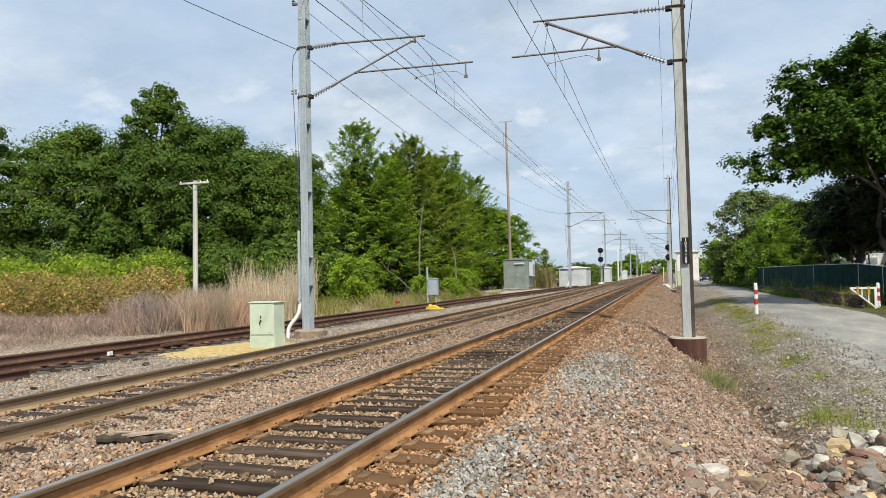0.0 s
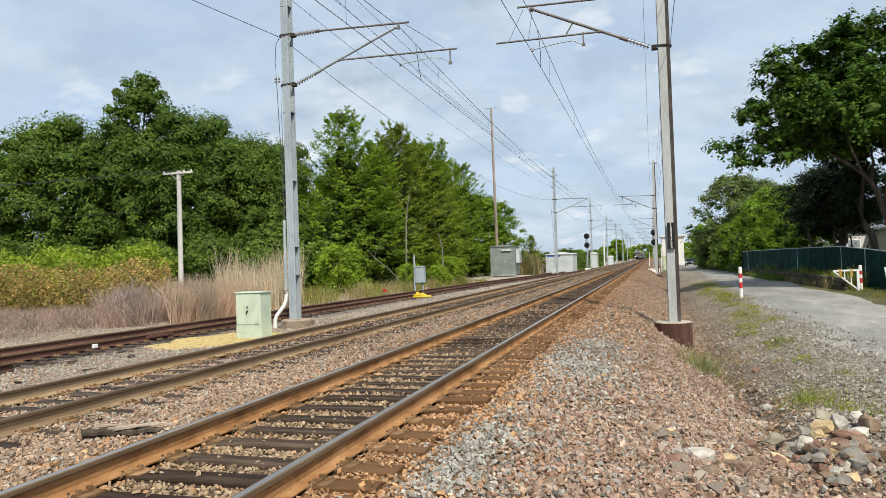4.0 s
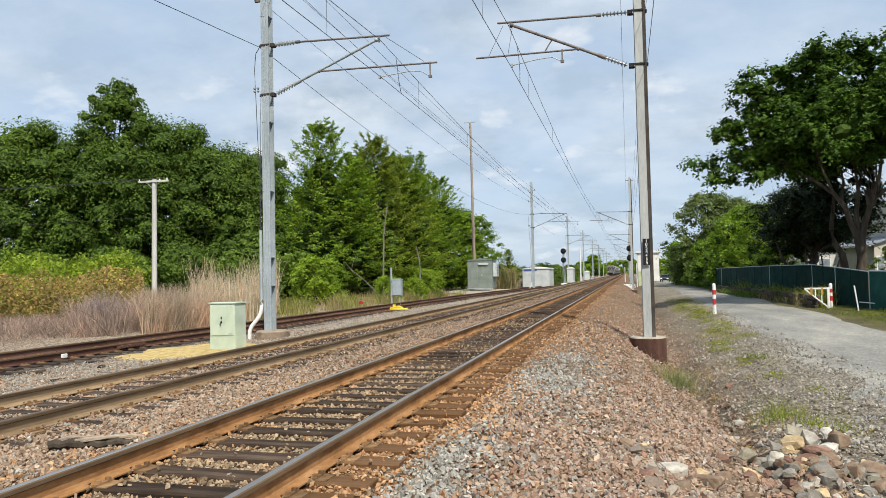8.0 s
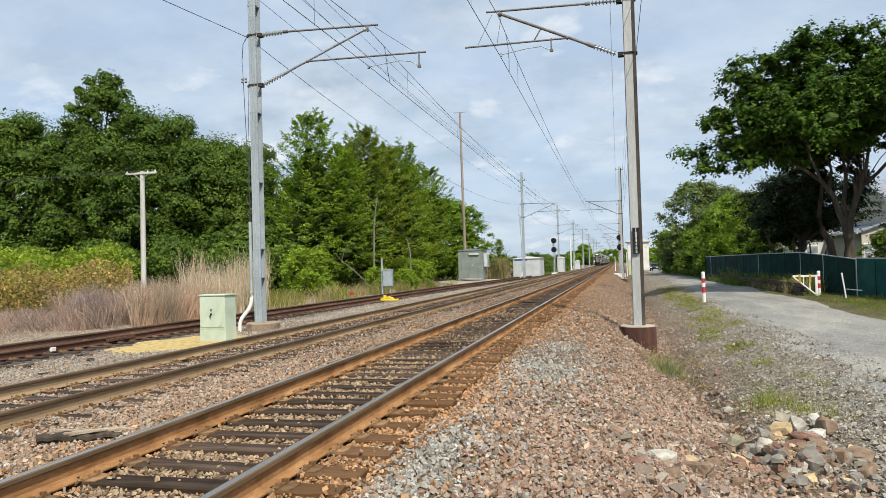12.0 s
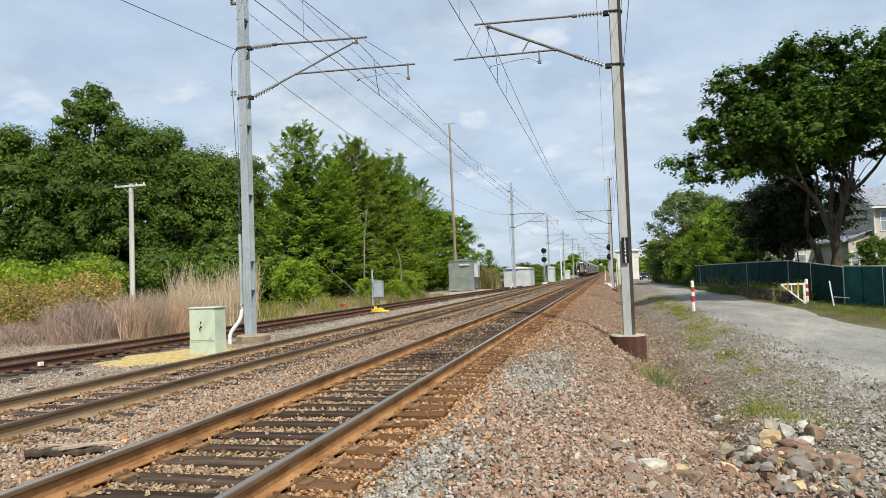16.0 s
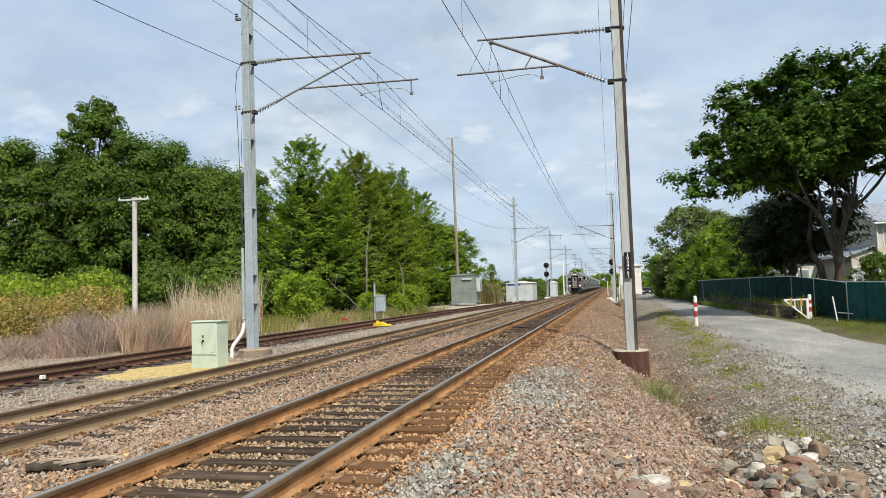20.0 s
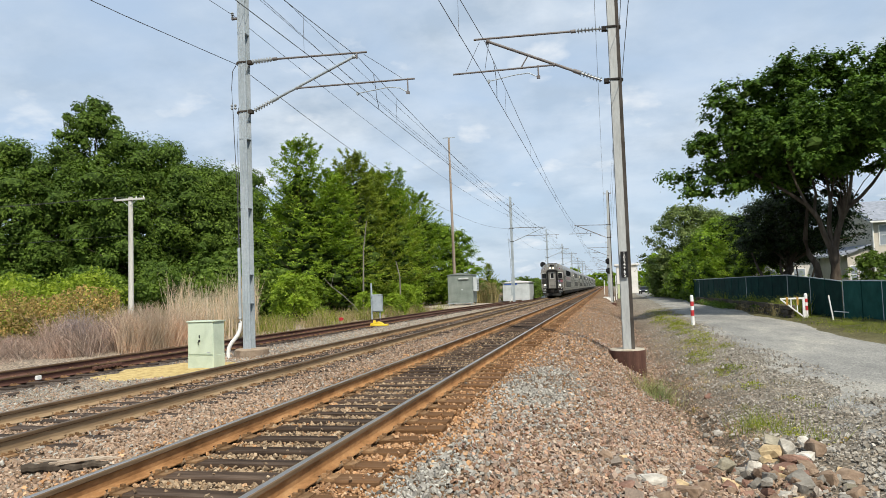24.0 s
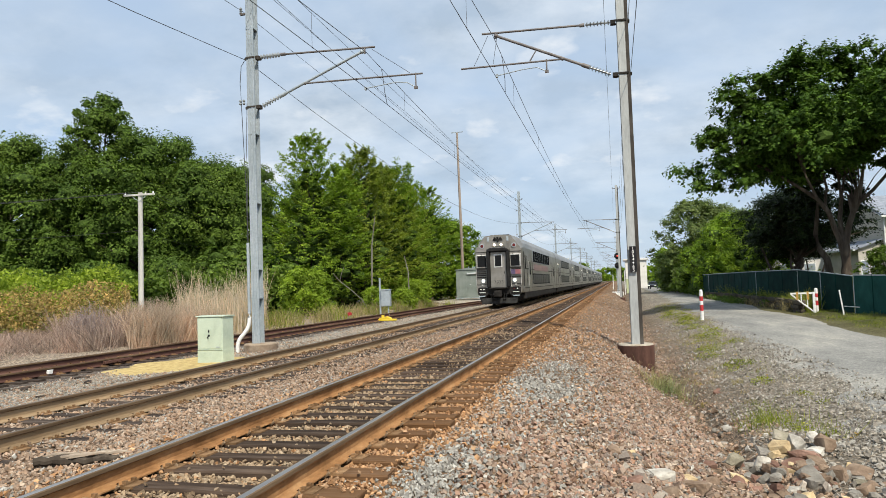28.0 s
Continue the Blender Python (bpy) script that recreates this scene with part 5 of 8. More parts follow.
# wooden mast and utility pole
t = thing("tall_wooden_mast", "very tall slim wooden pole with a small cross bar", "pole", pose(-14.4, 83.0, -.6, .4, -.3, 0))
part("pole", Shape().tube((0, 0, 0), (0, 0, 20.0), .20, .11, n=12).data("pole", POLE_WOOD, 0, True), t)
part("crossbar", Shape().box((-.75, -.05, 20.0), (.75, .05, 20.08)).data("crossbar", GALV), t)
t = thing("utility_pole", "bleached wooden utility pole with a single crossarm", "utility pole", pose(-30.0, 45.0, -.6, 0, .35, 0))
part("pole", Shape().tube((0, 0, 0), (0, 0, 9.35), .20, .16, n=12).data("pole", POLE_WHITE, 0, True), t)
part("crossarm", Shape().box((-1.25, -.20, 9.10), (1.25, -.08, 9.24)).data("crossarm", POLE_WHITE, .01), t)
for sx in (-1, 1):
    part("brace", Shape().tube((sx * .05, -.16, 8.7), (sx * .6, -.14, 9.1), .02, n=6).data("brace", GALV), t)
for x in (-1.15, .55, 1.15):
    part("pin_insulator", Shape().tube((x, -.14, 9.24), (x, -.14, 9.38), .05, .035, n=8).data("pin_insulator", WHITE), t)
for label, x, dz in (("thin dark utility wire over brush", -1.15, 9.38), ("thin dark utility wire over brush", .55, 9.38), ("thin dark utility wire over brush", 1.15, 9.38), ("low dark utility cable over brush", 0, 6.6)):
    w = thing("utility_wire", label, "utility wire", group="utility wires")
    a, b, c = (-75.0, 40.0 + x, dz - .2), (-30.0 + x, 44.86, dz - .6), (4.0 + x * 6, 150.0, dz - 1.0)
    part("wire_span", wire("wire_span", [(a[0] + (b[0] - a[0]) * k / 10, a[1] + (b[1] - a[1]) * k / 10, a[2] + (b[2] - a[2]) * k / 10 - .5 * (1 - (k / 5 - 1) ** 2)) for k in range(11)], .010), w)
    c = (-46.0 + x, 90.0, dz + 1.0)
    part("wire_span", wire("wire_span", [(b[0] + (c[0] - b[0]) * k / 10, b[1] + (c[1] - b[1]) * k / 10, b[2] + (c[2] - b[2]) * k / 10 - .8 * (1 - (k / 5 - 1) ** 2)) for k in range(11)], .010), w)


# ---- right side: posts, gate, fence, wall ----
def striped_post(x, y, h, tilt=0.0):
    t = thing("striped_post", "white bollard post with red reflective bands", "bollard", pose(x, y, gh(x, y) + .02, 0, tilt, 0), group="striped posts")
    part("pipe", Shape().tube((0, 0, -.2), (0, 0, h - .06), .085, n=16).tube((0, 0, h - .06), (0, 0, h), .085, .05, n=16).data("pipe", WHITE, 0, True), t)
    for z0, z1 in ((.30, .49), (.63, .78)):
        part("red_band", Shape().tube((0, 0, z0 * h), (0, 0, z1 * h), .088, n=16).data("red_band", RED, 0, True), t, "red reflective band")
    return t


striped_post(7.22, 38.0, 1.50)
striped_post(13.52, 42.2, 1.32)
t = thing("swing_gate", "white tubular swing gate standing open beside the road", "gate", pose(13.35, 42.0, gh(13.35, 42.0)))
part("hinge_post", Shape().box((-.06, -.05, -.2), (.06, .05, 1.12)).data("hinge_post", WHITE, .008), t)
part("top_bar", Shape().box((-1.15, -.035, 1.02), (-.06, .035, 1.11)).data("top_bar", WHITE, .008), t)
part("diagonal_bar", Shape().tube((-1.12, 0, 1.03), (-.05, 0, .08), .04, n=8).data("diagonal_bar", WHITE), t)
part("upright_bar", Shape().tube((-.62, 0, 1.03), (-.62, 0, .58), .03, n=8).data("upright_bar", WHITE), t)
part("upright_bar", Shape().tube((-.32, 0, 1.03), (-.32, 0, .30), .03, n=8).data("upright_bar", WHITE), t)
for x in (-.82, -.30):
    part("reflector", Shape().box((x - .05, -.05, .72), (x + .05, -.036, 1.16)).data("reflector", paint("amber_strip", (0.35, 0.20, 0.05), (0.45, 0.27, 0.07), (0.5, 0.32, 0.1), 4, 40)), t, "amber strip")
part("brace_bar", Shape().tube((.85, -2.2, .42), (1.45, -2.6, .36), .025, n=6).data("brace_bar", WHITE), t)
t = thing("leaning_post", "leaning white wooden post by the fence", "post", pose(14.0, 39.2, gh(14.0, 39.2) - .1, 0, -7, 0))
part("stake", Shape().box((-.03, -.03, 0), (.03, .03, 1.35)).data("stake", WHITE, .008), t)


def fence(label, pts, heights, base, group="fences", screen=FENCE_GREEN):
    """A screened fence along pts: posts, a top rail, one screen panel a bay."""
    t = thing("screen_fence", label, "fence", group=group)
    for (a, b), (h0, h1) in zip(zip(pts, pts[1:]), zip(heights, heights[1:])):
        a, b = Vector(a), Vector(b)
        n = max(1, round((b - a).length / 2.4))
        for k in range(n):
            p, q_ = a + (b - a) * (k / n), a + (b - a) * ((k + 1) / n)
            zp, zq = h0 + (h1 - h0) * k / n, h0 + (h1 - h0) * (k + 1) / n
            d = (q_ - p).normalized(); nrm = Vector((-d.y, d.x)) * .012
            s_ = Shape()
            v = [s_.bm.verts.new((c.x + o.x, c.y + o.y, z)) for o in (nrm, -nrm) for c, z in ((p + d * .03, base), (q_ - d * .03, base), (q_ - d * .03, zq - .03), (p + d * .03, zp - .03))]
            for f in ((0, 1, 2, 3), (7, 6, 5, 4), (0, 4, 5, 1), (1, 5, 6, 2), (2, 6, 7, 3), (3, 7, 4, 0)):
                s_.bm.faces.new([v[i] for i in f])
            part("screen_panel", s_.data("screen_panel", screen), t)
            part("post", Shape().tube((p.x, p.y, base - .3), (p.x, p.y, zp + .04), .035, n=8).data("post", GALV if k == 0 else FENCE_GREEN), t)
            part("top_rail", Shape().tube((p.x, p.y, zp), (q_.x, q_.y, zq), .028, n=6).data("top_rail", GALV), t)
    return t


fence("long dark green screened fence above a low wall", [(12.0, 140.0), (12.0, 75.0), (13.0, 56.0), (13.98, 48.0), (14.24, 44.0), (14.69, 40.0)], [1.5, 1.46, 1.50, 1.49, 1.30, 1.05], -1.0)
fence("dark green solid screened fence panel", [(14.72, 39.9), (15.2, 36.0), (15.3, 30.0)], [1.08, 1.04, 1.0], -1.2, screen=FENCE_TEAL)
wall = thing("low_stone_wall", "low dark old stone retaining wall below the fence", "wall")
wr = random.Random(4)
for k in range(38):
    y = 42.9 + k * .82
    for row in range(3):
        x = np.interp(y, [44, 50, 60, 75], [12.9, 12.75, 12.4, 11.5])
        s_ = Shape().box((-.16, -.40, 0), (.16 + wr.uniform(-.05, .05), wr.uniform(.24, .40), wr.uniform(.20, .27)))
        part("stone", s_.data("stone", STONE_WALL, .03), wall, m=pose(x + wr.uniform(-.03, .03), y + (.4 if row % 2 else 0), -.95 + row * .25, wr.uniform(-2, 2), wr.uniform(-2, 2), 4 + wr.uniform(-3, 3)))

# ---- trees ----
def crown_mesh(seed, height, radius, low, clumps, per, size, mat, shape="round", flat=.75, clump=.24, shell=.55, rise=.35, droop=.3):
    """Leaves in uneven clumps inside a crown envelope. Returns the mesh and the clump centres."""
    r = np.random.default_rng(seed)
    a0 = r.uniform(0, math.tau, clumps)
    u = r.uniform(0, 1, clumps) ** (1.0 if shape != "cone" else 1.2)
    if shape == "cone":
        u = np.abs((np.floor(u * 12) + .5 + np.where(r.uniform(0, 1, clumps) < .4, r.normal(0, .12, clumps), r.uniform(-.6, .6, clumps)) + .35 * np.sin(a0 * 2 + 5 * u)) / 12)
        u = np.where(u > .98, 1.96 - u - .12 * r.uniform(0, 1, clumps), u)
        env = np.minimum(1, (1.6 * (1 - np.minimum(u, 1))) ** .62)
    elif shape == "dome":
        env = np.sqrt(np.clip(1 - u ** 1.7, .03, 1)) * (1 - .12 * np.exp(-u * 12))
    else:
        env = np.sqrt(np.clip(1 - (1.75 * u - .78) ** 2, .06, 1))
    a = a0
    lobes = 1 + .22 * np.sin(3 * a + seed) + .12 * np.sin(5 * a + 2.1 * seed + 3 * u)
    d = radius * env * lobes * r.uniform(shell, 1.0, clumps)
    c = np.stack([d * np.cos(a), d * np.sin(a), low + (height - low) * (u * .93 + .03)], 1)
    rc = radius * clump * r.uniform(.6, 1.4, clumps)
    if shape == "cone":
        rc *= .30 + .70 * (1 - u)
    # twigs: short rays out of each clump, leaves strung along them
    twigs = max(4, per // 7)
    k = np.repeat(np.arange(clumps), twigs)
    v = r.normal(0, 1, (len(k), 3)) + (c[k] * [1, 1, 0]) / (radius * 1.1)
    v[:, 2] = v[:, 2] * flat + rise * (.4 + u[k])
    v /= np.linalg.norm(v, axis=1, keepdims=True) + 1e-9
    reach = rc[k] * r.uniform(.55, 1.18, len(k))
    w = np.repeat(np.arange(len(k)), 7)
    f = np.tile(np.linspace(.18, 1.0, 7), len(k)) + r.normal(0, .05, len(w))
    at = c[k][w] + v[w] * (reach[w] * f)[:, None] + r.normal(0, size * .45, (len(w), 3)) * [1, 1, .6]
    at[:, 2] -= droop * reach[w] * f ** 2
    return raw("crown", *leaves(r, at, v[w] * .8, size), mat), c


BALL = bmesh.new()
bmesh.ops.create_icosphere(BALL, subdivisions=2, radius=1.0)
BALL_V = np.array([v.co[:] for v in BALL.verts])
BALL_F = np.array([[v.index for v in f.verts] for f in BALL.faces])
BALL.free()


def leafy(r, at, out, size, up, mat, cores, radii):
    """Leaves on a crown, over dark lumps inside each clump that stand for dense foliage in shade."""
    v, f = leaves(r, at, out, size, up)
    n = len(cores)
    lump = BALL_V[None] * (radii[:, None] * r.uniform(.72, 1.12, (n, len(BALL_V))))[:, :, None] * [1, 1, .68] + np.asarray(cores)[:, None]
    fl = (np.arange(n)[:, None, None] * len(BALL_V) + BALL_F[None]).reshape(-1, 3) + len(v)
    me = raw("crown", np.concatenate([v, lump.reshape(-1, 3)]), np.concatenate([f, fl]), [mat, LEAF_INNER_SHADE])
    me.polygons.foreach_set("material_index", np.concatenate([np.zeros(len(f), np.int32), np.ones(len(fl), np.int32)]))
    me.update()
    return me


def mass_crown(seed, height, radius, low, clumps, per, size, mat, shell=.62, clump=.27, hang=.5):
    """Rounded leafy masses hung with creeper: leaves lie on the skin of each clump and face outwards."""
    r = np.random.default_rng(seed)
    a, u = r.uniform(0, math.tau, clumps), r.uniform(0, 1, clumps)
    env = np.sqrt(np.clip(1 - (1.6 * u - .6) ** 2, .05, 1))
    lobes = 1 + .20 * np.sin(3 * a + seed) + .12 * np.sin(5 * a + 2.1 * seed + 3 * u)
    d = radius * env * lobes * r.uniform(shell, 1.0, clumps)
    c = np.stack([d * np.cos(a), d * np.sin(a), low + (height - low) * (u * .93 + .03)], 1)
    rc = radius * clump * r.uniform(.32, 1.3, clumps)
    k = np.repeat(np.arange(clumps), per)
    v = r.normal(0, 1, (len(k), 3))
    v /= np.linalg.norm(v, axis=1, keepdims=True)
    v += .45 * c[k] * [1, 1, 0] / radius + [0, 0, .30]
    v /= np.linalg.norm(v, axis=1, keepdims=True)
    rim = 1 + .22 * np.sin(4.3 * v[:, 0] + 1.7 * k) * np.sin(3.9 * v[:, 1] + k) + .20 * np.sin(9 * v[:, 2] + 7 * v[:, 0] + k)
    at = c[k] + v * (rc[k] * rim * (1 - .25 * r.uniform(0, 1, len(k)) ** 2))[:, None] * [1, 1, .68]
    at[:, 2] -= hang * rc[k] * (1 - v[:, 2]) * r.uniform(0, 1, len(k))
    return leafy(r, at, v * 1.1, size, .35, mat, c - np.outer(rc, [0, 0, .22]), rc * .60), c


def spray_crown(seed, height, radius, low, branches, size, mat, twigs=17, per=15, lift=(.10, 1.0)):
    """Feathery crown: rising branches with flat sprays of small leaves and pointed tips."""
    r = np.random.default_rng(seed)
    u = (np.arange(branches) + r.uniform(0, 1, branches)) / branches
    a = 2.39996 * np.arange(branches) + r.normal(0, .35, branches)
    env = np.minimum(1, .45 + 2.4 * u) * np.clip(1 - u, .02, 1) ** .45
    L = radius * (.22 + 1.05 * env) * r.uniform(.62, 1.12, branches)
    el = lift[0] + (lift[1] - lift[0]) * u ** 1.3 + r.normal(0, .13, branches)
    d = np.stack([np.cos(a) * np.cos(el), np.sin(a) * np.cos(el), np.sin(el)], 1)
    base = np.stack([np.zeros(branches), np.zeros(branches), low + (height * .93 - low) * u - .35 * L * np.sin(el)], 1)
    k = np.repeat(np.arange(branches), twigs)
    f = r.uniform(.22, 1.0, len(k)) ** .8
    root = base[k] + d[k] * (L[k] * f)[:, None]
    root[:, 2] += .10 * L[k] * f ** 3
    side = np.stack([-np.sin(a[k]), np.cos(a[k]), np.zeros(len(k))], 1) * np.where(r.uniform(0, 1, len(k)) < .5, -1, 1)[:, None]
    t = side * r.uniform(.3, 1.0, (len(k), 1)) + d[k] * r.uniform(.45, 1.0, (len(k), 1)) + r.normal(0, .16, (len(k), 3)) + [0, 0, .12]
    t /= np.linalg.norm(t, axis=1, keepdims=True)
    reach = (.34 + .28 * L[k] * (1.12 - f)) * r.uniform(.7, 1.25, len(k))
    w = np.repeat(np.arange(len(k)), per)
    g = np.tile(np.linspace(.08, 1.0, per), len(k))
    at = root[w] + t[w] * (reach[w] * g)[:, None] + r.normal(0, size * .55, (len(w), 3)) * [1, 1, .55]
    at[:, 2] -= .14 * reach[w] * g ** 2
    out = np.stack([np.cos(a[k][w]), np.sin(a[k][w]), np.zeros(len(w))], 1) * .35
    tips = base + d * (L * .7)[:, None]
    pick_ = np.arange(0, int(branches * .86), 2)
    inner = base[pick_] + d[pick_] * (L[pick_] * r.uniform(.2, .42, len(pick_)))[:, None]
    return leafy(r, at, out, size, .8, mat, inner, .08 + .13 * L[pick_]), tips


def trunk_mesh(seed, height, radius, low, centres, limbs=22, fork=0.0, lean=.3):
    """A tapered trunk with limbs that reach into the crown."""
    r = random.Random(seed)
    s = Shape()
    bend = [(r.uniform(-lean, lean) * k, r.uniform(-lean, lean) * k) for k in range(6)]
    top = height * .82
    pts = [(bend[k][0] * .2, bend[k][1] * .2, top * k / 5) for k in range(6)]
    s.path(pts, [radius * (1.35 if k == 0 else 1 - .17 * k) for k in range(6)], 9)
    order = sorted(range(len(centres)), key=lambda i: r.random())[:limbs]
    for i in order:
        c = centres[i]
        f = max(.12, min(.9, (c[2] * .72 - .2 * np.hypot(c[0], c[1]) * .5) / top))
        x0, y0, z0 = (np.interp(f * 5, range(6), [p[j] for p in pts]) for j in range(3))
        mid = (x0 * .5 + c[0] * .5 + r.uniform(-.3, .3), y0 * .5 + c[1] * .5 + r.uniform(-.3, .3), z0 * .45 + c[2] * .55)
        w = radius * (1 - .75 * f) * .5
        s.path([(x0, y0, z0), mid, tuple(c)], [w, w * .6, w * .18], 6)
    return s.data("trunk", BARK, 0, True)


def tree(label, seed, height, radius, low, *grain, thick=.28, category="tree", group="", form=crown_mesh, **more):
    """grain: what the crown's builder takes after its envelope (counts, leaf size, material)."""
    crown, centres = form(seed, height, radius, low, *grain, **more)
    t = thing("tree", label, category, group=group)
    part("trunk", trunk_mesh(seed, height, thick, low, centres), t)
    part("crown", crown, t)
    return t


def plant(t, x, y, scale=1.0, turn=0.0, copy=True):
    m = pose(x, y, gh(x, y) - .15, 0, 0, turn)
    o = copy_thing(t, m) if copy else t
    if not copy:
        o.matrix_basis = m
    o.scale = (scale, scale, scale)
    return o


# vine-hung wood on the far side of the siding
wood = "trees of the dark wood"
A = tree("tall dark green broadleaf tree hung with vines", 1, 19.6, 6.0, .5, 100, 265, .20, LEAF_DARK, thick=.35, group=wood, form=mass_crown, clump=.29, shell=.66)
Bt = tree("broad green tree overgrown with creeper", 2, 18.6, 6.6, .3, 105, 265, .205, LEAF_VINE, thick=.32, group=wood, form=mass_crown, clump=.29, shell=.66)
Ct = tree("slim dark green woodland tree", 3, 21.8, 4.0, 1.0, 170, 150, .20, LEAF_DARK, thick=.3, group=wood, form=mass_crown, clump=.26, shell=.35)
plant(A, -66.0, 58.0, 1.0, 20, False)
plant(Bt, -58.0, 62.0, 1.02, 80, False)
plant(Ct, -49.0, 65.0, 1.11, 40, False)
for src, x, y, sc, turn in ((A, -51.5, 63.0, .92, 140), (Bt, -46.5, 69.0, .96, 200), (A, -43.5, 64.0, .97, 260), (Bt, -39.0, 68.0, .89, 310), (A, -34.0, 70.0, .79, 30),
                            (Ct, -36.5, 88.0, .80, 90), (A, -31.0, 88.0, .84, 170), (Bt, -75.0, 60.0, .90, 10), (Ct, -26.5, 90.0, .86, 250), (A, -41.0, 65.5, .93, 75), (Bt, -36.5, 69.5, .85, 120), (A, -55.0, 62.0, .96, 300)):
    plant(src, x, y, sc, turn)
# understorey
U = tree("leafy woodland undergrowth bush", 7, 4.4, 2.8, .0, 50, 100, .17, LEAF_VINE, thick=.08, category="bush", group="woodland bushes", form=mass_crown, clump=.28)
plant(U, -46.0, 52.0, 1.0, 0, False)
for k, (x, y, sc) in enumerate(((-70, 66, 2.0), (-61, 68, 2.2), (-52, 66, 2.2), (-45, 74, 2.2), (-38, 76, 2.0), (-80, 66, 2.0), (-62, 50, 1.0), (-54, 51, 1.05), (-39, 53, 1.1), (-34, 54, 1.15), (-29.5, 56, 1.1), (-26, 58, 1.2), (-43, 56, 1.2), (-50, 55, 1.1), (-31, 62, 1.5), (-58, 54, 1.3), (-69, 50, 1.1), (-23, 62, 1.2))):
    plant(U, x, y, sc, 47 * k)
# layered light green trees beside the siding
row = "layered trees by the siding"
D = tree("green feathery tree with rising sprays of leaves", 21, 15.2, 4.5, 1.0, 135, .112, LEAF_MID, thick=.17, group=row, form=spray_crown)
E_ = tree("olive green feathery tree with a loose top", 22, 14.6, 4.4, 1.0, 130, .108, LEAF_OLIVE, thick=.16, group=row, form=spray_crown, lift=(.18, 1.1))
plant(D, -21.0, 54.5, .98, 0, False)
plant(E_, -18.7, 61.0, 1.02, 0, False)
for src, x, y, sc, turn in ((D, -19.0, 56.0, .80, 120), (D, -17.9, 69.0, .95, 200), (E_, -18.6, 73.5, .90, 310), (D, -18.9, 84.0, .93, 75), (E_, -18.6, 66.0, .95, 90), (D, -20.5, 81.0, .95, 300), (E_, -23.5, 60.0, .85, 220), (D, -22.0, 66.0, .95, 20)):
    plant(src, x, y, sc, turn)
R = tree("rounded bright green tree behind the equipment house", 26, 9.4, 3.7, .3, 300, 126, .165, LEAF_SUNNY, thick=.2, group="rounded trees", flat=.6, clump=.25, shell=.55)
plant(R, -17.5, 90.0, 1.1, 0, False)
plant(R, -20.2, 88.0, 1.18, 130)
V = tree("rounded bright green bush by the siding", 31, 2.8, 1.6, .0, 130, 126, .085, LEAF_BUSH, thick=.05, category="bush", group="bushes by the siding", flat=.9, clump=.30)
plant(V, -17.6, 45.5, 1.2, 0, False)
for k, (x, y, sc) in enumerate(((-14.2, 50.5, .70), (-13.2, 54.5, .65), (-13.6, 59.0, .9), (-16.0, 62.0, 1.0))):
    plant(V, x, y, sc, 61 * k)
# bare pale stems and a fallen branch at the edge of the wood
for k, (x, y, h, lean) in enumerate(((-15.6, 53.5, 7.5, .5), (-13.6, 57.5, 4.5, -.4))):
    st = thing("bare_stem", "slim pale grey tree stem among green leaves", "tree", pose(x, y, gh(x, y) - .1), "bare stems")
    part("stem", Shape().path([(0, 0, 0), (lean * .2, 0, h * .35), (lean * .3, .1, h * .7), (lean, 0, h)], [.075, .065, .05, .03], 8).data("stem", STEM_GREY, 0, True), st)
fallen = thing("fallen_branch", "bare bent dead branch hanging out of the trees", "branch", pose(-15.4, 47.5, gh(-15.4, 47.5)))
part("stem", Shape().path([(-1.0, .2, 2.9), (-.4, 0, 2.3), (.5, 0, 1.6), (1.3, -.1, .9), (1.8, -.1, .1)], [.012, .02, .026, .022, .012], 7).data("stem", STEM_GREY, 0, True), fallen)
part("twig", Shape().path([(-.4, 0, 2.3), (-.2, -.1, 2.9), (.0, -.1, 3.3)], [.02, .014, .006], 5).data("twig", STEM_GREY, 0, True), fallen)
# small pointed tree beside the sheds
plant(E_, -13.1, 100.0, .38, 10)
for k, (x, y, sc) in enumerate(((-8.8, 118.0, .85), (-9.4, 110.0, .95), (-9.8, 126.0, 1.1), (-10.6, 120.0, 1.2), (-9.2, 150.0, 1.1), (-9.6, 164.0, 1.2), (-12.2, 107.0, 1.0))):
    plant(U, x, y, sc * .72, 83 * k)

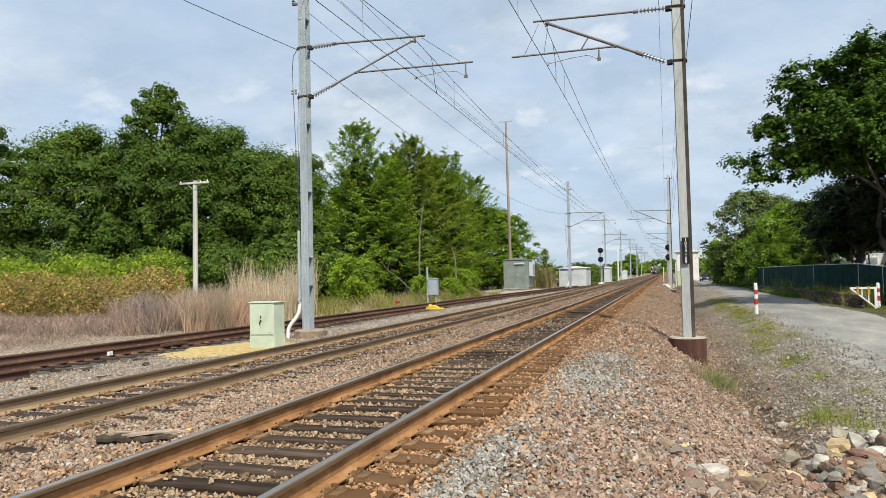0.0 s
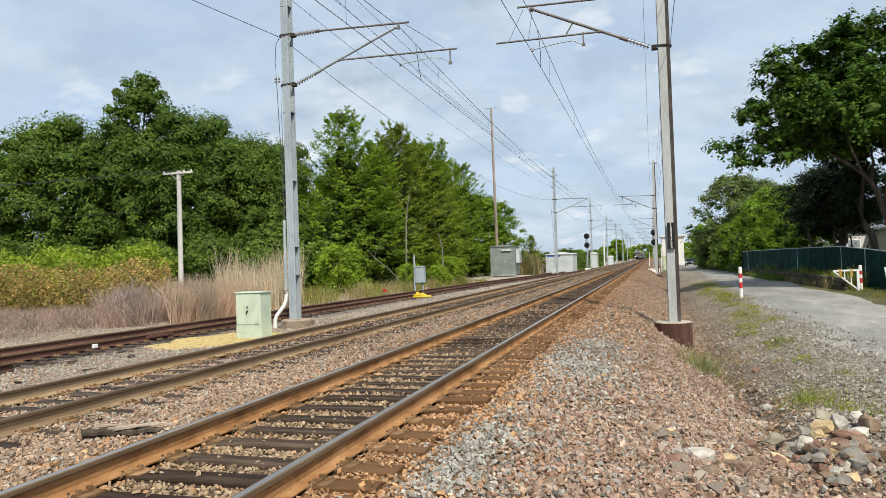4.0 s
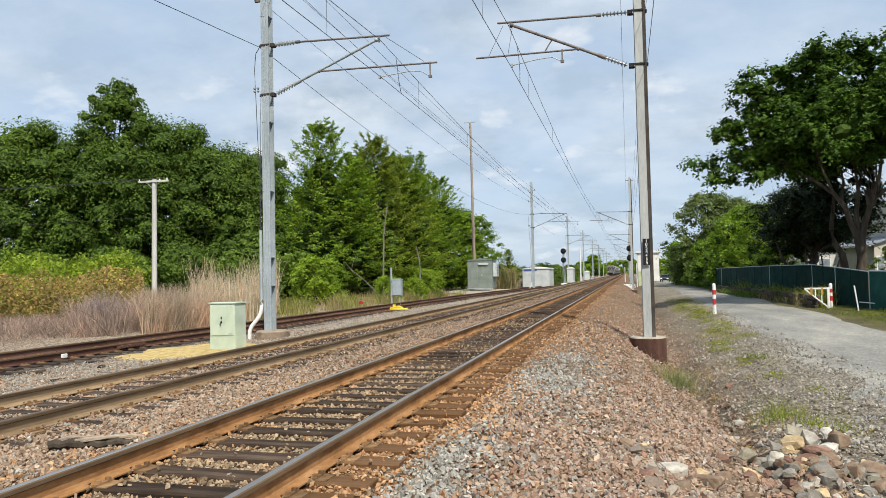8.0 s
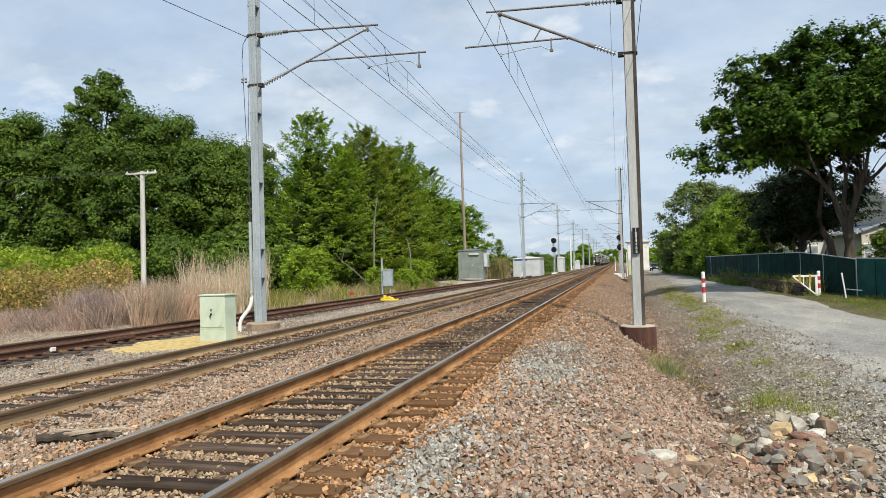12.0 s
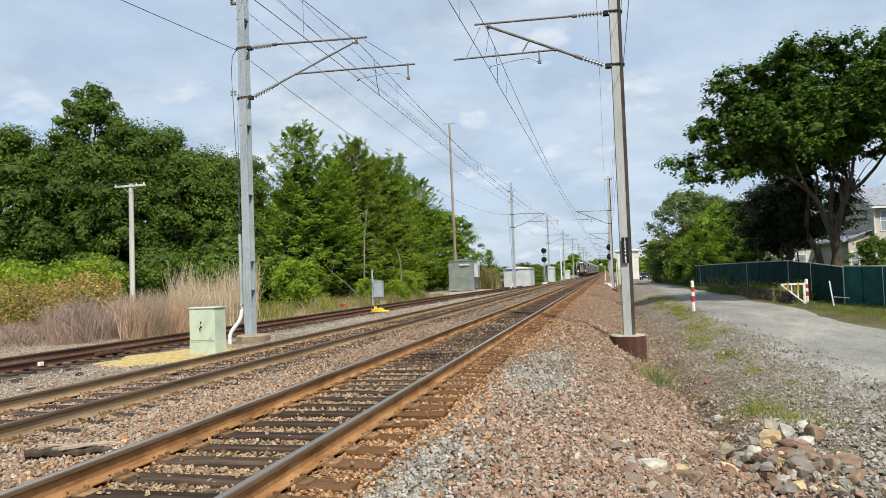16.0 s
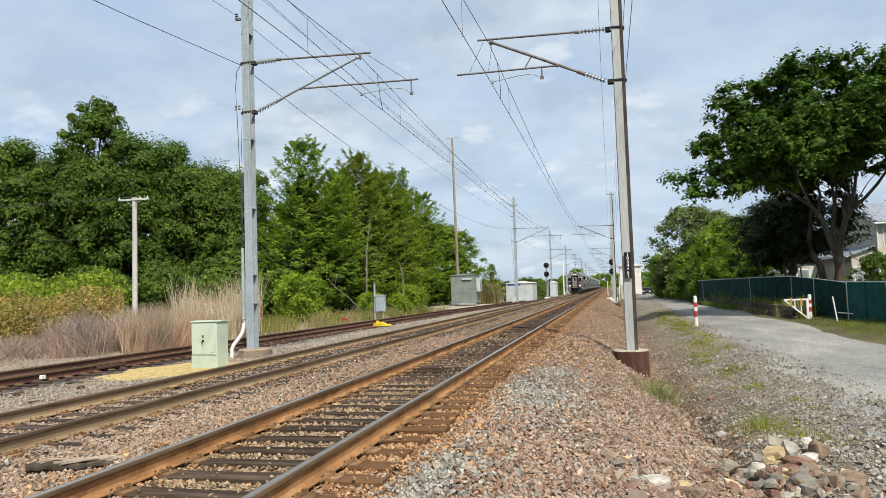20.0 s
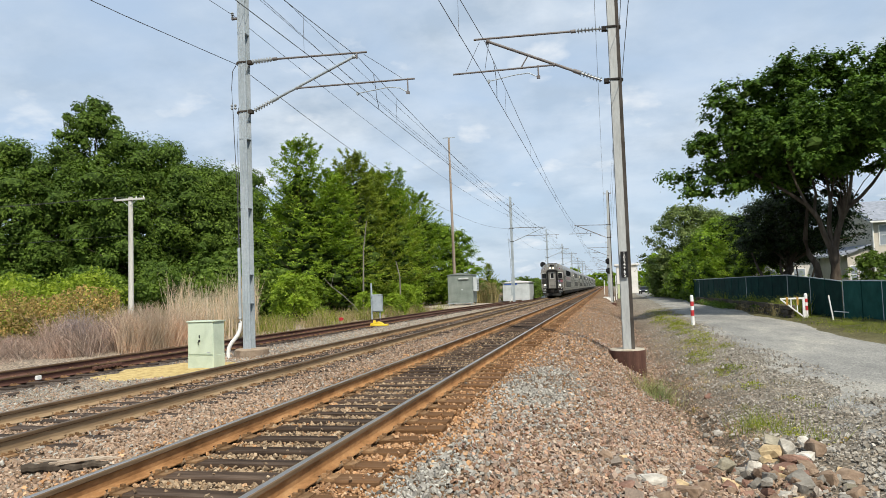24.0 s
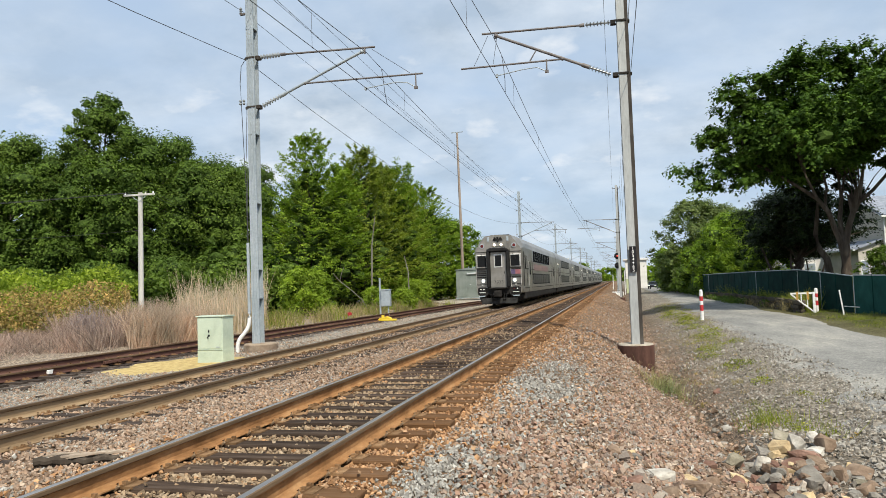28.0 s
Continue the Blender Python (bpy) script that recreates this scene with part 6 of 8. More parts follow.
# big tree behind the fence
def lobed_crown(seed, lobes, density, per, size, mat):
    """Upright lobes of leaf clumps: (x, y, z, width, height) about the foot of the trunk."""
    r = np.random.default_rng(seed)
    cs = []
    for x, y, z, w, h in lobes:
        n = int(density * (w + .25) ** 2 * h)
        d = r.normal(0, 1, (n, 3)); d /= np.linalg.norm(d, axis=1, keepdims=True)
        cs.append(np.array([x, y, z]) + d * r.uniform(.3, 1.0, (n, 1)) * [w * 1.12, w * 1.3, h * 1.12])
    c = np.concatenate(cs)
    n = len(c)
    twigs = per // 7
    k = np.repeat(np.arange(n), twigs)
    mid = c.mean(0)
    v = r.normal(0, 1, (len(k), 3)) * [1, 1, .55] + (c[k] - mid) * .10 + [0, 0, .35]
    v /= np.linalg.norm(v, axis=1, keepdims=True)
    reach = r.uniform(.35, 1.0, n)[k] * r.uniform(.6, 1.2, len(k))
    w = np.repeat(np.arange(len(k)), 7)
    f = np.tile(np.linspace(.15, 1.0, 7), len(k))
    at = c[k][w] + v[w] * (reach[w] * f)[:, None] + r.normal(0, size * .4, (len(w), 3))
    at[:, 2] -= .12 * reach[w] * f ** 2
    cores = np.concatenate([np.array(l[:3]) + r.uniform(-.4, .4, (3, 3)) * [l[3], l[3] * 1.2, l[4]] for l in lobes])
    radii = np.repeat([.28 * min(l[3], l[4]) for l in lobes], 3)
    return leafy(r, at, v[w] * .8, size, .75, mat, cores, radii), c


BIG_LOBES = [(1.2, 0, 13.2, 1.3, 1.9), (3.6, .5, 13.3, 1.5, 2.1), (-1.6, -.5, 13.0, 1.5, 2.0), (-3.6, .3, 12.4, 1.4, 1.9), (-5.2, -.3, 11.6, 1.2, 1.7), (-6.5, 0, 9.8, 1.2, 1.2),
             (-8.2, -.2, 8.1, .8, .45), (-5.9, .5, 8.3, 1.6, 1.1), (-3.3, -1.0, 9.5, 2.2, 2.0), (-.4, .3, 10.2, 2.3, 2.4), (2.4, -.6, 10.3, 2.1, 2.4), (4.9, .4, 9.8, 2.2, 2.4), (-2.6, 1.4, 8.0, 2.0, 1.0),
             (.2, -1.2, 8.2, 1.4, .8), (4.4, -1.0, 8.2, 1.5, .9), (5.6, 0, 12.3, 1.7, 1.9), (-1.4, 3.2, 10.2, 2.4, 2.6), (2.6, 3.3, 10.6, 2.4, 2.6), (-1.8, -3.2, 9.6, 1.9, 2.0), (1.4, -3.4, 10.2, 2.0, 2.2), (-4.2, 2.4, 9.6, 1.8, 1.8),
             (-7.0, .3, 7.3, 1.0, .6), (-5.0, -.4, 7.5, 1.3, .7), (-3.2, .2, 7.7, 1.2, .7), (-1.6, 1.0, 8.4, 1.2, .8), (5.4, .4, 7.6, 1.1, .6), (1.2, 0, 12.3, 1.4, 1.4), (-3.4, .3, 11.2, 1.4, 1.2), (-2.6, 0, 13.2, 1.0, 1.4), (-.5, .3, 13.5, 1.0, 1.6), (3.8, .3, 14.3, 1.1, 1.4), (1.0, .2, 14.5, .9, 1.3)]
big, centres = lobed_crown(41, BIG_LOBES, 5.0, 168, .158, LEAF_BIG)
t = thing("tree", "large spreading broadleaf tree with forked trunk behind the fence", "tree")
t.matrix_basis = pose(16.1, 46.5, -.3)
part("crown", big, t)
s = Shape()
s.path([(.21, 0, -.2), (.20, 0, .6), (.21, 0, 1.6), (.20, 0, 2.6), (.13, .02, 3.3)], [.50, .36, .32, .30, .30], 14)
BOUGHS = [([(.18, 0, 2.9), (.42, 0, 4.1), (.72, -.1, 5.1), (1.09, -.1, 5.7)], [.27, .23, .20, .17]),
         ([(1.05, -.1, 5.6), (1.42, 0, 7.6), (1.59, .2, 9.4), (1.7, .3, 11.5)], [.15, .11, .08, .03]),
         ([(1.05, -.1, 5.6), (1.79, -.2, 6.25), (2.44, -.3, 7.0), (3.0, -.3, 7.8), (4.3, -.2, 9.6)], [.15, .13, .11, .09, .04]),
         ([(.12, .05, 3.1), (.06, .2, 4.7), (.26, .3, 6.0), (.16, .4, 7.4), (.05, .5, 8.7), (.3, .6, 11.5)], [.22, .17, .14, .11, .09, .03]),
         ([(.10, -.05, 3.0), (-.29, -.1, 4.0), (-.62, -.2, 5.1), (-1.2, -.3, 5.9), (-2.2, -.3, 6.7), (-3.3, -.3, 7.5), (-5.2, -.2, 8.6)], [.24, .20, .18, .15, .12, .10, .04]),
         ([(-.60, -.2, 4.9), (-.72, 0, 5.6), (-.57, .1, 6.6), (-.75, .2, 7.8), (-1.4, .3, 9.8)], [.13, .11, .10, .08, .03]),
         ([(-1.2, -.3, 5.9), (-1.9, -.9, 7.2), (-2.3, -1.2, 9.0)], [.11, .08, .03]),
         ([(.26, .3, 6.0), (.75, 1.2, 7.4), (1.3, 2.0, 9.2)], [.10, .07, .03])]
for pts, rad in BOUGHS:
    rad = [.78 * k for k in rad]
    s.path(pts, rad, 10)
    tip = Vector(pts[-1])
    for c in sorted(centres, key=lambda c: (Vector(c) - tip).length)[4:44:4]:
        mid = (tip + Vector(c)) / 2 + Vector((0, 0, .2))
        s.path([pts[-2], tuple(tip.lerp(mid, .4)), tuple(mid), tuple(c)], [rad[-1] * 1.4, .035, .025, .01], 6)
part("trunk", s.data("trunk", BARK_LIGHT, 0, True), t)
# second trunk leaning beside it
t2 = thing("tree", "leaning trunk with a small crown beside the large tree", "tree")
t2.matrix_basis = pose(16.45, 50.5, -.3)
part("trunk", Shape().path([(0, 0, -.2), (0, 0, 1.5), (-.12, 0, 2.4), (-.5, .1, 3.1), (-.68, .1, 4.0), (-.4, 0, 6.5)], [.34, .24, .21, .18, .15, .08], 10).data("trunk", BARK_LIGHT, 0, True), t2)
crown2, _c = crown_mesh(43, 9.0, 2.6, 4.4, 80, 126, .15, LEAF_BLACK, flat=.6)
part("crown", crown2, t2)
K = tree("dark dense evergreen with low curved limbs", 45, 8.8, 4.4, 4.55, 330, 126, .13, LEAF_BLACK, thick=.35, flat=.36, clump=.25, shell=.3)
plant(K, 16.3, 57.5, .93, 0, False)
part("limb", Shape().path([(.1, 0, 3.4), (.0, -.6, 2.9), (-.7, -1.1, 2.2), (-1.5, -1.3, 2.05), (-2.2, -1.3, 2.35), (-2.5, -1.2, 3.1), (-2.9, -1.0, 4.4)], [.22, .20, .17, .15, .13, .10, .05], 9).data("limb", BARK, 0, True), K)
part("limb", Shape().path([(-.7, -1.1, 2.2), (-.9, -1.2, 3.0), (-.8, -1.0, 4.2)], [.11, .09, .05], 7).data("limb", BARK, 0, True), K)
plant(K, 17.4, 63.5, .72, 150)
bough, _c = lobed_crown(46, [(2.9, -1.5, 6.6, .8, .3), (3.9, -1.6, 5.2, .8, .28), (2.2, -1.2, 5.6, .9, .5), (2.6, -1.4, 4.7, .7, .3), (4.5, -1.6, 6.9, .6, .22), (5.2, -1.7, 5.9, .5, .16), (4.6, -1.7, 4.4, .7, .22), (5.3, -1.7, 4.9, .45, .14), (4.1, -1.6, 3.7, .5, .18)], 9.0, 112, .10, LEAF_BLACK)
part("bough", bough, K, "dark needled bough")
part("limb", Shape().path([(.3, -.2, 3.6), (1.6, -1.0, 4.6), (3.0, -1.5, 5.0), (3.9, -1.6, 5.2), (5.2, -1.7, 5.7)], [.14, .1, .06, .04, .015], 7).data("limb", BARK, 0, True), K)
light = "roadside trees"
L1 = tree("airy pale green tree by the road", 51, 12.6, 4.8, .4, 300, 84, .20, LEAF_PALE, thick=.22, group=light, flat=.6, clump=.25)
L2 = tree("green roadside tree with low branches", 52, 9.0, 4.2, .2, 75, 160, .185, LEAF_SUNNY, thick=.2, group=light, form=mass_crown)
plant(L1, 13.8, 104.0, 1.03, 0, False)
plant(L1, -12.3, 92.0, .20, 70)
plant(L1, -13.4, 95.0, .24, 170)
plant(L2, 15.6, 82.0, 1.0, 0, False)
L3 = tree("light green feathery tree above the fence", 53, 9.2, 3.7, .6, 100, .118, LEAF_MID, thick=.15, group=light, form=spray_crown)
plant(L3, 15.0, 71.0, .80, 0, False)
for src, x, y, sc, turn in ((L2, 16.4, 118.0, .95, 90), (L1, 17.0, 104.0, .95, 120), (L2, 18.4, 74.0, .80, 200), (L2, 14.6, 93.0, .80, 300), (L2, 21.0, 92.0, 1.0, 20), (L1, 22.0, 112.0, .9, 240), (L2, 15.6, 66.5, .50, 110), (L2, 15.0, 78.0, .66, 250), (L3, 15.2, 76.0, .74, 130), (L3, 15.6, 86.0, .98, 220), (L2, 14.8, 99.0, .78, 40), (L3, 14.6, 92.0, .80, 310), (L2, 14.0, 114.0, .72, 160), (L2, 16.5, 130.0, .75, 140), (L1, 36.0, 82.0, .9, 30), (L2, 15.8, 109.0, .6, 10)):
    plant(src, x, y, sc, turn)
for k, (x, y, sc) in enumerate(((14.0, 84.0, 1.0), (13.8, 91.0, 1.1), (13.7, 98.0, 1.2), (13.6, 106.0, 1.3), (13.8, 115.0, 1.5), (14.0, 126.0, 1.6))):
    plant(U, x, y, sc, 59 * k)
shrub = tree("dense green evergreen shrub above the fence", 61, 3.3, 1.35, .0, 150, 110, .085, LEAF_VINE, thick=.06, category="bush", flat=.9, clump=.2)
plant(shrub, 17.2, 43.0, 1.0, 0, False)
plant(shrub, 18.4, 42.4, 1.0, 100)
# distant woods
far = "far trees"
F = tree("far green tree at the edge of woods", 71, 9.6, 5.2, .0, 60, 35, .85, LEAF_MID, thick=.3, group=far, flat=.6, clump=.2)
plant(F, -14.0, 395.0, 1.2, 0, False)
fr = random.Random(12)
for k in range(20):
    plant(F, -15 - k * 4.6 + fr.uniform(-2, 2), 250 + fr.uniform(-20, 60) + k, fr.uniform(.36, .60), fr.uniform(0, 360))
for k in range(4, 8):
    plant(F, -12.2 + fr.uniform(-1.5, 1.0), 112 + 12 * k, fr.uniform(.26, .42), fr.uniform(0, 360))
for k in range(18):
    plant(F, 19 + k * 3.8 + fr.uniform(-2, 2), 230 + fr.uniform(-15, 60), fr.uniform(.8, 1.25), fr.uniform(0, 360))
for k in range(26):
    plant(F, -60 + k * 6.0 + fr.uniform(-3, 3), 770 + fr.uniform(0, 90), fr.uniform(1.0, 1.7), fr.uniform(0, 360))


# ---- brush, reeds, grass ----
def patch(seed, n, x0, x1, y0, y1, keep=None):
    r = np.random.default_rng(seed)
    x, y = r.uniform(x0, x1, n), r.uniform(y0, y1, n)
    if keep is not None:
        k = keep(x, y)
        x, y = x[k], y[k]
    return r, x, y


def brush(name, label, seed, n, x0, x1, y0, y1, top, mat, size, keep=None, stems=True):
    """Leafy thicket with an uneven top, on thin stems."""
    r, x, y = patch(seed, n, x0, x1, y0, y1, keep)
    crown = top * (.78 + .10 * np.sin(x * .9 + 1.3 * np.sin(y * .7)) + .09 * np.sin(x * 2.3 + y) + .06 * np.sin(x * 5.1 + 2 * y))
    z = ground_height(x, y) + crown * r.uniform(.0, 1.0, len(x)) ** .6
    out = r.normal(0, .6, (len(x), 3)); out[:, 1] -= .4
    return thing(name, label, "bushes", kind="stuff", data=raw(name, *leaves(r, np.stack([x, y, z], 1), out, size, .5), mat))


brush("knotweed", "bright green knotweed thicket at the edge of the wood", 81, 34000, -66, -31, 41, 47, 4.3, LEAF_KNOT, .18)
brush("browning_brush", "olive and brown brush with yellowing leaves", 82, 56000, -46, -16.0, 26, 36, 2.6, LEAF_TAN, .10, lambda x, y: x < -16.6 - .75 * (y - 26))
brush("browning_brush", "green leaves among the browning brush", 83, 22000, -46, -16.5, 27, 38, 2.6, LEAF_OLIVE, .105, lambda x, y: x < -17.6 - .75 * (y - 27))
brush("knotweed", "dark green sumac growth behind the reeds", 84, 28000, -34, -19.5, 46.5, 54, 4.0, LEAF_VINE, .22)


def stand(name, label, seed, n, x0, x1, y0, y1, height, width, mat, keep=None, lean=.06, droop=.12, wave=.15):
    r, x, y = patch(seed, n, x0, x1, y0, y1, keep)
    h = height * r.uniform(.55, 1.08, len(x)) * (1 + wave * np.sin(x * 1.1 + y * .7) + wave * np.sin(2.7 * x))
    at = np.stack([x, y, ground_height(x, y) - .03], 1)
    return thing(name, label, "reeds" if "reed" in name else "grass", kind="stuff", data=raw(name, *blades(r, at, h, width, lean, droop), mat))


edge = lambda x, y: x < np.interp(y, [p[0] for p in SIDING], [p[1] for p in SIDING]) - 2.0
stand("reeds", "tall dry tan reeds beside the siding", 91, 4200, -26, -12.0, 27, 40, 2.6, .014, REED, lambda x, y: edge(x, y) & (x > -15.6 - .66 * (y - 28)) & (x < -12.6 - .5 * (y - 30)), .09, .2)
stand("reeds", "low reddish dry reeds beside the siding", 92, 11000, -18, -12.4, 21.0, 27, 1.35, .010, REED_RED, lambda x, y: edge(x, y) & (x > -13.6 - .8 * (y - 22)), .26, .4)
stand("reeds", "bleached reed stalks standing above the rest", 96, 800, -22, -12.2, 26, 38, 2.9, .010, REED, lambda x, y: edge(x, y) & (x > -14.8 - .6 * (y - 28)) & (x < -12.4 - .5 * (y - 30)), .08, .25)
stand("dead_reeds", "grey brown dead stalks at the edge of the brush", 93, 7000, -21, -13.5, 20.5, 26, 1.35, .009, STALK, lambda x, y: (x < -13.4 - .8 * (y - 22)) & (x > -16.4 - .9 * (y - 22)), .4, .45)
stand("dead_reeds", "grey brown dead litter below the brush", 97, 12000, -34, -15.5, 20.5, 27.5, .55, .010, STALK, lambda x, y: x < -15.0 - .75 * (y - 21), .8, .6)
stand("dead_reeds", "flattened grey brown litter beside the siding", 94, 9000, -26, -12.9, 11, 21.5, .22, .011, STALK, lambda x, y: (x < -14.6) & (np.sin(x * 1.7) * np.sin(y * 1.1) > -.5), 1.0, .8)
stand("grass", "dry tan grass tufts along the siding", 94, 6500, -15, -11.2, 30, 62, .85, .012, GRASS_DRY, lambda x, y: edge(x, y) & (np.sin(x * 3.1) * np.sin(y * 1.3) > -.1) & (x > -14.6), .3, .45)
stand("grass", "green grass beside the siding", 95, 6000, -17, -11.2, 30, 66, .85, .012, GRASS, lambda x, y: edge(x, y) & (np.sin(x * 2.1 + 1) * np.sin(y * .9) > .0), .25, .4)


def dead_bush(x, y, wide, high, seed):
    """A bare shrub: many thin forking twigs from one foot."""
    r = random.Random(seed)
    s_ = Shape()
    for k in range(130):
        a, o = r.uniform(0, math.tau), r.uniform(.1, 1.0)
        tip = Vector((wide * o * math.cos(a), wide * o * math.sin(a), high * r.uniform(.45, 1.0) * (1.12 - .45 * o * o)))
        root = Vector((.3 * wide * r.uniform(-1, 1), .3 * wide * r.uniform(-1, 1), 0))
        mid = root.lerp(tip, .55) + Vector((r.uniform(-.1, .1), r.uniform(-.1, .1), .06))
        s_.path([root, mid, tip], [.010, .007, .003], 3)
        for _ in range(3):
            q_ = mid.lerp(tip, r.random())
            s_.path([q_, q_ + Vector((r.uniform(-.22, .22), r.uniform(-.22, .22), r.uniform(.02, .28)))], [.005, .002], 3)
    t = thing("dead_bush", "bare purple-grey dead bush before the reeds", "bush", pose(x, y, gh(x, y) - .03), "dead bushes")
    part("twig_tangle", s_.data("twig_tangle", STEM_DEAD), t)


for k, (x, y, w_, h_) in enumerate(((-15.6, 22.6, 1.0, 1.5), (-16.6, 23.4, .9, 1.2), (-14.9, 23.2, .7, 1.1))):
    dead_bush(x, y, w_, h_, 310 + k)


stand("grass", "tall pale grass between the equipment house and the shed", 101, 2600, -13.6, -11.4, 91, 97, 2.3, .03, GRASS_DRY, None, .12, .3)


def tufts(name, label, seed, spots, per, spread_, height, mat, width=.006):
    r = np.random.default_rng(seed)
    pts, hs = [], []
    for x, y, s_ in spots:
        n = int(per * s_)
        px, py = x + r.normal(0, spread_ * s_, n), y + r.normal(0, spread_ * s_, n)
        pts.append(np.stack([px, py, ground_height(px, py) - .01], 1)); hs.append(height * r.uniform(.4, 1.1, n) * (.7 + .3 * s_))
    return thing(name, label, "grass", kind="stuff", data=raw(name, *blades(r, np.concatenate(pts), np.concatenate(hs), width, .45, .5), mat))


gr = np.random.default_rng(77)
verge = [(6.35 + gr.normal(0, .35) + .012 * (y - 30), y, gr.uniform(.5, 1.3)) for y in gr.uniform(24, 62, 95)]
verge += [(5.73, 22.8, 1.4), (6.12, 19.7, 1.5), (6.0, 20.3, 1.2), (6.08, 16.7, 1.0), (6.46, 14.9, .8), (6.5, 13.6, .9), (6.0, 24.2, 1.5), (6.25, 25.6, 1.6), (6.3, 18.3, .6), (5.6, 14.2, .5)]
tufts("grass", "patchy green weeds on the verge of the road", 78, verge, 45, .20, .11, GRASS)
tufts("grass", "yellowed weeds on the verge of the road", 79, [(x + gr.normal(0, .4), y + gr.normal(0, .5), s_) for x, y, s_ in verge], 50, .26, .12, GRASS_DRY)
tufts("grass", "pale green grass tuft beside the caisson", 80, [(4.05, 16.6, 1.2), (4.25, 17.0, 1.0)], 110, .15, .45, TUFT, .005)
tufts("grass", "dry blades in the tuft beside the caisson", 87, [(4.0, 16.8, 1.2), (4.2, 17.2, 1.2), (3.9, 17.3, 1.0), (4.35, 16.8, .9)], 60, .15, .45, GRASS_DRY, .005)
tufts("grass", "thin grass blades by the rock heap", 88, [(5.08, 11.5, 1.2), (5.2, 11.9, 1.1), (5.36, 12.4, 1.0), (5.62, 12.7, 1.0), (5.6, 11.5, .9), (5.9, 11.1, 1.1)], 48, .17, .36, GRASS, .004)
right_verge = [(13.0 + gr.normal(0, .4) + (.03 * (y - 30)), y, gr.uniform(.5, 1.2)) for y in gr.uniform(27, 44, 45)] + [(13.9 + gr.normal(0, .6), y, gr.uniform(.8, 1.6)) for y in gr.uniform(27, 46, 60)]
tufts("grass", "green grass below the fence", 89, right_verge, 30, .26, .15, GRASS, .008)
tufts("grass", "dark dead weeds beside the caisson", 98, [(4.45, 20.4, .9), (4.55, 21.0, .8), (4.7, 23.2, .8)], 70, .14, .22, STALK)
tufts("grass", "small brownish weeds scattered over the ditch side", 99, [(5.4 + gr.normal(0, .6), y, gr.uniform(.3, .8)) for y in gr.uniform(9.5, 26, 26)], 26, .08, .12, GRASS_DRY)


def weeds(label, seed, spots, per, size, mat, high=.5):
    """Low leafy weeds: flat mounds of small leaves."""
    r = np.random.default_rng(seed)
    at = []
    for x, y, rad in spots:
        n = int(per * rad * rad)
        d, a = np.sqrt(r.uniform(0, 1, n)) * rad * r.uniform(.7, 1.3, n), r.uniform(0, math.tau, n)
        px, py = x + d * np.cos(a), y + 1.4 * d * np.sin(a)
        at.append(np.stack([px, py, ground_height(px, py) + .01 + r.uniform(0, high, n) * rad * (1.2 - np.minimum(d / rad, 1.2))], 1))
    at = np.concatenate(at)
    return thing("weeds", label, "weeds", kind="stuff", data=raw("weeds", *leaves(r, at, r.normal(0, .5, (len(at), 3)), size, .8), mat))


weeds("low yellow-green weeds along the edge of the road", 120, [(6.4 + gr.normal(0, .35) + .012 * (y - 15), y, gr.uniform(.10, .34)) for y in gr.uniform(24, 58, 30)] + [(5.73, 22.8, .36), (6.12, 19.7, .38), (6.08, 16.7, .24), (6.0, 20.4, .25), (5.9, 24.6, .4), (6.45, 28.5, .5), (6.6, 38.0, .7), (6.3, 45.0, .8), (6.46, 14.9, .16)], 1500, .034, WEED)
weeds("green leafy weeds behind the rock heap", 121, [(5.55, 11.35, .22), (5.68, 11.45, .2), (5.3, 12.2, .22), (5.62, 12.7, .2), (5.9, 11.0, .16), (6.5, 13.6, .14)], 1300, .026, WEED, 1.0)
weeds("sparse olive weeds over the ditch side", 122, [(5.5 + gr.normal(0, .75), y, gr.uniform(.04, .13)) for y in gr.uniform(9, 28, 24)], 2200, .026, LEAF_TAN)
brush("ivy", "low green weeds at the foot of the wall", 91, 3000, 11.3, 12.5, 58, 80, .55, LEAF_DARK, .09)
brush("ivy", "dark green weeds at the foot of the wall", 93, 3600, 11.6, 12.9, 56, 80, .65, LEAF_DARK, .10)
brush("ivy", "dark weeds over the low wall", 90, 5200, 12.5, 14.0, 50, 78, .75, LEAF_DARK, .12, lambda x, y: x < 13.6 - .05 * (y - 50))

stand("grass", "tall dim green grass between the wall and the fence", 111, 10000, 12.2, 14.2, 43.5, 72, 1.2, .014, GRASS, lambda x, y: (x > np.interp(y, [44, 50, 60, 75], [13.1, 12.95, 12.6, 11.7])) & (x < np.interp(y, [44, 48, 56, 75], [14.1, 13.85, 12.95, 12.0])), .3, .5)
stand("grass", "overgrown dry grass hanging at the foot of the wall", 112, 2600, 11.2, 12.9, 44, 74, .6, .012, GRASS_DRY, lambda x, y: np.abs(x - np.interp(y, [44, 50, 60, 75], [12.65, 12.5, 12.15, 11.25])) < .16 + .14 * np.sin(y * 1.3), .5, .6)

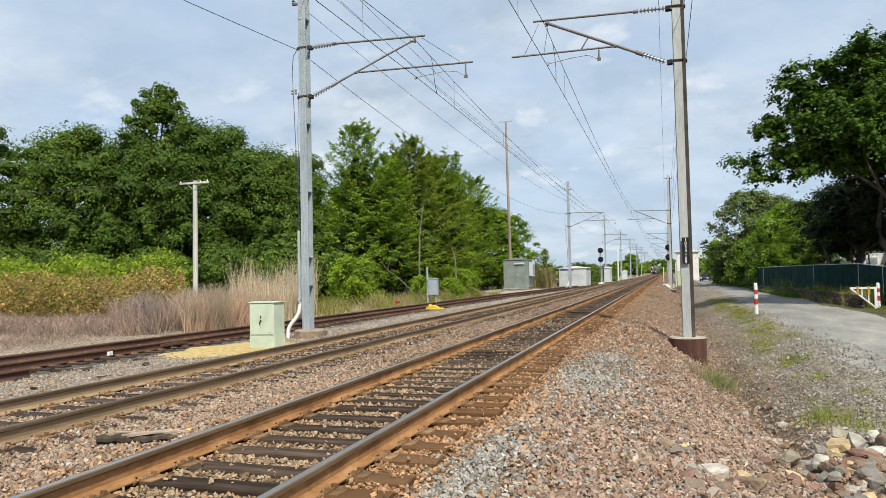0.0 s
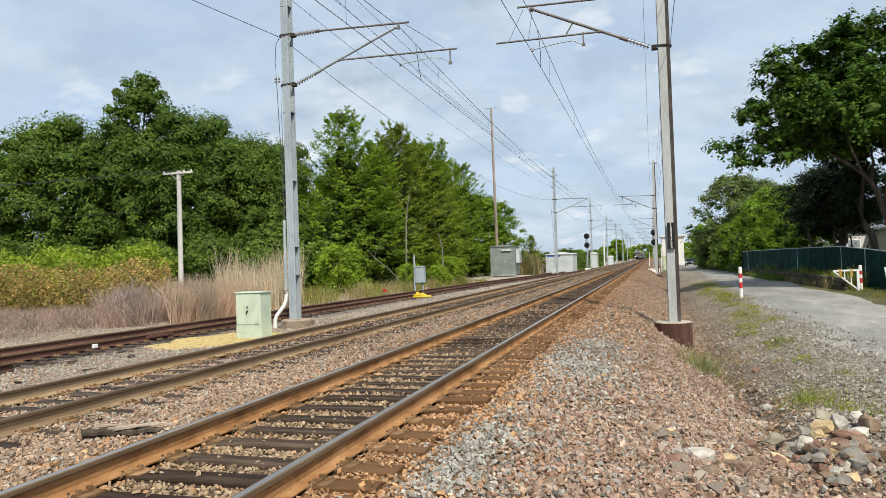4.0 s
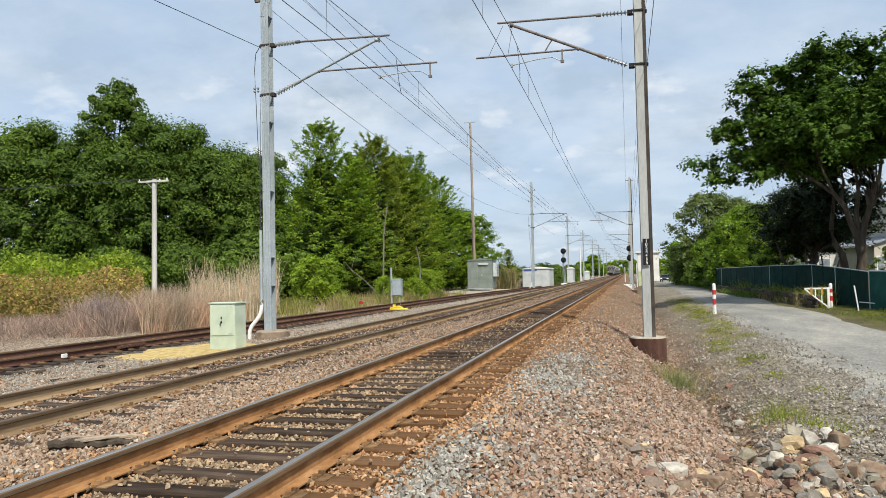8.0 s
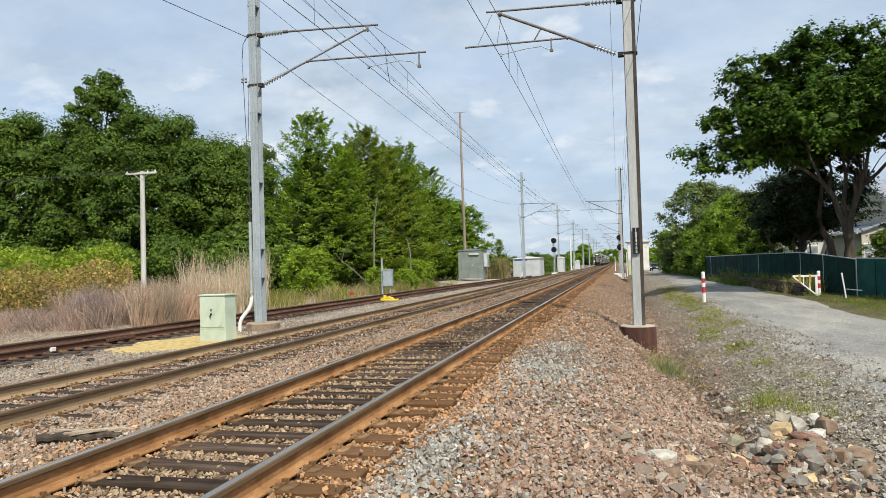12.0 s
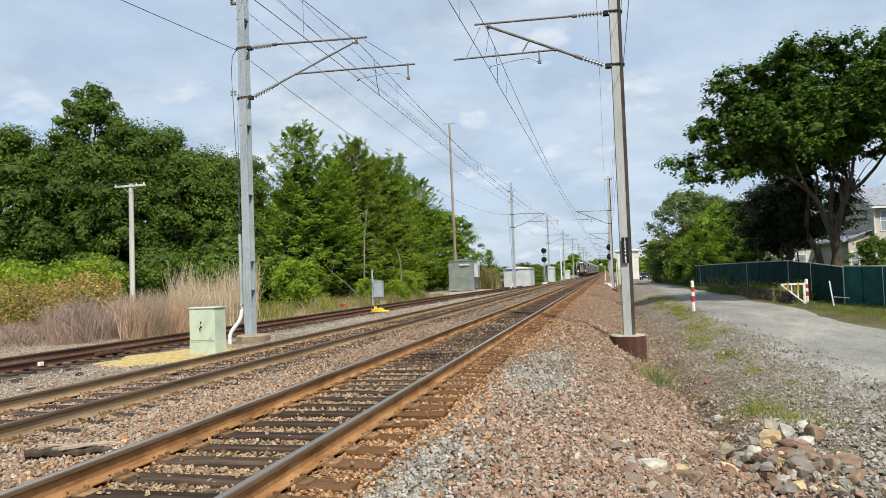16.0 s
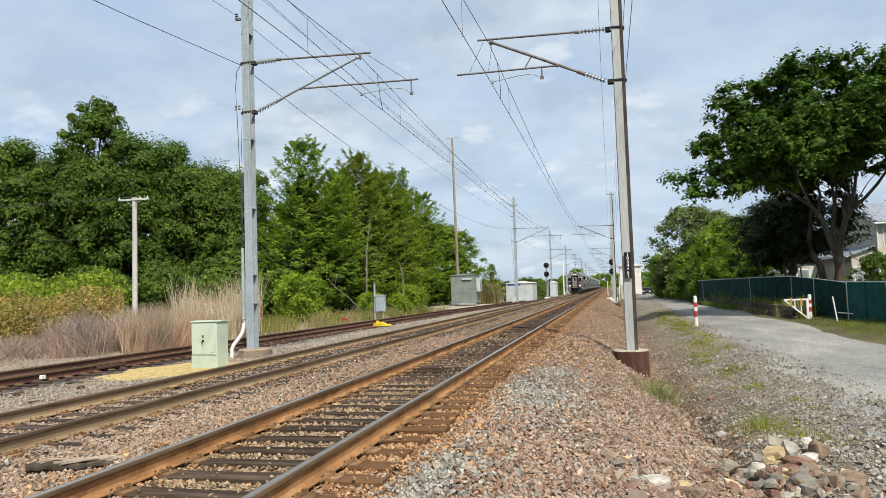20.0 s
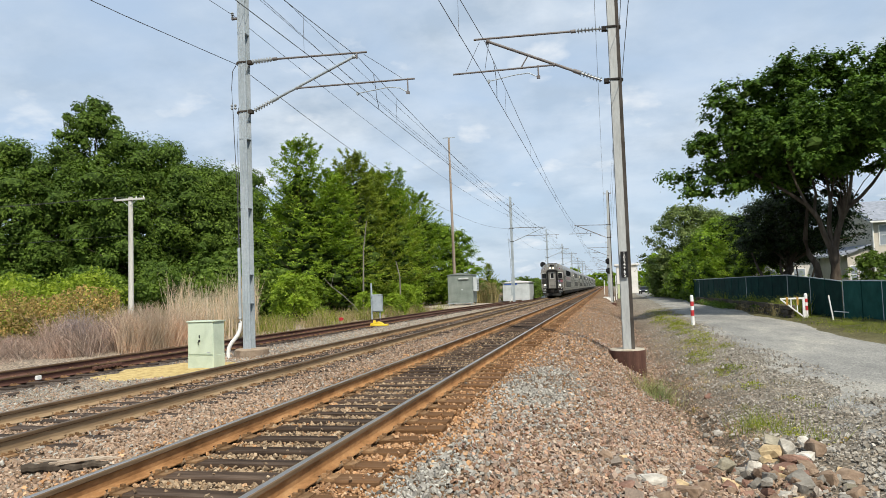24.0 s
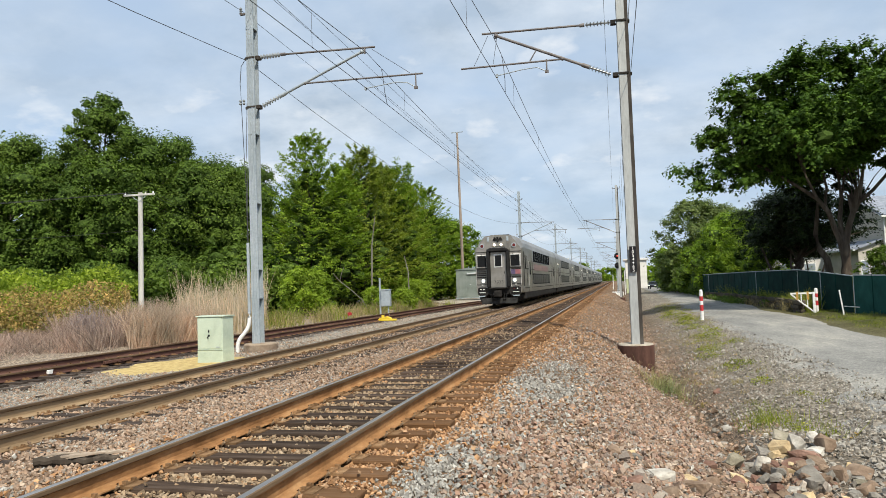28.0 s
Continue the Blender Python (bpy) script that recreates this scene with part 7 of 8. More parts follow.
# ---- rocks ----
def rock(seed, x, y, s_, mat, flat=.6, dz=0.0):
    """A broken block: a skewed slab with some corners knocked off."""
    r = random.Random(seed)
    sh = Shape()
    size = (1.0, r.uniform(.6, .95), flat * r.uniform(.75, 1.1))
    for k in range(30):
        p = Vector([r.uniform(-.9, .9) for _ in range(3)])
        p[k % 3] = r.choice((-1, 1)) * r.uniform(.82, 1.0)
        sh.bm.verts.new([a_ * b_ * s_ for a_, b_ in zip(p, size)])
    bmesh.ops.convex_hull(sh.bm, input=sh.bm.verts)
    bmesh.ops.delete(sh.bm, geom=[v for v in sh.bm.verts if not v.link_faces], context='VERTS')
    bmesh.ops.subdivide_edges(sh.bm, edges=[e_ for e_ in sh.bm.edges if e_.calc_length() > s_ * .35], cuts=2, use_grid_fill=True)
    for v in sh.bm.verts:
        v.co *= 1 + r.gauss(0, .022)
    return thing("rock", {0: "angular grey rock", 1: "pale whitish rock", 2: "tan sandy rock", 3: "dark brown rock", 4: "reddish brown rock", 5: "olive grey slab of rock"}[mat] + " in a heap by the ditch", "rock",
                 pose(x, y, gh(x, y) + s_ * flat * .45 + dz, r.uniform(-22, 22), r.uniform(-22, 22), r.uniform(0, 360)), "rocks of the heap", data=sh.data("rock", ROCKS[mat]))


rr = random.Random(9)
for k in range(70):
    a, d = rr.uniform(0, math.tau), rr.uniform(0, 1) ** .62
    x, y = 4.9 + .85 * d * math.cos(a) + .12 * math.sin(a), 8.85 + 1.25 * d * math.sin(a)
    rock(500 + k, x, y, rr.uniform(.05, .10), rr.choice((0, 0, 3, 3, 3, 3, 4, 2)), rr.uniform(.45, .75), .10 * (1 - d * d) * rr.random())
for k in range(40):
    x = rr.uniform(3.0, 5.9)
    rock(600 + k, x, rr.uniform(7.4, 8.3) + .1 * abs(x - 4), rr.uniform(.035, .085), rr.choice((3, 3, 3, 4, 0, 0, 2)), rr.uniform(.5, .8))
for k, (x, y, s_, mat, flat_, dz) in enumerate((
        (4.35, 8.89, .15, 5, .9, .06), (3.47, 7.27, .16, 1, .45, .02), (4.34, 10.12, .075, 1, .6, .0), (4.20, 9.16, .085, 0, .7, .0), (5.2, 10.4, .21, 5, .35, .10), (4.84, 9.75, .17, 0, .5, .05),
        (5.22, 9.9, .15, 1, .8, .14), (5.55, 10.3, .17, 1, .4, .12), (5.58, 10.0, .18, 3, .7, .10), (5.03, 9.82, .19, 2, .6, .10), (5.24, 9.48, .26, 4, .35, .08), (5.37, 9.52, .13, 1, .75, .12),
        (5.29, 9.20, .16, 3, .5, .08), (4.65, 8.84, .13, 1, 1.0, .08), (4.34, 8.44, .15, 2, .5, .0), (4.46, 8.47, .10, 1, .6, .02), (4.72, 8.37, .13, 0, .6, .06), (4.78, 7.97, .12, 1, .4, .0),
        (5.00, 8.24, .22, 0, .5, .03), (5.36, 8.58, .14, 3, .8, .04), (5.63, 8.82, .19, 3, .6, .0), (5.55, 8.49, .14, 5, .4, .0), (3.21, 6.72, .11, 4, .7, .0), (3.50, 6.79, .12, 3, .7, .0),
        (3.81, 7.46, .19, 3, .6, .0), (4.43, 8.07, .11, 4, .6, .0), (4.59, 8.33, .12, 0, .7, .02), (4.99, 8.94, .16, 4, .5, .06))):
    rock(700 + k, x, y, s_ * .76, mat, flat_, dz)

for k in range(46):
    y = rr.uniform(9.5, 24.0)
    rock(800 + k, 4.52 - .05 * math.sin(2.1 * y) + rr.gauss(0, .14), y, rr.uniform(.03, .085), rr.choice((0, 0, 0, 3, 3, 1, 5)), rr.uniform(.5, .8))
for k, (x, y, s_, mat) in enumerate(((5.15, 16.7, .12, 4), (4.75, 12.2, .09, 1), (4.62, 11.6, .07, 1), (5.3, 20.1, .08, 3), (6.9, 24.4, .07, 1))):
    rock(860 + k, x, y, s_, mat, .5)

# ---- buildings and cars beyond ----
def sash(parent, x, z, w, h, y, m=None):
    f = part("window", Shape().box((x - w / 2 - .08, y - .05, z - .08), (x + w / 2 + .08, y - .002, z + h + .08)).data("window", WHITE, .01), parent, "white framed window")
    for k in (0, 1):
        part("pane", Shape().box((x - w / 2, y - .056, z + k * (h / 2 + .02)), (x + w / 2, y - .052, z + k * (h / 2 + .02) + h / 2 - .02)).data("pane", CURTAIN_GLASS), f)


house = thing("house", "beige sided two-storey house with blue-grey shingle roof and white trim", "house", pose(24.75, 66.0, -.4, 0, 0, 8))
part("wall", Shape().box((0, 0, 0), (14, 7.4, 6.3)).prism([(0, 6.3), (7.4, 6.3), (3.7, 8.0)], 0, 0, 14).data("wall", HOUSE_WALL), house)
for k in range(21):
    part("siding_board", Shape().box((-.03, -.02, .15 + k * .29), (-.004, 7.42, .436 + k * .29)).data("siding_board", HOUSE_WALL), house)
    part("siding_board", Shape().box((.0, -.03, .15 + k * .29), (14, -.004, .436 + k * .29)).data("siding_board", HOUSE_WALL), house)
for k in range(5):
    inset = .15 + k * .29 / .46
    part("siding_board", Shape().box((-.03, inset, 6.32 + k * .29), (-.004, 7.4 - inset, 6.60 + k * .29)).data("siding_board", HOUSE_WALL), house)
s = Shape()
s.prism([(-.5, 6.10), (3.7, 8.03), (3.7, 8.2), (-.6, 6.24)], 0, -.35, 14.4)
s.prism([(7.9, 6.10), (3.7, 8.03), (3.7, 8.2), (8.0, 6.24)], 0, -.35, 14.4)
part("roof", s.data("roof", SHINGLE, .02), house)
part("rake_board", Shape().prism([(-.56, 5.98), (3.7, 7.93), (3.7, 8.03), (-.56, 6.10)], 0, -.37, -.33).data("rake_board", WHITE), house, "white rake board")
part("gutter", Shape().box((-.4, -.66, 6.02), (14.4, -.52, 6.16)).data("gutter", WHITE), house)
part("downpipe", Shape().tube((.05, -.08, .2), (.05, -.08, 6.0), .06).data("downpipe", WHITE), house)
for x in (.9, 1.75, 2.6, 5.2, 6.6):
    sash(house, x, 4.2, .62, 1.6, -.03); sash(house, x, 1.2, .7, 1.4, -.03)
# lean-to against the gable end
part("wall", Shape().box((-1.9, .4, 0), (-.035, 6.6, 3.5)).prism([(-1.9, 3.5), (-.035, 3.5), (-.035, 4.15)], 1, .4, 6.6).data("wall", HOUSE_WALL), house)
for k in range(11):
    part("siding_board", Shape().box((-1.92, .37, .15 + k * .29), (-.04, .396, .436 + k * .29)).data("siding_board", HOUSE_WALL), house)
part("porch_roof", Shape().prism([(-2.25, 3.40), (-.04, 4.17), (-.04, 4.30), (-2.3, 3.52)], 1, .1, 6.9).data("porch_roof", SHINGLE, .015), house)
part("porch_gutter", Shape().box((-2.42, .1, 3.36), (-2.3, 6.9, 3.48)).data("porch_gutter", WHITE), house)
for x in (-1.45, -.65):
    sash(house, x, 1.1, .5, 1.4, .36)
low = thing("white_house", "low pale house behind the trees", "house", pose(17.0, 72.0, -.4, 0, 0, -6))
part("wall", Shape().box((-2.0, 0, 0), (6.0, 7, 3.4)).data("wall", BUILDING_WHITE), low)
part("roof", Shape().prism([(-.4, 3.4), (7.4, 3.4), (3.5, 5.2)], 0, -2.4, 6.4).data("roof", SHINGLE, .03), low)
for x in (-1.0, 1.2, 3.4, 5.0):
    sash(low, x, 1.2, .9, 1.3, 0)

block = thing("flat_roofed_building", "cream flat-roofed building beside the line", "building", pose(5.3, 170.0, -.9))
part("wall", Shape().box((0, 0, 0), (4.7, 8.0, 6.4)).data("wall", BUILDING_WHITE), block)
part("roof", Shape().box((-.45, -.4, 6.4), (5.15, 8.4, 6.75)).data("roof", BUILDING_WHITE, .03), block)
part("door", Shape().box((2.2, -.04, 0), (3.2, -.003, 2.1)).data("door", GREY_BOX), block)
hut = thing("line_hut", "small yellow-green cabinet by the line", "cabinet", pose(4.6, 112.0, -.9))
part("body", Shape().box((0, 0, 0), (.9, .9, 2.2)).data("body", paint("lime_paint", (0.40, 0.46, 0.27), (0.50, 0.56, 0.34), (0.55, 0.6, 0.40), 2, 30), .03), hut)
part("roof", Shape().box((-.06, -.06, 2.2), (.96, .96, 2.28)).data("roof", WHITE, .01), hut)
for k, (x, y, h) in enumerate(((4.3, 104.0, 3.4), (5.3, 118.0, 4.6), (2.6, 128.0, 3.0))):
    p = thing("line_post", "slim white post beside the line", "post", pose(x, y, -.9), "white posts")
    part("pipe", Shape().tube((0, 0, 0), (0, 0, h), .06, n=8).data("pipe", WHITE, 0, True), p)
p = thing("line_post", "tall plain white post between the tracks and far sheds", "post", pose(-6.3, 150.0, -.5), "white posts")
part("pipe", Shape().tube((0, 0, 0), (0, 0, 6.6), .15, n=10).data("pipe", WHITE, 0, True), p)
plinth = thing("pole_foundation", "white concrete block at the foot of the poles", "foundation", pose(3.1, 99.0, -.9))
part("block", Shape().box((-.6, -.5, 0), (.9, .5, .55)).data("block", WHITE, .04), plinth)


def car(x, y, turn, colour, label):
    t = thing("parked_car", label, "car", pose(x, y, gh(x, y) + .04, 0, 0, turn), "parked cars")
    s_ = Shape().prism([(-2.2, .35), (2.2, .35), (2.25, .75), (1.2, .95), (.5, 1.42), (-1.1, 1.45), (-1.9, 1.0), (-2.25, .85)], 0, -.86, .86)
    part("body", s_.data("body", colour, .08, True), t)
    part("windscreen", Shape().prism([(1.22, .96), (.56, 1.38), (.54, 1.36), (1.18, .95)], 0, -.7, .7).data("windscreen", WINDOW), t)
    for sx in (-1, 1):
        part("side_glass", Shape().box((sx * .862 - .004, -1.2, 1.0), (sx * .862 + .004, .7, 1.34)).data("side_glass", WINDOW), t)
        part("headlight", Shape().box((sx * .6 - .18, 2.215, .62), (sx * .6 + .18, 2.265, .76)).data("headlight", WHITE, .01), t)
        for yy in (-1.35, 1.4):
            w = part("wheel", Shape().tube((sx * .72, yy, .33), (sx * .90, yy, .33), .33, n=18).data("wheel", RUBBER, .03), t)
            part("rim", Shape().tube((sx * .895, yy, .33), (sx * .91, yy, .33), .2, n=14).data("rim", GALV), w)
    return t


DARK_CAR = paint("dark_car_paint", (0.012, 0.013, 0.016), (0.018, 0.02, 0.024), (0.03, 0.032, 0.036), 1, 20, 0.25, 0.0, 0.0)
car(10.3, 148.0, 170, DARK_CAR, "black car parked at the far end of the road")
bank = Shape()
n_ = 14
ring = [bank.bm.verts.new((-24 - 1.6 * k, 190 + 2 * math.sin(k * .7), -.4)) for k in range(n_)]
ring2 = [bank.bm.verts.new((-24 - 1.6 * k, 194 + 2 * math.sin(k * .7), 4.4 * math.sin(math.pi * (k + .3) / n_) ** .5 + .3 * math.sin(k * 1.9))) for k in range(n_)]
ring3 = [bank.bm.verts.new((-24 - 1.6 * k, 214, .2)) for k in range(n_)]
for a, b in ((ring, ring2), (ring2, ring3)):
    for k in range(n_ - 1):
        bank.bm.faces.new((a[k], a[k + 1], b[k + 1], b[k]))
thing("earth_bank", "tan earth bank beyond the sheds", "bank", kind="structure", data=bank.data("earth_bank", paint("tan_earth", (0.14, 0.11, 0.065), (0.24, 0.185, 0.115), (0.30, 0.24, 0.155), .5, 3, .95, 0, .6), 0, True))

# ---- train: double-deck coaches that run on the second track ----
CAR_LENGTH, CAR_GAP = 25.5, .4
SECTION = [(1.40, .78), (1.50, .82), (1.52, 1.05), (1.52, 3.66), (1.44, 3.96), (1.22, 4.25), (.90, 4.43), (.45, 4.50)]
NOSE = [(1.30, .78), (1.40, .82), (1.45, 1.05), (1.45, 3.58), (1.26, 3.83), (1.05, 4.12), (.84, 4.42), (.36, 4.47)]


def hull(name, rings, mat, smooth=False):
    """A shell through full cross-sections at given y."""
    s_ = Shape()
    rows_ = [[s_.bm.verts.new((x, y, z)) for x, z in ring_] for y, ring_ in rings]
    n = len(rows_[0])
    for a, b in zip(rows_, rows_[1:]):
        for k in range(n):
            s_.bm.faces.new((a[k], a[(k + 1) % n], b[(k + 1) % n], b[k]))
    s_.bm.faces.new(rows_[0]); s_.bm.faces.new(rows_[-1][::-1])
    return s_.data(name, mat, 0, smooth)


def full(wide=1.0, high=1.0, top=9.0):
    half = [(x * wide, min(.62 + (z - .62) * high, top)) for x, z in SECTION]
    return half + [(-x, z) for x, z in reversed(half)]


PANE = Shape().box((-.006, -.58, -.30), (.006, .58, .30)).data("pane", HAZY_GLASS, .0)
PANE_TALL = Shape().box((-.006, -.22, -.42), (.006, .22, .42)).data("pane", TRAIN_GLASS, .0)
BAND = Shape().box((-.004, -6.4, -.38), (.004, 6.4, .38)).data("window_band", RUBBER, .0)
BAND_LIGHT = Shape().box((-.004, -6.4, -.40), (.004, 6.4, .40)).data("window_band", GALV, .0)
PANE_HIGH = Shape().box((-.006, -.60, -.38), (.006, .60, .38)).data("pane", TRAIN_GLASS, .0)
DOOR = Shape().box((-.012, -.62, -1.05), (.012, .62, 1.05)).data("door", STEEL, .01)
SEAM = Shape().box((-.008, -CAR_LENGTH / 2 + .3, -.018), (.008, CAR_LENGTH / 2 - .3, .018)).data("belt_line", STEEL_DARK)
RIB = Shape().box((-.01, -.02, -.95), (.01, .02, .95)).data("panel_seam", STEEL_DARK)
WHEEL = Shape().tube((-.07, 0, 0), (.07, 0, 0), .42, n=20).tube((.07, 0, 0), (.1, 0, 0), .45, n=20).data("wheel", STEEL_DARK)
FRAME = Shape().box((-1.1, -1.75, .34), (1.1, 1.75, .56)).box((-1.22, -.5, .22), (1.22, .5, .5)).box((1.12, -1.6, .40), (1.28, 1.6, .66)).box((-1.28, -1.6, .40), (-1.12, 1.6, .66)).data("bogie_frame", STEEL_DARK, .03)
LIT = [paint("logo_blue", (0.075, 0.065, 0.11), (0.11, 0.09, 0.165), (0.16, 0.14, 0.22), 5, 30, .5), paint("logo_red", (0.22, 0.085, 0.095), (0.31, 0.13, 0.14), (0.36, 0.21, 0.21), 5, 30, .5)]


def coach(lead):
    """One coach; y runs back from its front, the rail heads lie at z = 0."""
    L = CAR_LENGTH
    t = thing("cab_coach" if lead else "rail_coach", "silver double-deck cab coach with black end door frame and lit headlights" if lead else "silver double-deck railway coach with two rows of dark windows",
              "train coach", group="coaches of the train")
    if lead:
        nose = NOSE + [(-x, z) for x, z in reversed(NOSE)]
        rings = [(0.0, nose), (.10, [(x * 1.025, z) for x, z in nose]), (.9, full()), (L, full())]
    else:
        rings = [(0.0, full(.97, .995)), (.12, full()), (L - .12, full()), (L, full(.97, .995))]
    part("body", hull("body", rings, STEEL), t)
    part("underframe", Shape().box((-1.2, .9, .28), (1.2, L - .6, .63)).box((-1.0, 9.0, .18), (1.0, 13.0, .30)).data("underframe", STEEL_DARK, .02), t)
    part("skirt", Shape().box((-1.49, 1.2, .40), (1.49, L - .4, .80)).data("skirt", STEEL_DARK, .02), t, "black underbody")
    part("roof_ridge", Shape().box((-.5, 2.4 if lead else .8, 4.47), (.5, L - .8, 4.54)).data("roof_ridge", STEEL, .02), t)
    for x in (-1.526, 1.526):
        side = 1 if x > 0 else -1
        for z in (1.66, 3.24):
            for c in (12.0 if lead else 12.75,):
                pale = lead and z > 3
                b = part("window_band", BAND_LIGHT if pale else BAND, t, "pale window band" if pale else "dark window band", pose(x + side * .001, c, z))
                for k in range(9):
                    part("pane", PANE_HIGH if pale else PANE, b, "", pose(side * .008, -5.6 + 1.4 * k, 0))
        for y in (3.3, L - 3.3):
            part("door", DOOR, t, "", pose(x, y + (.5 if lead and y < 9 else 0), 1.85))
            part("pane", PANE_TALL, t, "", pose(x + side * .016, y + (.5 if lead and y < 9 else 0), 2.35))
        part("belt_line", SEAM, t, "", pose(x, L / 2 + .6, 2.32))
        part("belt_line", SEAM, t, "", pose(x, L / 2 + .6, 1.08))
        for y in (2.2, 5.2, L - 5.2, L - 2.0):
            part("panel_seam", RIB, t, "", pose(x, y, 2.2))
        if lead:
            part("side_logo", Shape().box((-.004, -5.2, -.24), (.004, 5.2, .20)).data("side_logo", PINK_STRIPE), t, "faded red and pink stripe", pose(x + side * .006, 11.6, 2.50))
        if not lead:
            part("marker", Shape().box((-.02, -.07, -.05), (.02, .07, .05)).data("marker", LAMP_LOW), t, "small lit marker lamp", pose(x, 1.9, 3.15))
    for y in (3.6, L - 3.6):
        b = part("bogie", FRAME, t, "", pose(0, y, 0))
        for yy in (-1.25, 1.25):
            for x in (-.7525, .7525):
                part("wheel", WHEEL, b, "", pose(x, yy, .42, 0, 0, 0 if x > 0 else 180))
    if not lead:
        part("gangway", Shape().box((-.6, -.35, 1.0), (.6, .0, 3.3)).data("gangway", RUBBER, .05), t)
        return t
    # cab front
    f = -.02
    fr_ = Shape()
    fr_.box((-.72, f - .36, 1.16), (-.52, f + .02, 3.46)).box((.52, f - .36, 1.16), (.72, f + .02, 3.46)).prism([(-.72, 3.40), (.72, 3.40), (.66, 3.56), (.48, 3.66), (-.48, 3.66), (-.66, 3.56)], 1, f - .36, f + .02)
    part("door_frame", fr_.data("door_frame", RUBBER, .06), t, "black rubber gangway frame")
    d = part("end_door", Shape().box((-.51, f - .12, 1.16), (.51, f, 3.40)).data("end_door", STEEL, .02), t)
    part("window_frame", Shape().box((-.27, f - .145, 2.42), (.27, f - .121, 3.26)).data("window_frame", STEEL_PALE, .02), d)
    part("pane", Shape().box((-.20, f - .155, 2.50), (.20, f - .146, 3.18)).data("pane", TRAIN_GLASS, .0), d)
    for i, ch in enumerate("7023"):
        part("figure", letters(ch, .26, BLACK), d, m=pose(-.235 + .157 * i, f - .125, 1.50, 90, 0, 0))
    for sx in (-1, 1):
        w = part("window_frame", Shape().box((sx * 1.06 - .34, f - .04, 2.42), (sx * 1.06 + .34, f + .3, 3.26)).data("window_frame", STEEL_PALE, .05), t, "pale steel framed cab window")
        part("pane", Shape().box((sx * 1.06 - .25, f - .05, 2.52), (sx * 1.06 + .25, f - .041, 3.16)).data("pane", TRAIN_GLASS), w)
        part("wiper", Shape().tube((sx * 1.0 - .1, f - .06, 3.32), (sx * 1.0 + .12, f - .06, 2.92), .012, n=5).data("wiper", RUBBER), w)
        for k in range(5):
            if k in (0, 4) or sx < 0:
                part("step_rib", Shape().box((sx * 1.07 - .33, f - .05, 1.80 + k * .12), (sx * 1.07 + .32, f + .3, 1.86 + k * .12)).data("step_rib", RUBBER if k % 2 else STEEL_DARK, .01), t)
        part("ditch_light", Shape().tube((sx * 1.0, f - .06, 1.60), (sx * 1.0, f + .1, 1.60), .085, n=16).data("ditch_light", LAMP_LOW, .0, True), t, "lit round ditch light")
        part("light_rim", Shape().tube((sx * 1.0, f - .045, 1.60), (sx * 1.0, f + .2, 1.60), .15, n=16).data("light_rim", GALV, .0, True), t)
        part("marker_ring", Shape().tube((sx * 1.02, f - .04, 3.80), (sx * 1.02, f + .4, 3.80), .15, n=14).data("marker_ring", GALV, .0, True), t)
        part("marker_lamp", Shape().tube((sx * 1.02, f - .05, 3.80), (sx * 1.02, f + .1, 3.80), .10, n=14).data("marker_lamp", RED_GLASS, .0, True), t)
        part("headlight", Shape().tube((sx * .21, f - .05, 3.86), (sx * .21, f + .2, 3.86), .075, n=16).data("headlight", LAMP, .0, True), t, "lit round headlight")
        box_ = part("lamp_box", Shape().box((sx * 1.06 - .21, f - .15, .92), (sx * 1.06 + .21, f + .2, 1.20)).data("lamp_box", RUBBER, .02), t, "black lamp box over the step")
        for k in (-1, 1):
            part("lens", Shape().tube((sx * 1.06 + .10 * k, f - .17, 1.07), (sx * 1.06 + .10 * k, f - .14, 1.07), .042, n=12).data("lens", RED_GLASS if sx > 0 and k < 0 else WHITE, 0, True), box_)
        part("step_edge", Shape().box((sx * 1.06 - .20, f - .18, .84), (sx * 1.06 + .20, f - .10, .89)).data("step_edge", STEEL_PALE, .01), t)
        part("hose_box", Shape().box((sx * 1.0 - .26, f + .0, .50), (sx * 1.0 + .24, f + .6, .98)).data("hose_box", STEEL_DARK, .03), t)
        part("step", Shape().box((sx * 1.08 - .22, f - .22, .60), (sx * 1.08 + .2, f + .1, .67)).data("step", GALV, .01), t)
    for sx in (-1, 1):
        part("grab_rail", Shape().path([(sx * 1.40, f + .02, 1.28), (sx * 1.42, f - .09, 1.32), (sx * 1.42, f - .09, 3.22), (sx * 1.40, f + .02, 3.26)], .018, 6).data("grab_rail", STEEL_PALE, 0, True), t, "bright steel grab rail")
        part("grab_rail", Shape().path([(sx * .76, f + .02, 1.20), (sx * .78, f - .10, 1.24), (sx * .78, f - .10, 2.30), (sx * .76, f + .02, 2.34)], .016, 6).data("grab_rail", STEEL_PALE, 0, True), t, "bright steel grab rail")
        part("side_rail", Shape().path([(sx * 1.50, 2.92, 1.2), (sx * 1.57, 2.92, 1.25), (sx * 1.57, 2.92, 2.75), (sx * 1.50, 2.92, 2.8)], .018, 6).data("side_rail", STEEL_PALE, 0, True), t)
        part("window_gasket", Shape().box((sx * 1.06 - .28, f - .046, 2.49), (sx * 1.06 + .28, f - .0405, 3.19)).data("window_gasket", RUBBER, .0), t)
        part("jumper_cable", Shape().path([(sx * .62, f - .02, 1.06), (sx * .66, f - .20, .86), (sx * .78, f - .24, .66), (sx * .92, f - .18, .60)], .035, 7).data("jumper_cable", RUBBER, 0, True), t)
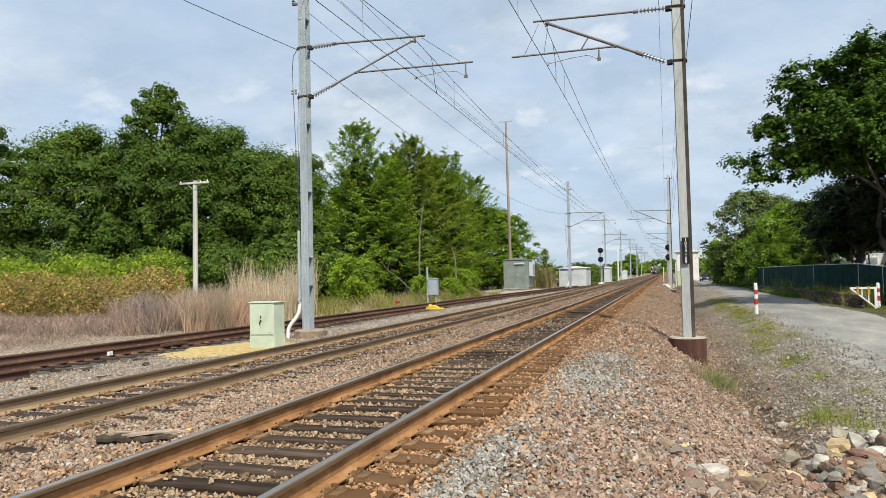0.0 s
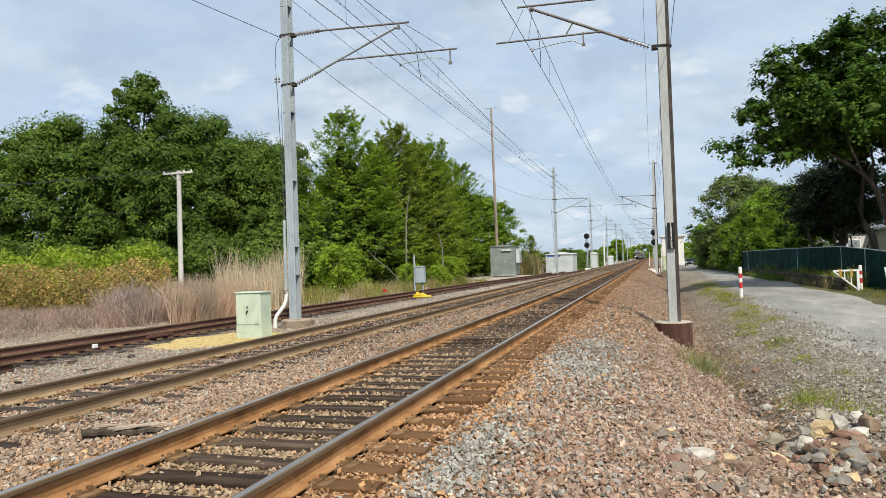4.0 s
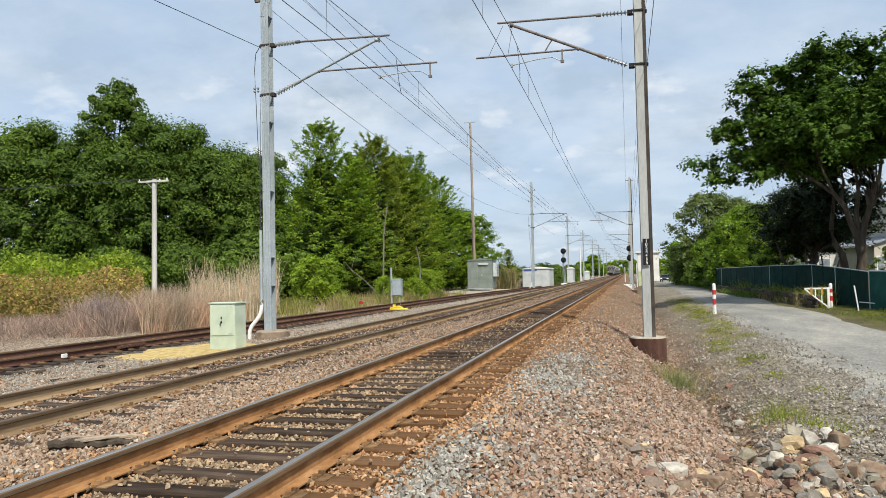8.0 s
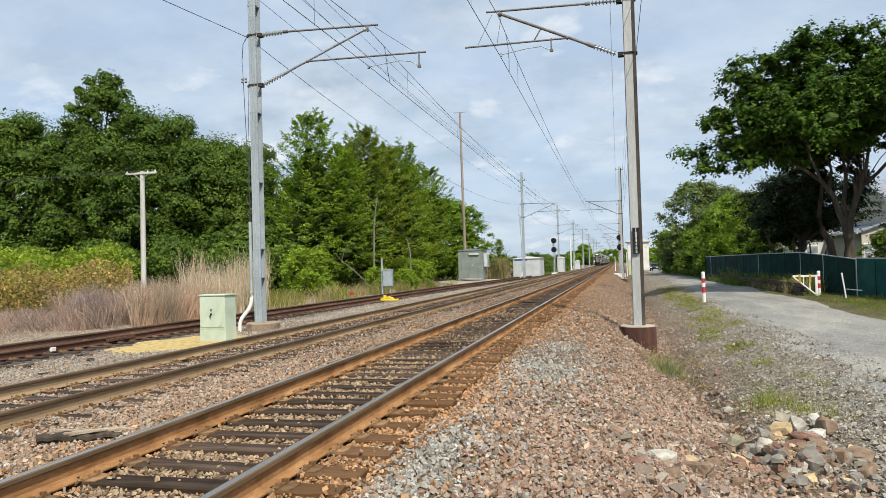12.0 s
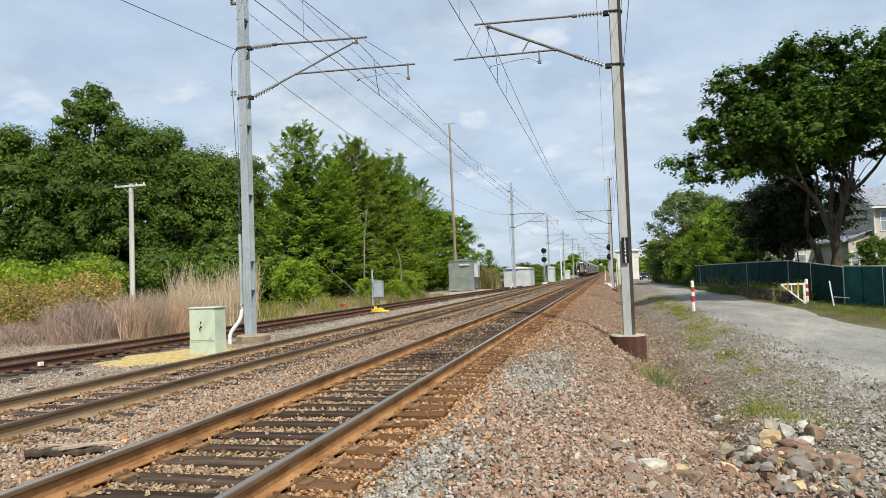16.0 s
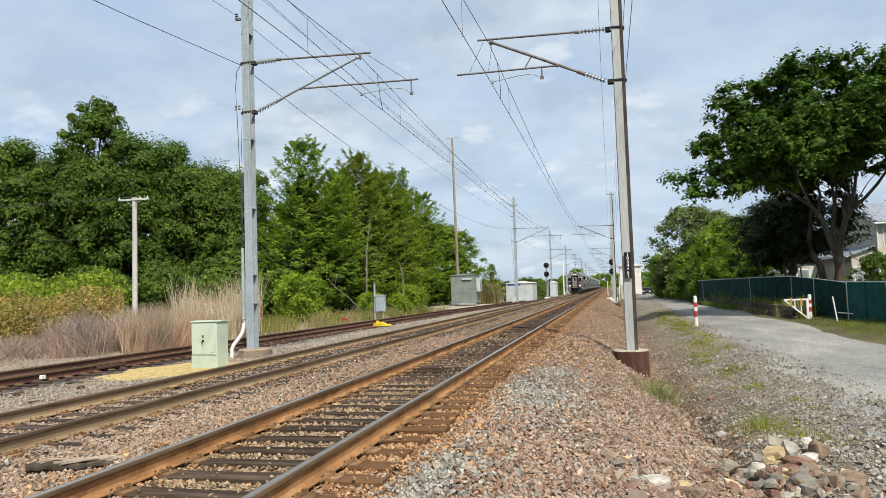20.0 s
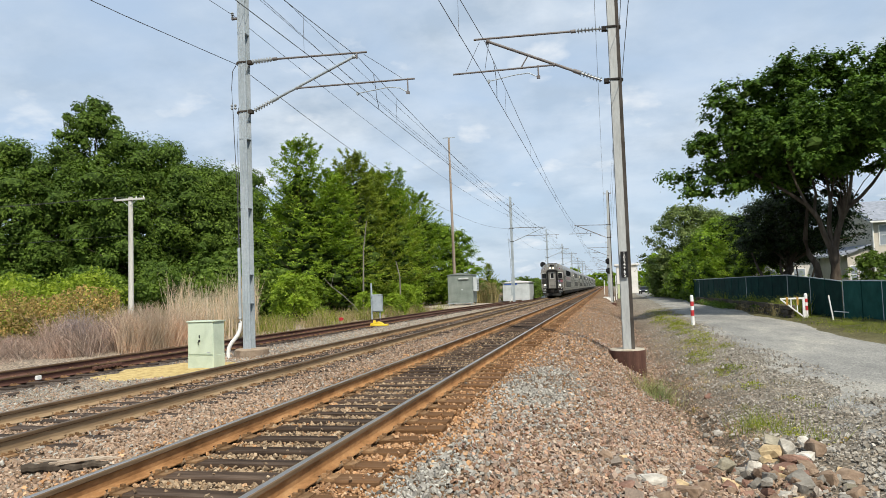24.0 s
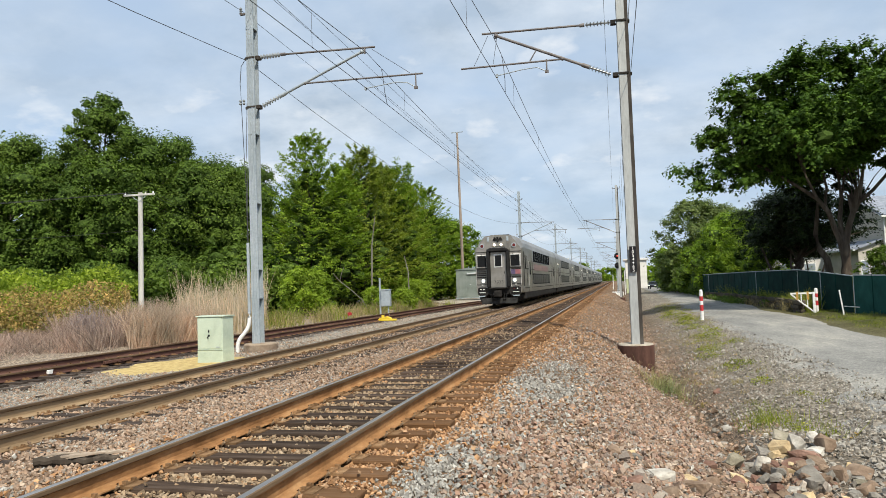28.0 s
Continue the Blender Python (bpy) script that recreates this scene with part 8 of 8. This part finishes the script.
        part("sill", Shape().box((sx * 1.06 - .36, f - .06, 2.36), (sx * 1.06 + .36, f + .1, 2.41)).data("sill", STEEL_DARK, .01), t)
    part("door_handle", Shape().box((.34, f - .16, 2.02), (.40, f - .12, 2.16)).data("door_handle", STEEL_DARK, .01), d)
    part("door_sill", Shape().box((-.62, f - .42, 1.08), (.62, f - .02, 1.16)).data("door_sill", STEEL_DARK, .02), t, "dark chafing plate")
    part("roof_step", Shape().box((-.62, .9, 4.46), (.62, 2.2, 4.55)).data("roof_step", STEEL_DARK, .03), t, "dark roof vent box")
    part("front_logo", Shape().box((.76, f - .075, 1.98), (1.06, f - .051, 2.26)).data("front_logo", LIT[0]), t, "blue logo panel")
    part("front_logo", Shape().box((1.06, f - .076, 1.98), (1.38, f - .051, 2.26)).data("front_logo", LIT[1]), t, "red logo panel")
    part("lamp_panel", Shape().prism([(-.44, 3.74), (.44, 3.74), (.38, 4.00), (-.38, 4.00)], 1, f - .01, f + .3).data("lamp_panel", STEEL, .02), t)
    part("number_board", Shape().box((-.30, f - .05, 4.12), (.30, f + .3, 4.24)).data("number_board", STEEL_DARK, .02), t, "dark number board under the roof")
    part("horn", Shape().ball((-.18, f - .03, 4.27), .07).ball((0, f - .03, 4.29), .07).ball((.18, f - .03, 4.27), .07).ball((0, f - .03, 4.08), .06).data("horn", STEEL_DARK), t, "dark horn cluster")
    for sx in (-1, 1):
        part("vent_slot", Shape().box((sx * .62 - .07, f - .012, 4.08), (sx * .62 + .07, f + .2, 4.36)).data("vent_slot", GALV, .01), t)
        # raised strip whose dark colour stands for the shade in a recess
        part("corner_post", Shape().box((sx * 1.5 - .02, .55, 1.2), (sx * 1.5 + .028, .75, 3.4)).data("corner_post", STEEL_DARK, .01), t, "dark strip for a shaded recess behind the cab")
    # ribs and grime seams on the end wall
    for sx in (-1, 1):
        part("end_seam", Shape().box((sx * .72 - .012, f - .014, 1.20), (sx * .72 + .012, f + .02, 3.60)).data("end_seam", STEEL_DARK), t)
        part("end_seam", Shape().box((sx * 1.06 - .38, f - .014, 3.40), (sx * 1.06 + .38, f + .02, 3.43)).data("end_seam", STEEL_DARK), t)
        part("end_seam", Shape().box((sx * 1.06 - .38, f - .014, 1.36), (sx * 1.06 + .38, f + .02, 1.39)).data("end_seam", STEEL_DARK), t)
        part("latch", Shape().box((sx * 1.06 - .05, f - .06, 1.30), (sx * 1.06 + .05, f - .01, 1.37)).data("latch", STEEL_PALE, .01), t)
    part("side_window", Shape().box((1.50, 1.15, 2.3), (1.528, 1.55, 3.2)).data("side_window", TRAIN_GLASS), t)
    part("buffer_beam", Shape().box((-1.35, f - .12, .70), (1.35, f + .3, 1.16)).data("buffer_beam", STEEL_DARK, .03), t)
    part("coupler", Shape().box((-.16, f - .75, .62), (.16, f + .2, .92)).box((-.24, f - .80, .58), (.24, f - .52, .98)).data("coupler", STEEL_DARK, .04), t)
    for x in (-.5, -.36, .36, .5):
        part("air_hose", Shape().path([(x, f - .1, .80), (x, f - .35, .70), (x * .9, f - .4, .45), (x * .7, f - .3, .35)], .03, 6).data("air_hose", RUBBER), t)
    part("pilot", Shape().prism([(-1.2, .50), (1.2, .50), (1.1, .14), (-1.1, .14)], 1, f - .20, f + .05).data("pilot", paint("pilot_grey", (0.02, 0.02, 0.02), (0.04, 0.04, 0.038), (0.07, 0.07, 0.067), 3, 30, .6), .04), t, "dark grey plough plate")
    return t


lead_coach = coach(True)
second = coach(False)
train = [lead_coach, second] + [copy_thing(second, pose(0, 0, 0)) for _ in range(8)]


def motions():
    """The train comes along the second track."""
    at = ((0, 421.0), (4, 368.0), (8, 314.0), (12, 259.5), (16, 204.5), (20, 150.0), (24, 97.2), (26, 70.8), (28, 44.8))
    for i, c in enumerate(train):
        walk(c, [(t, pose(-4.03, y + i * (CAR_LENGTH + CAR_GAP), -.12)) for t, y in at])

    # the signal turns to red behind the hood once the train is near
    walk(vane, [(t, pose(0, y, 5.10)) for t, y in ((0, -.40), (24.1, -.40), (24.4, -.53), (28, -.53))])


motions()
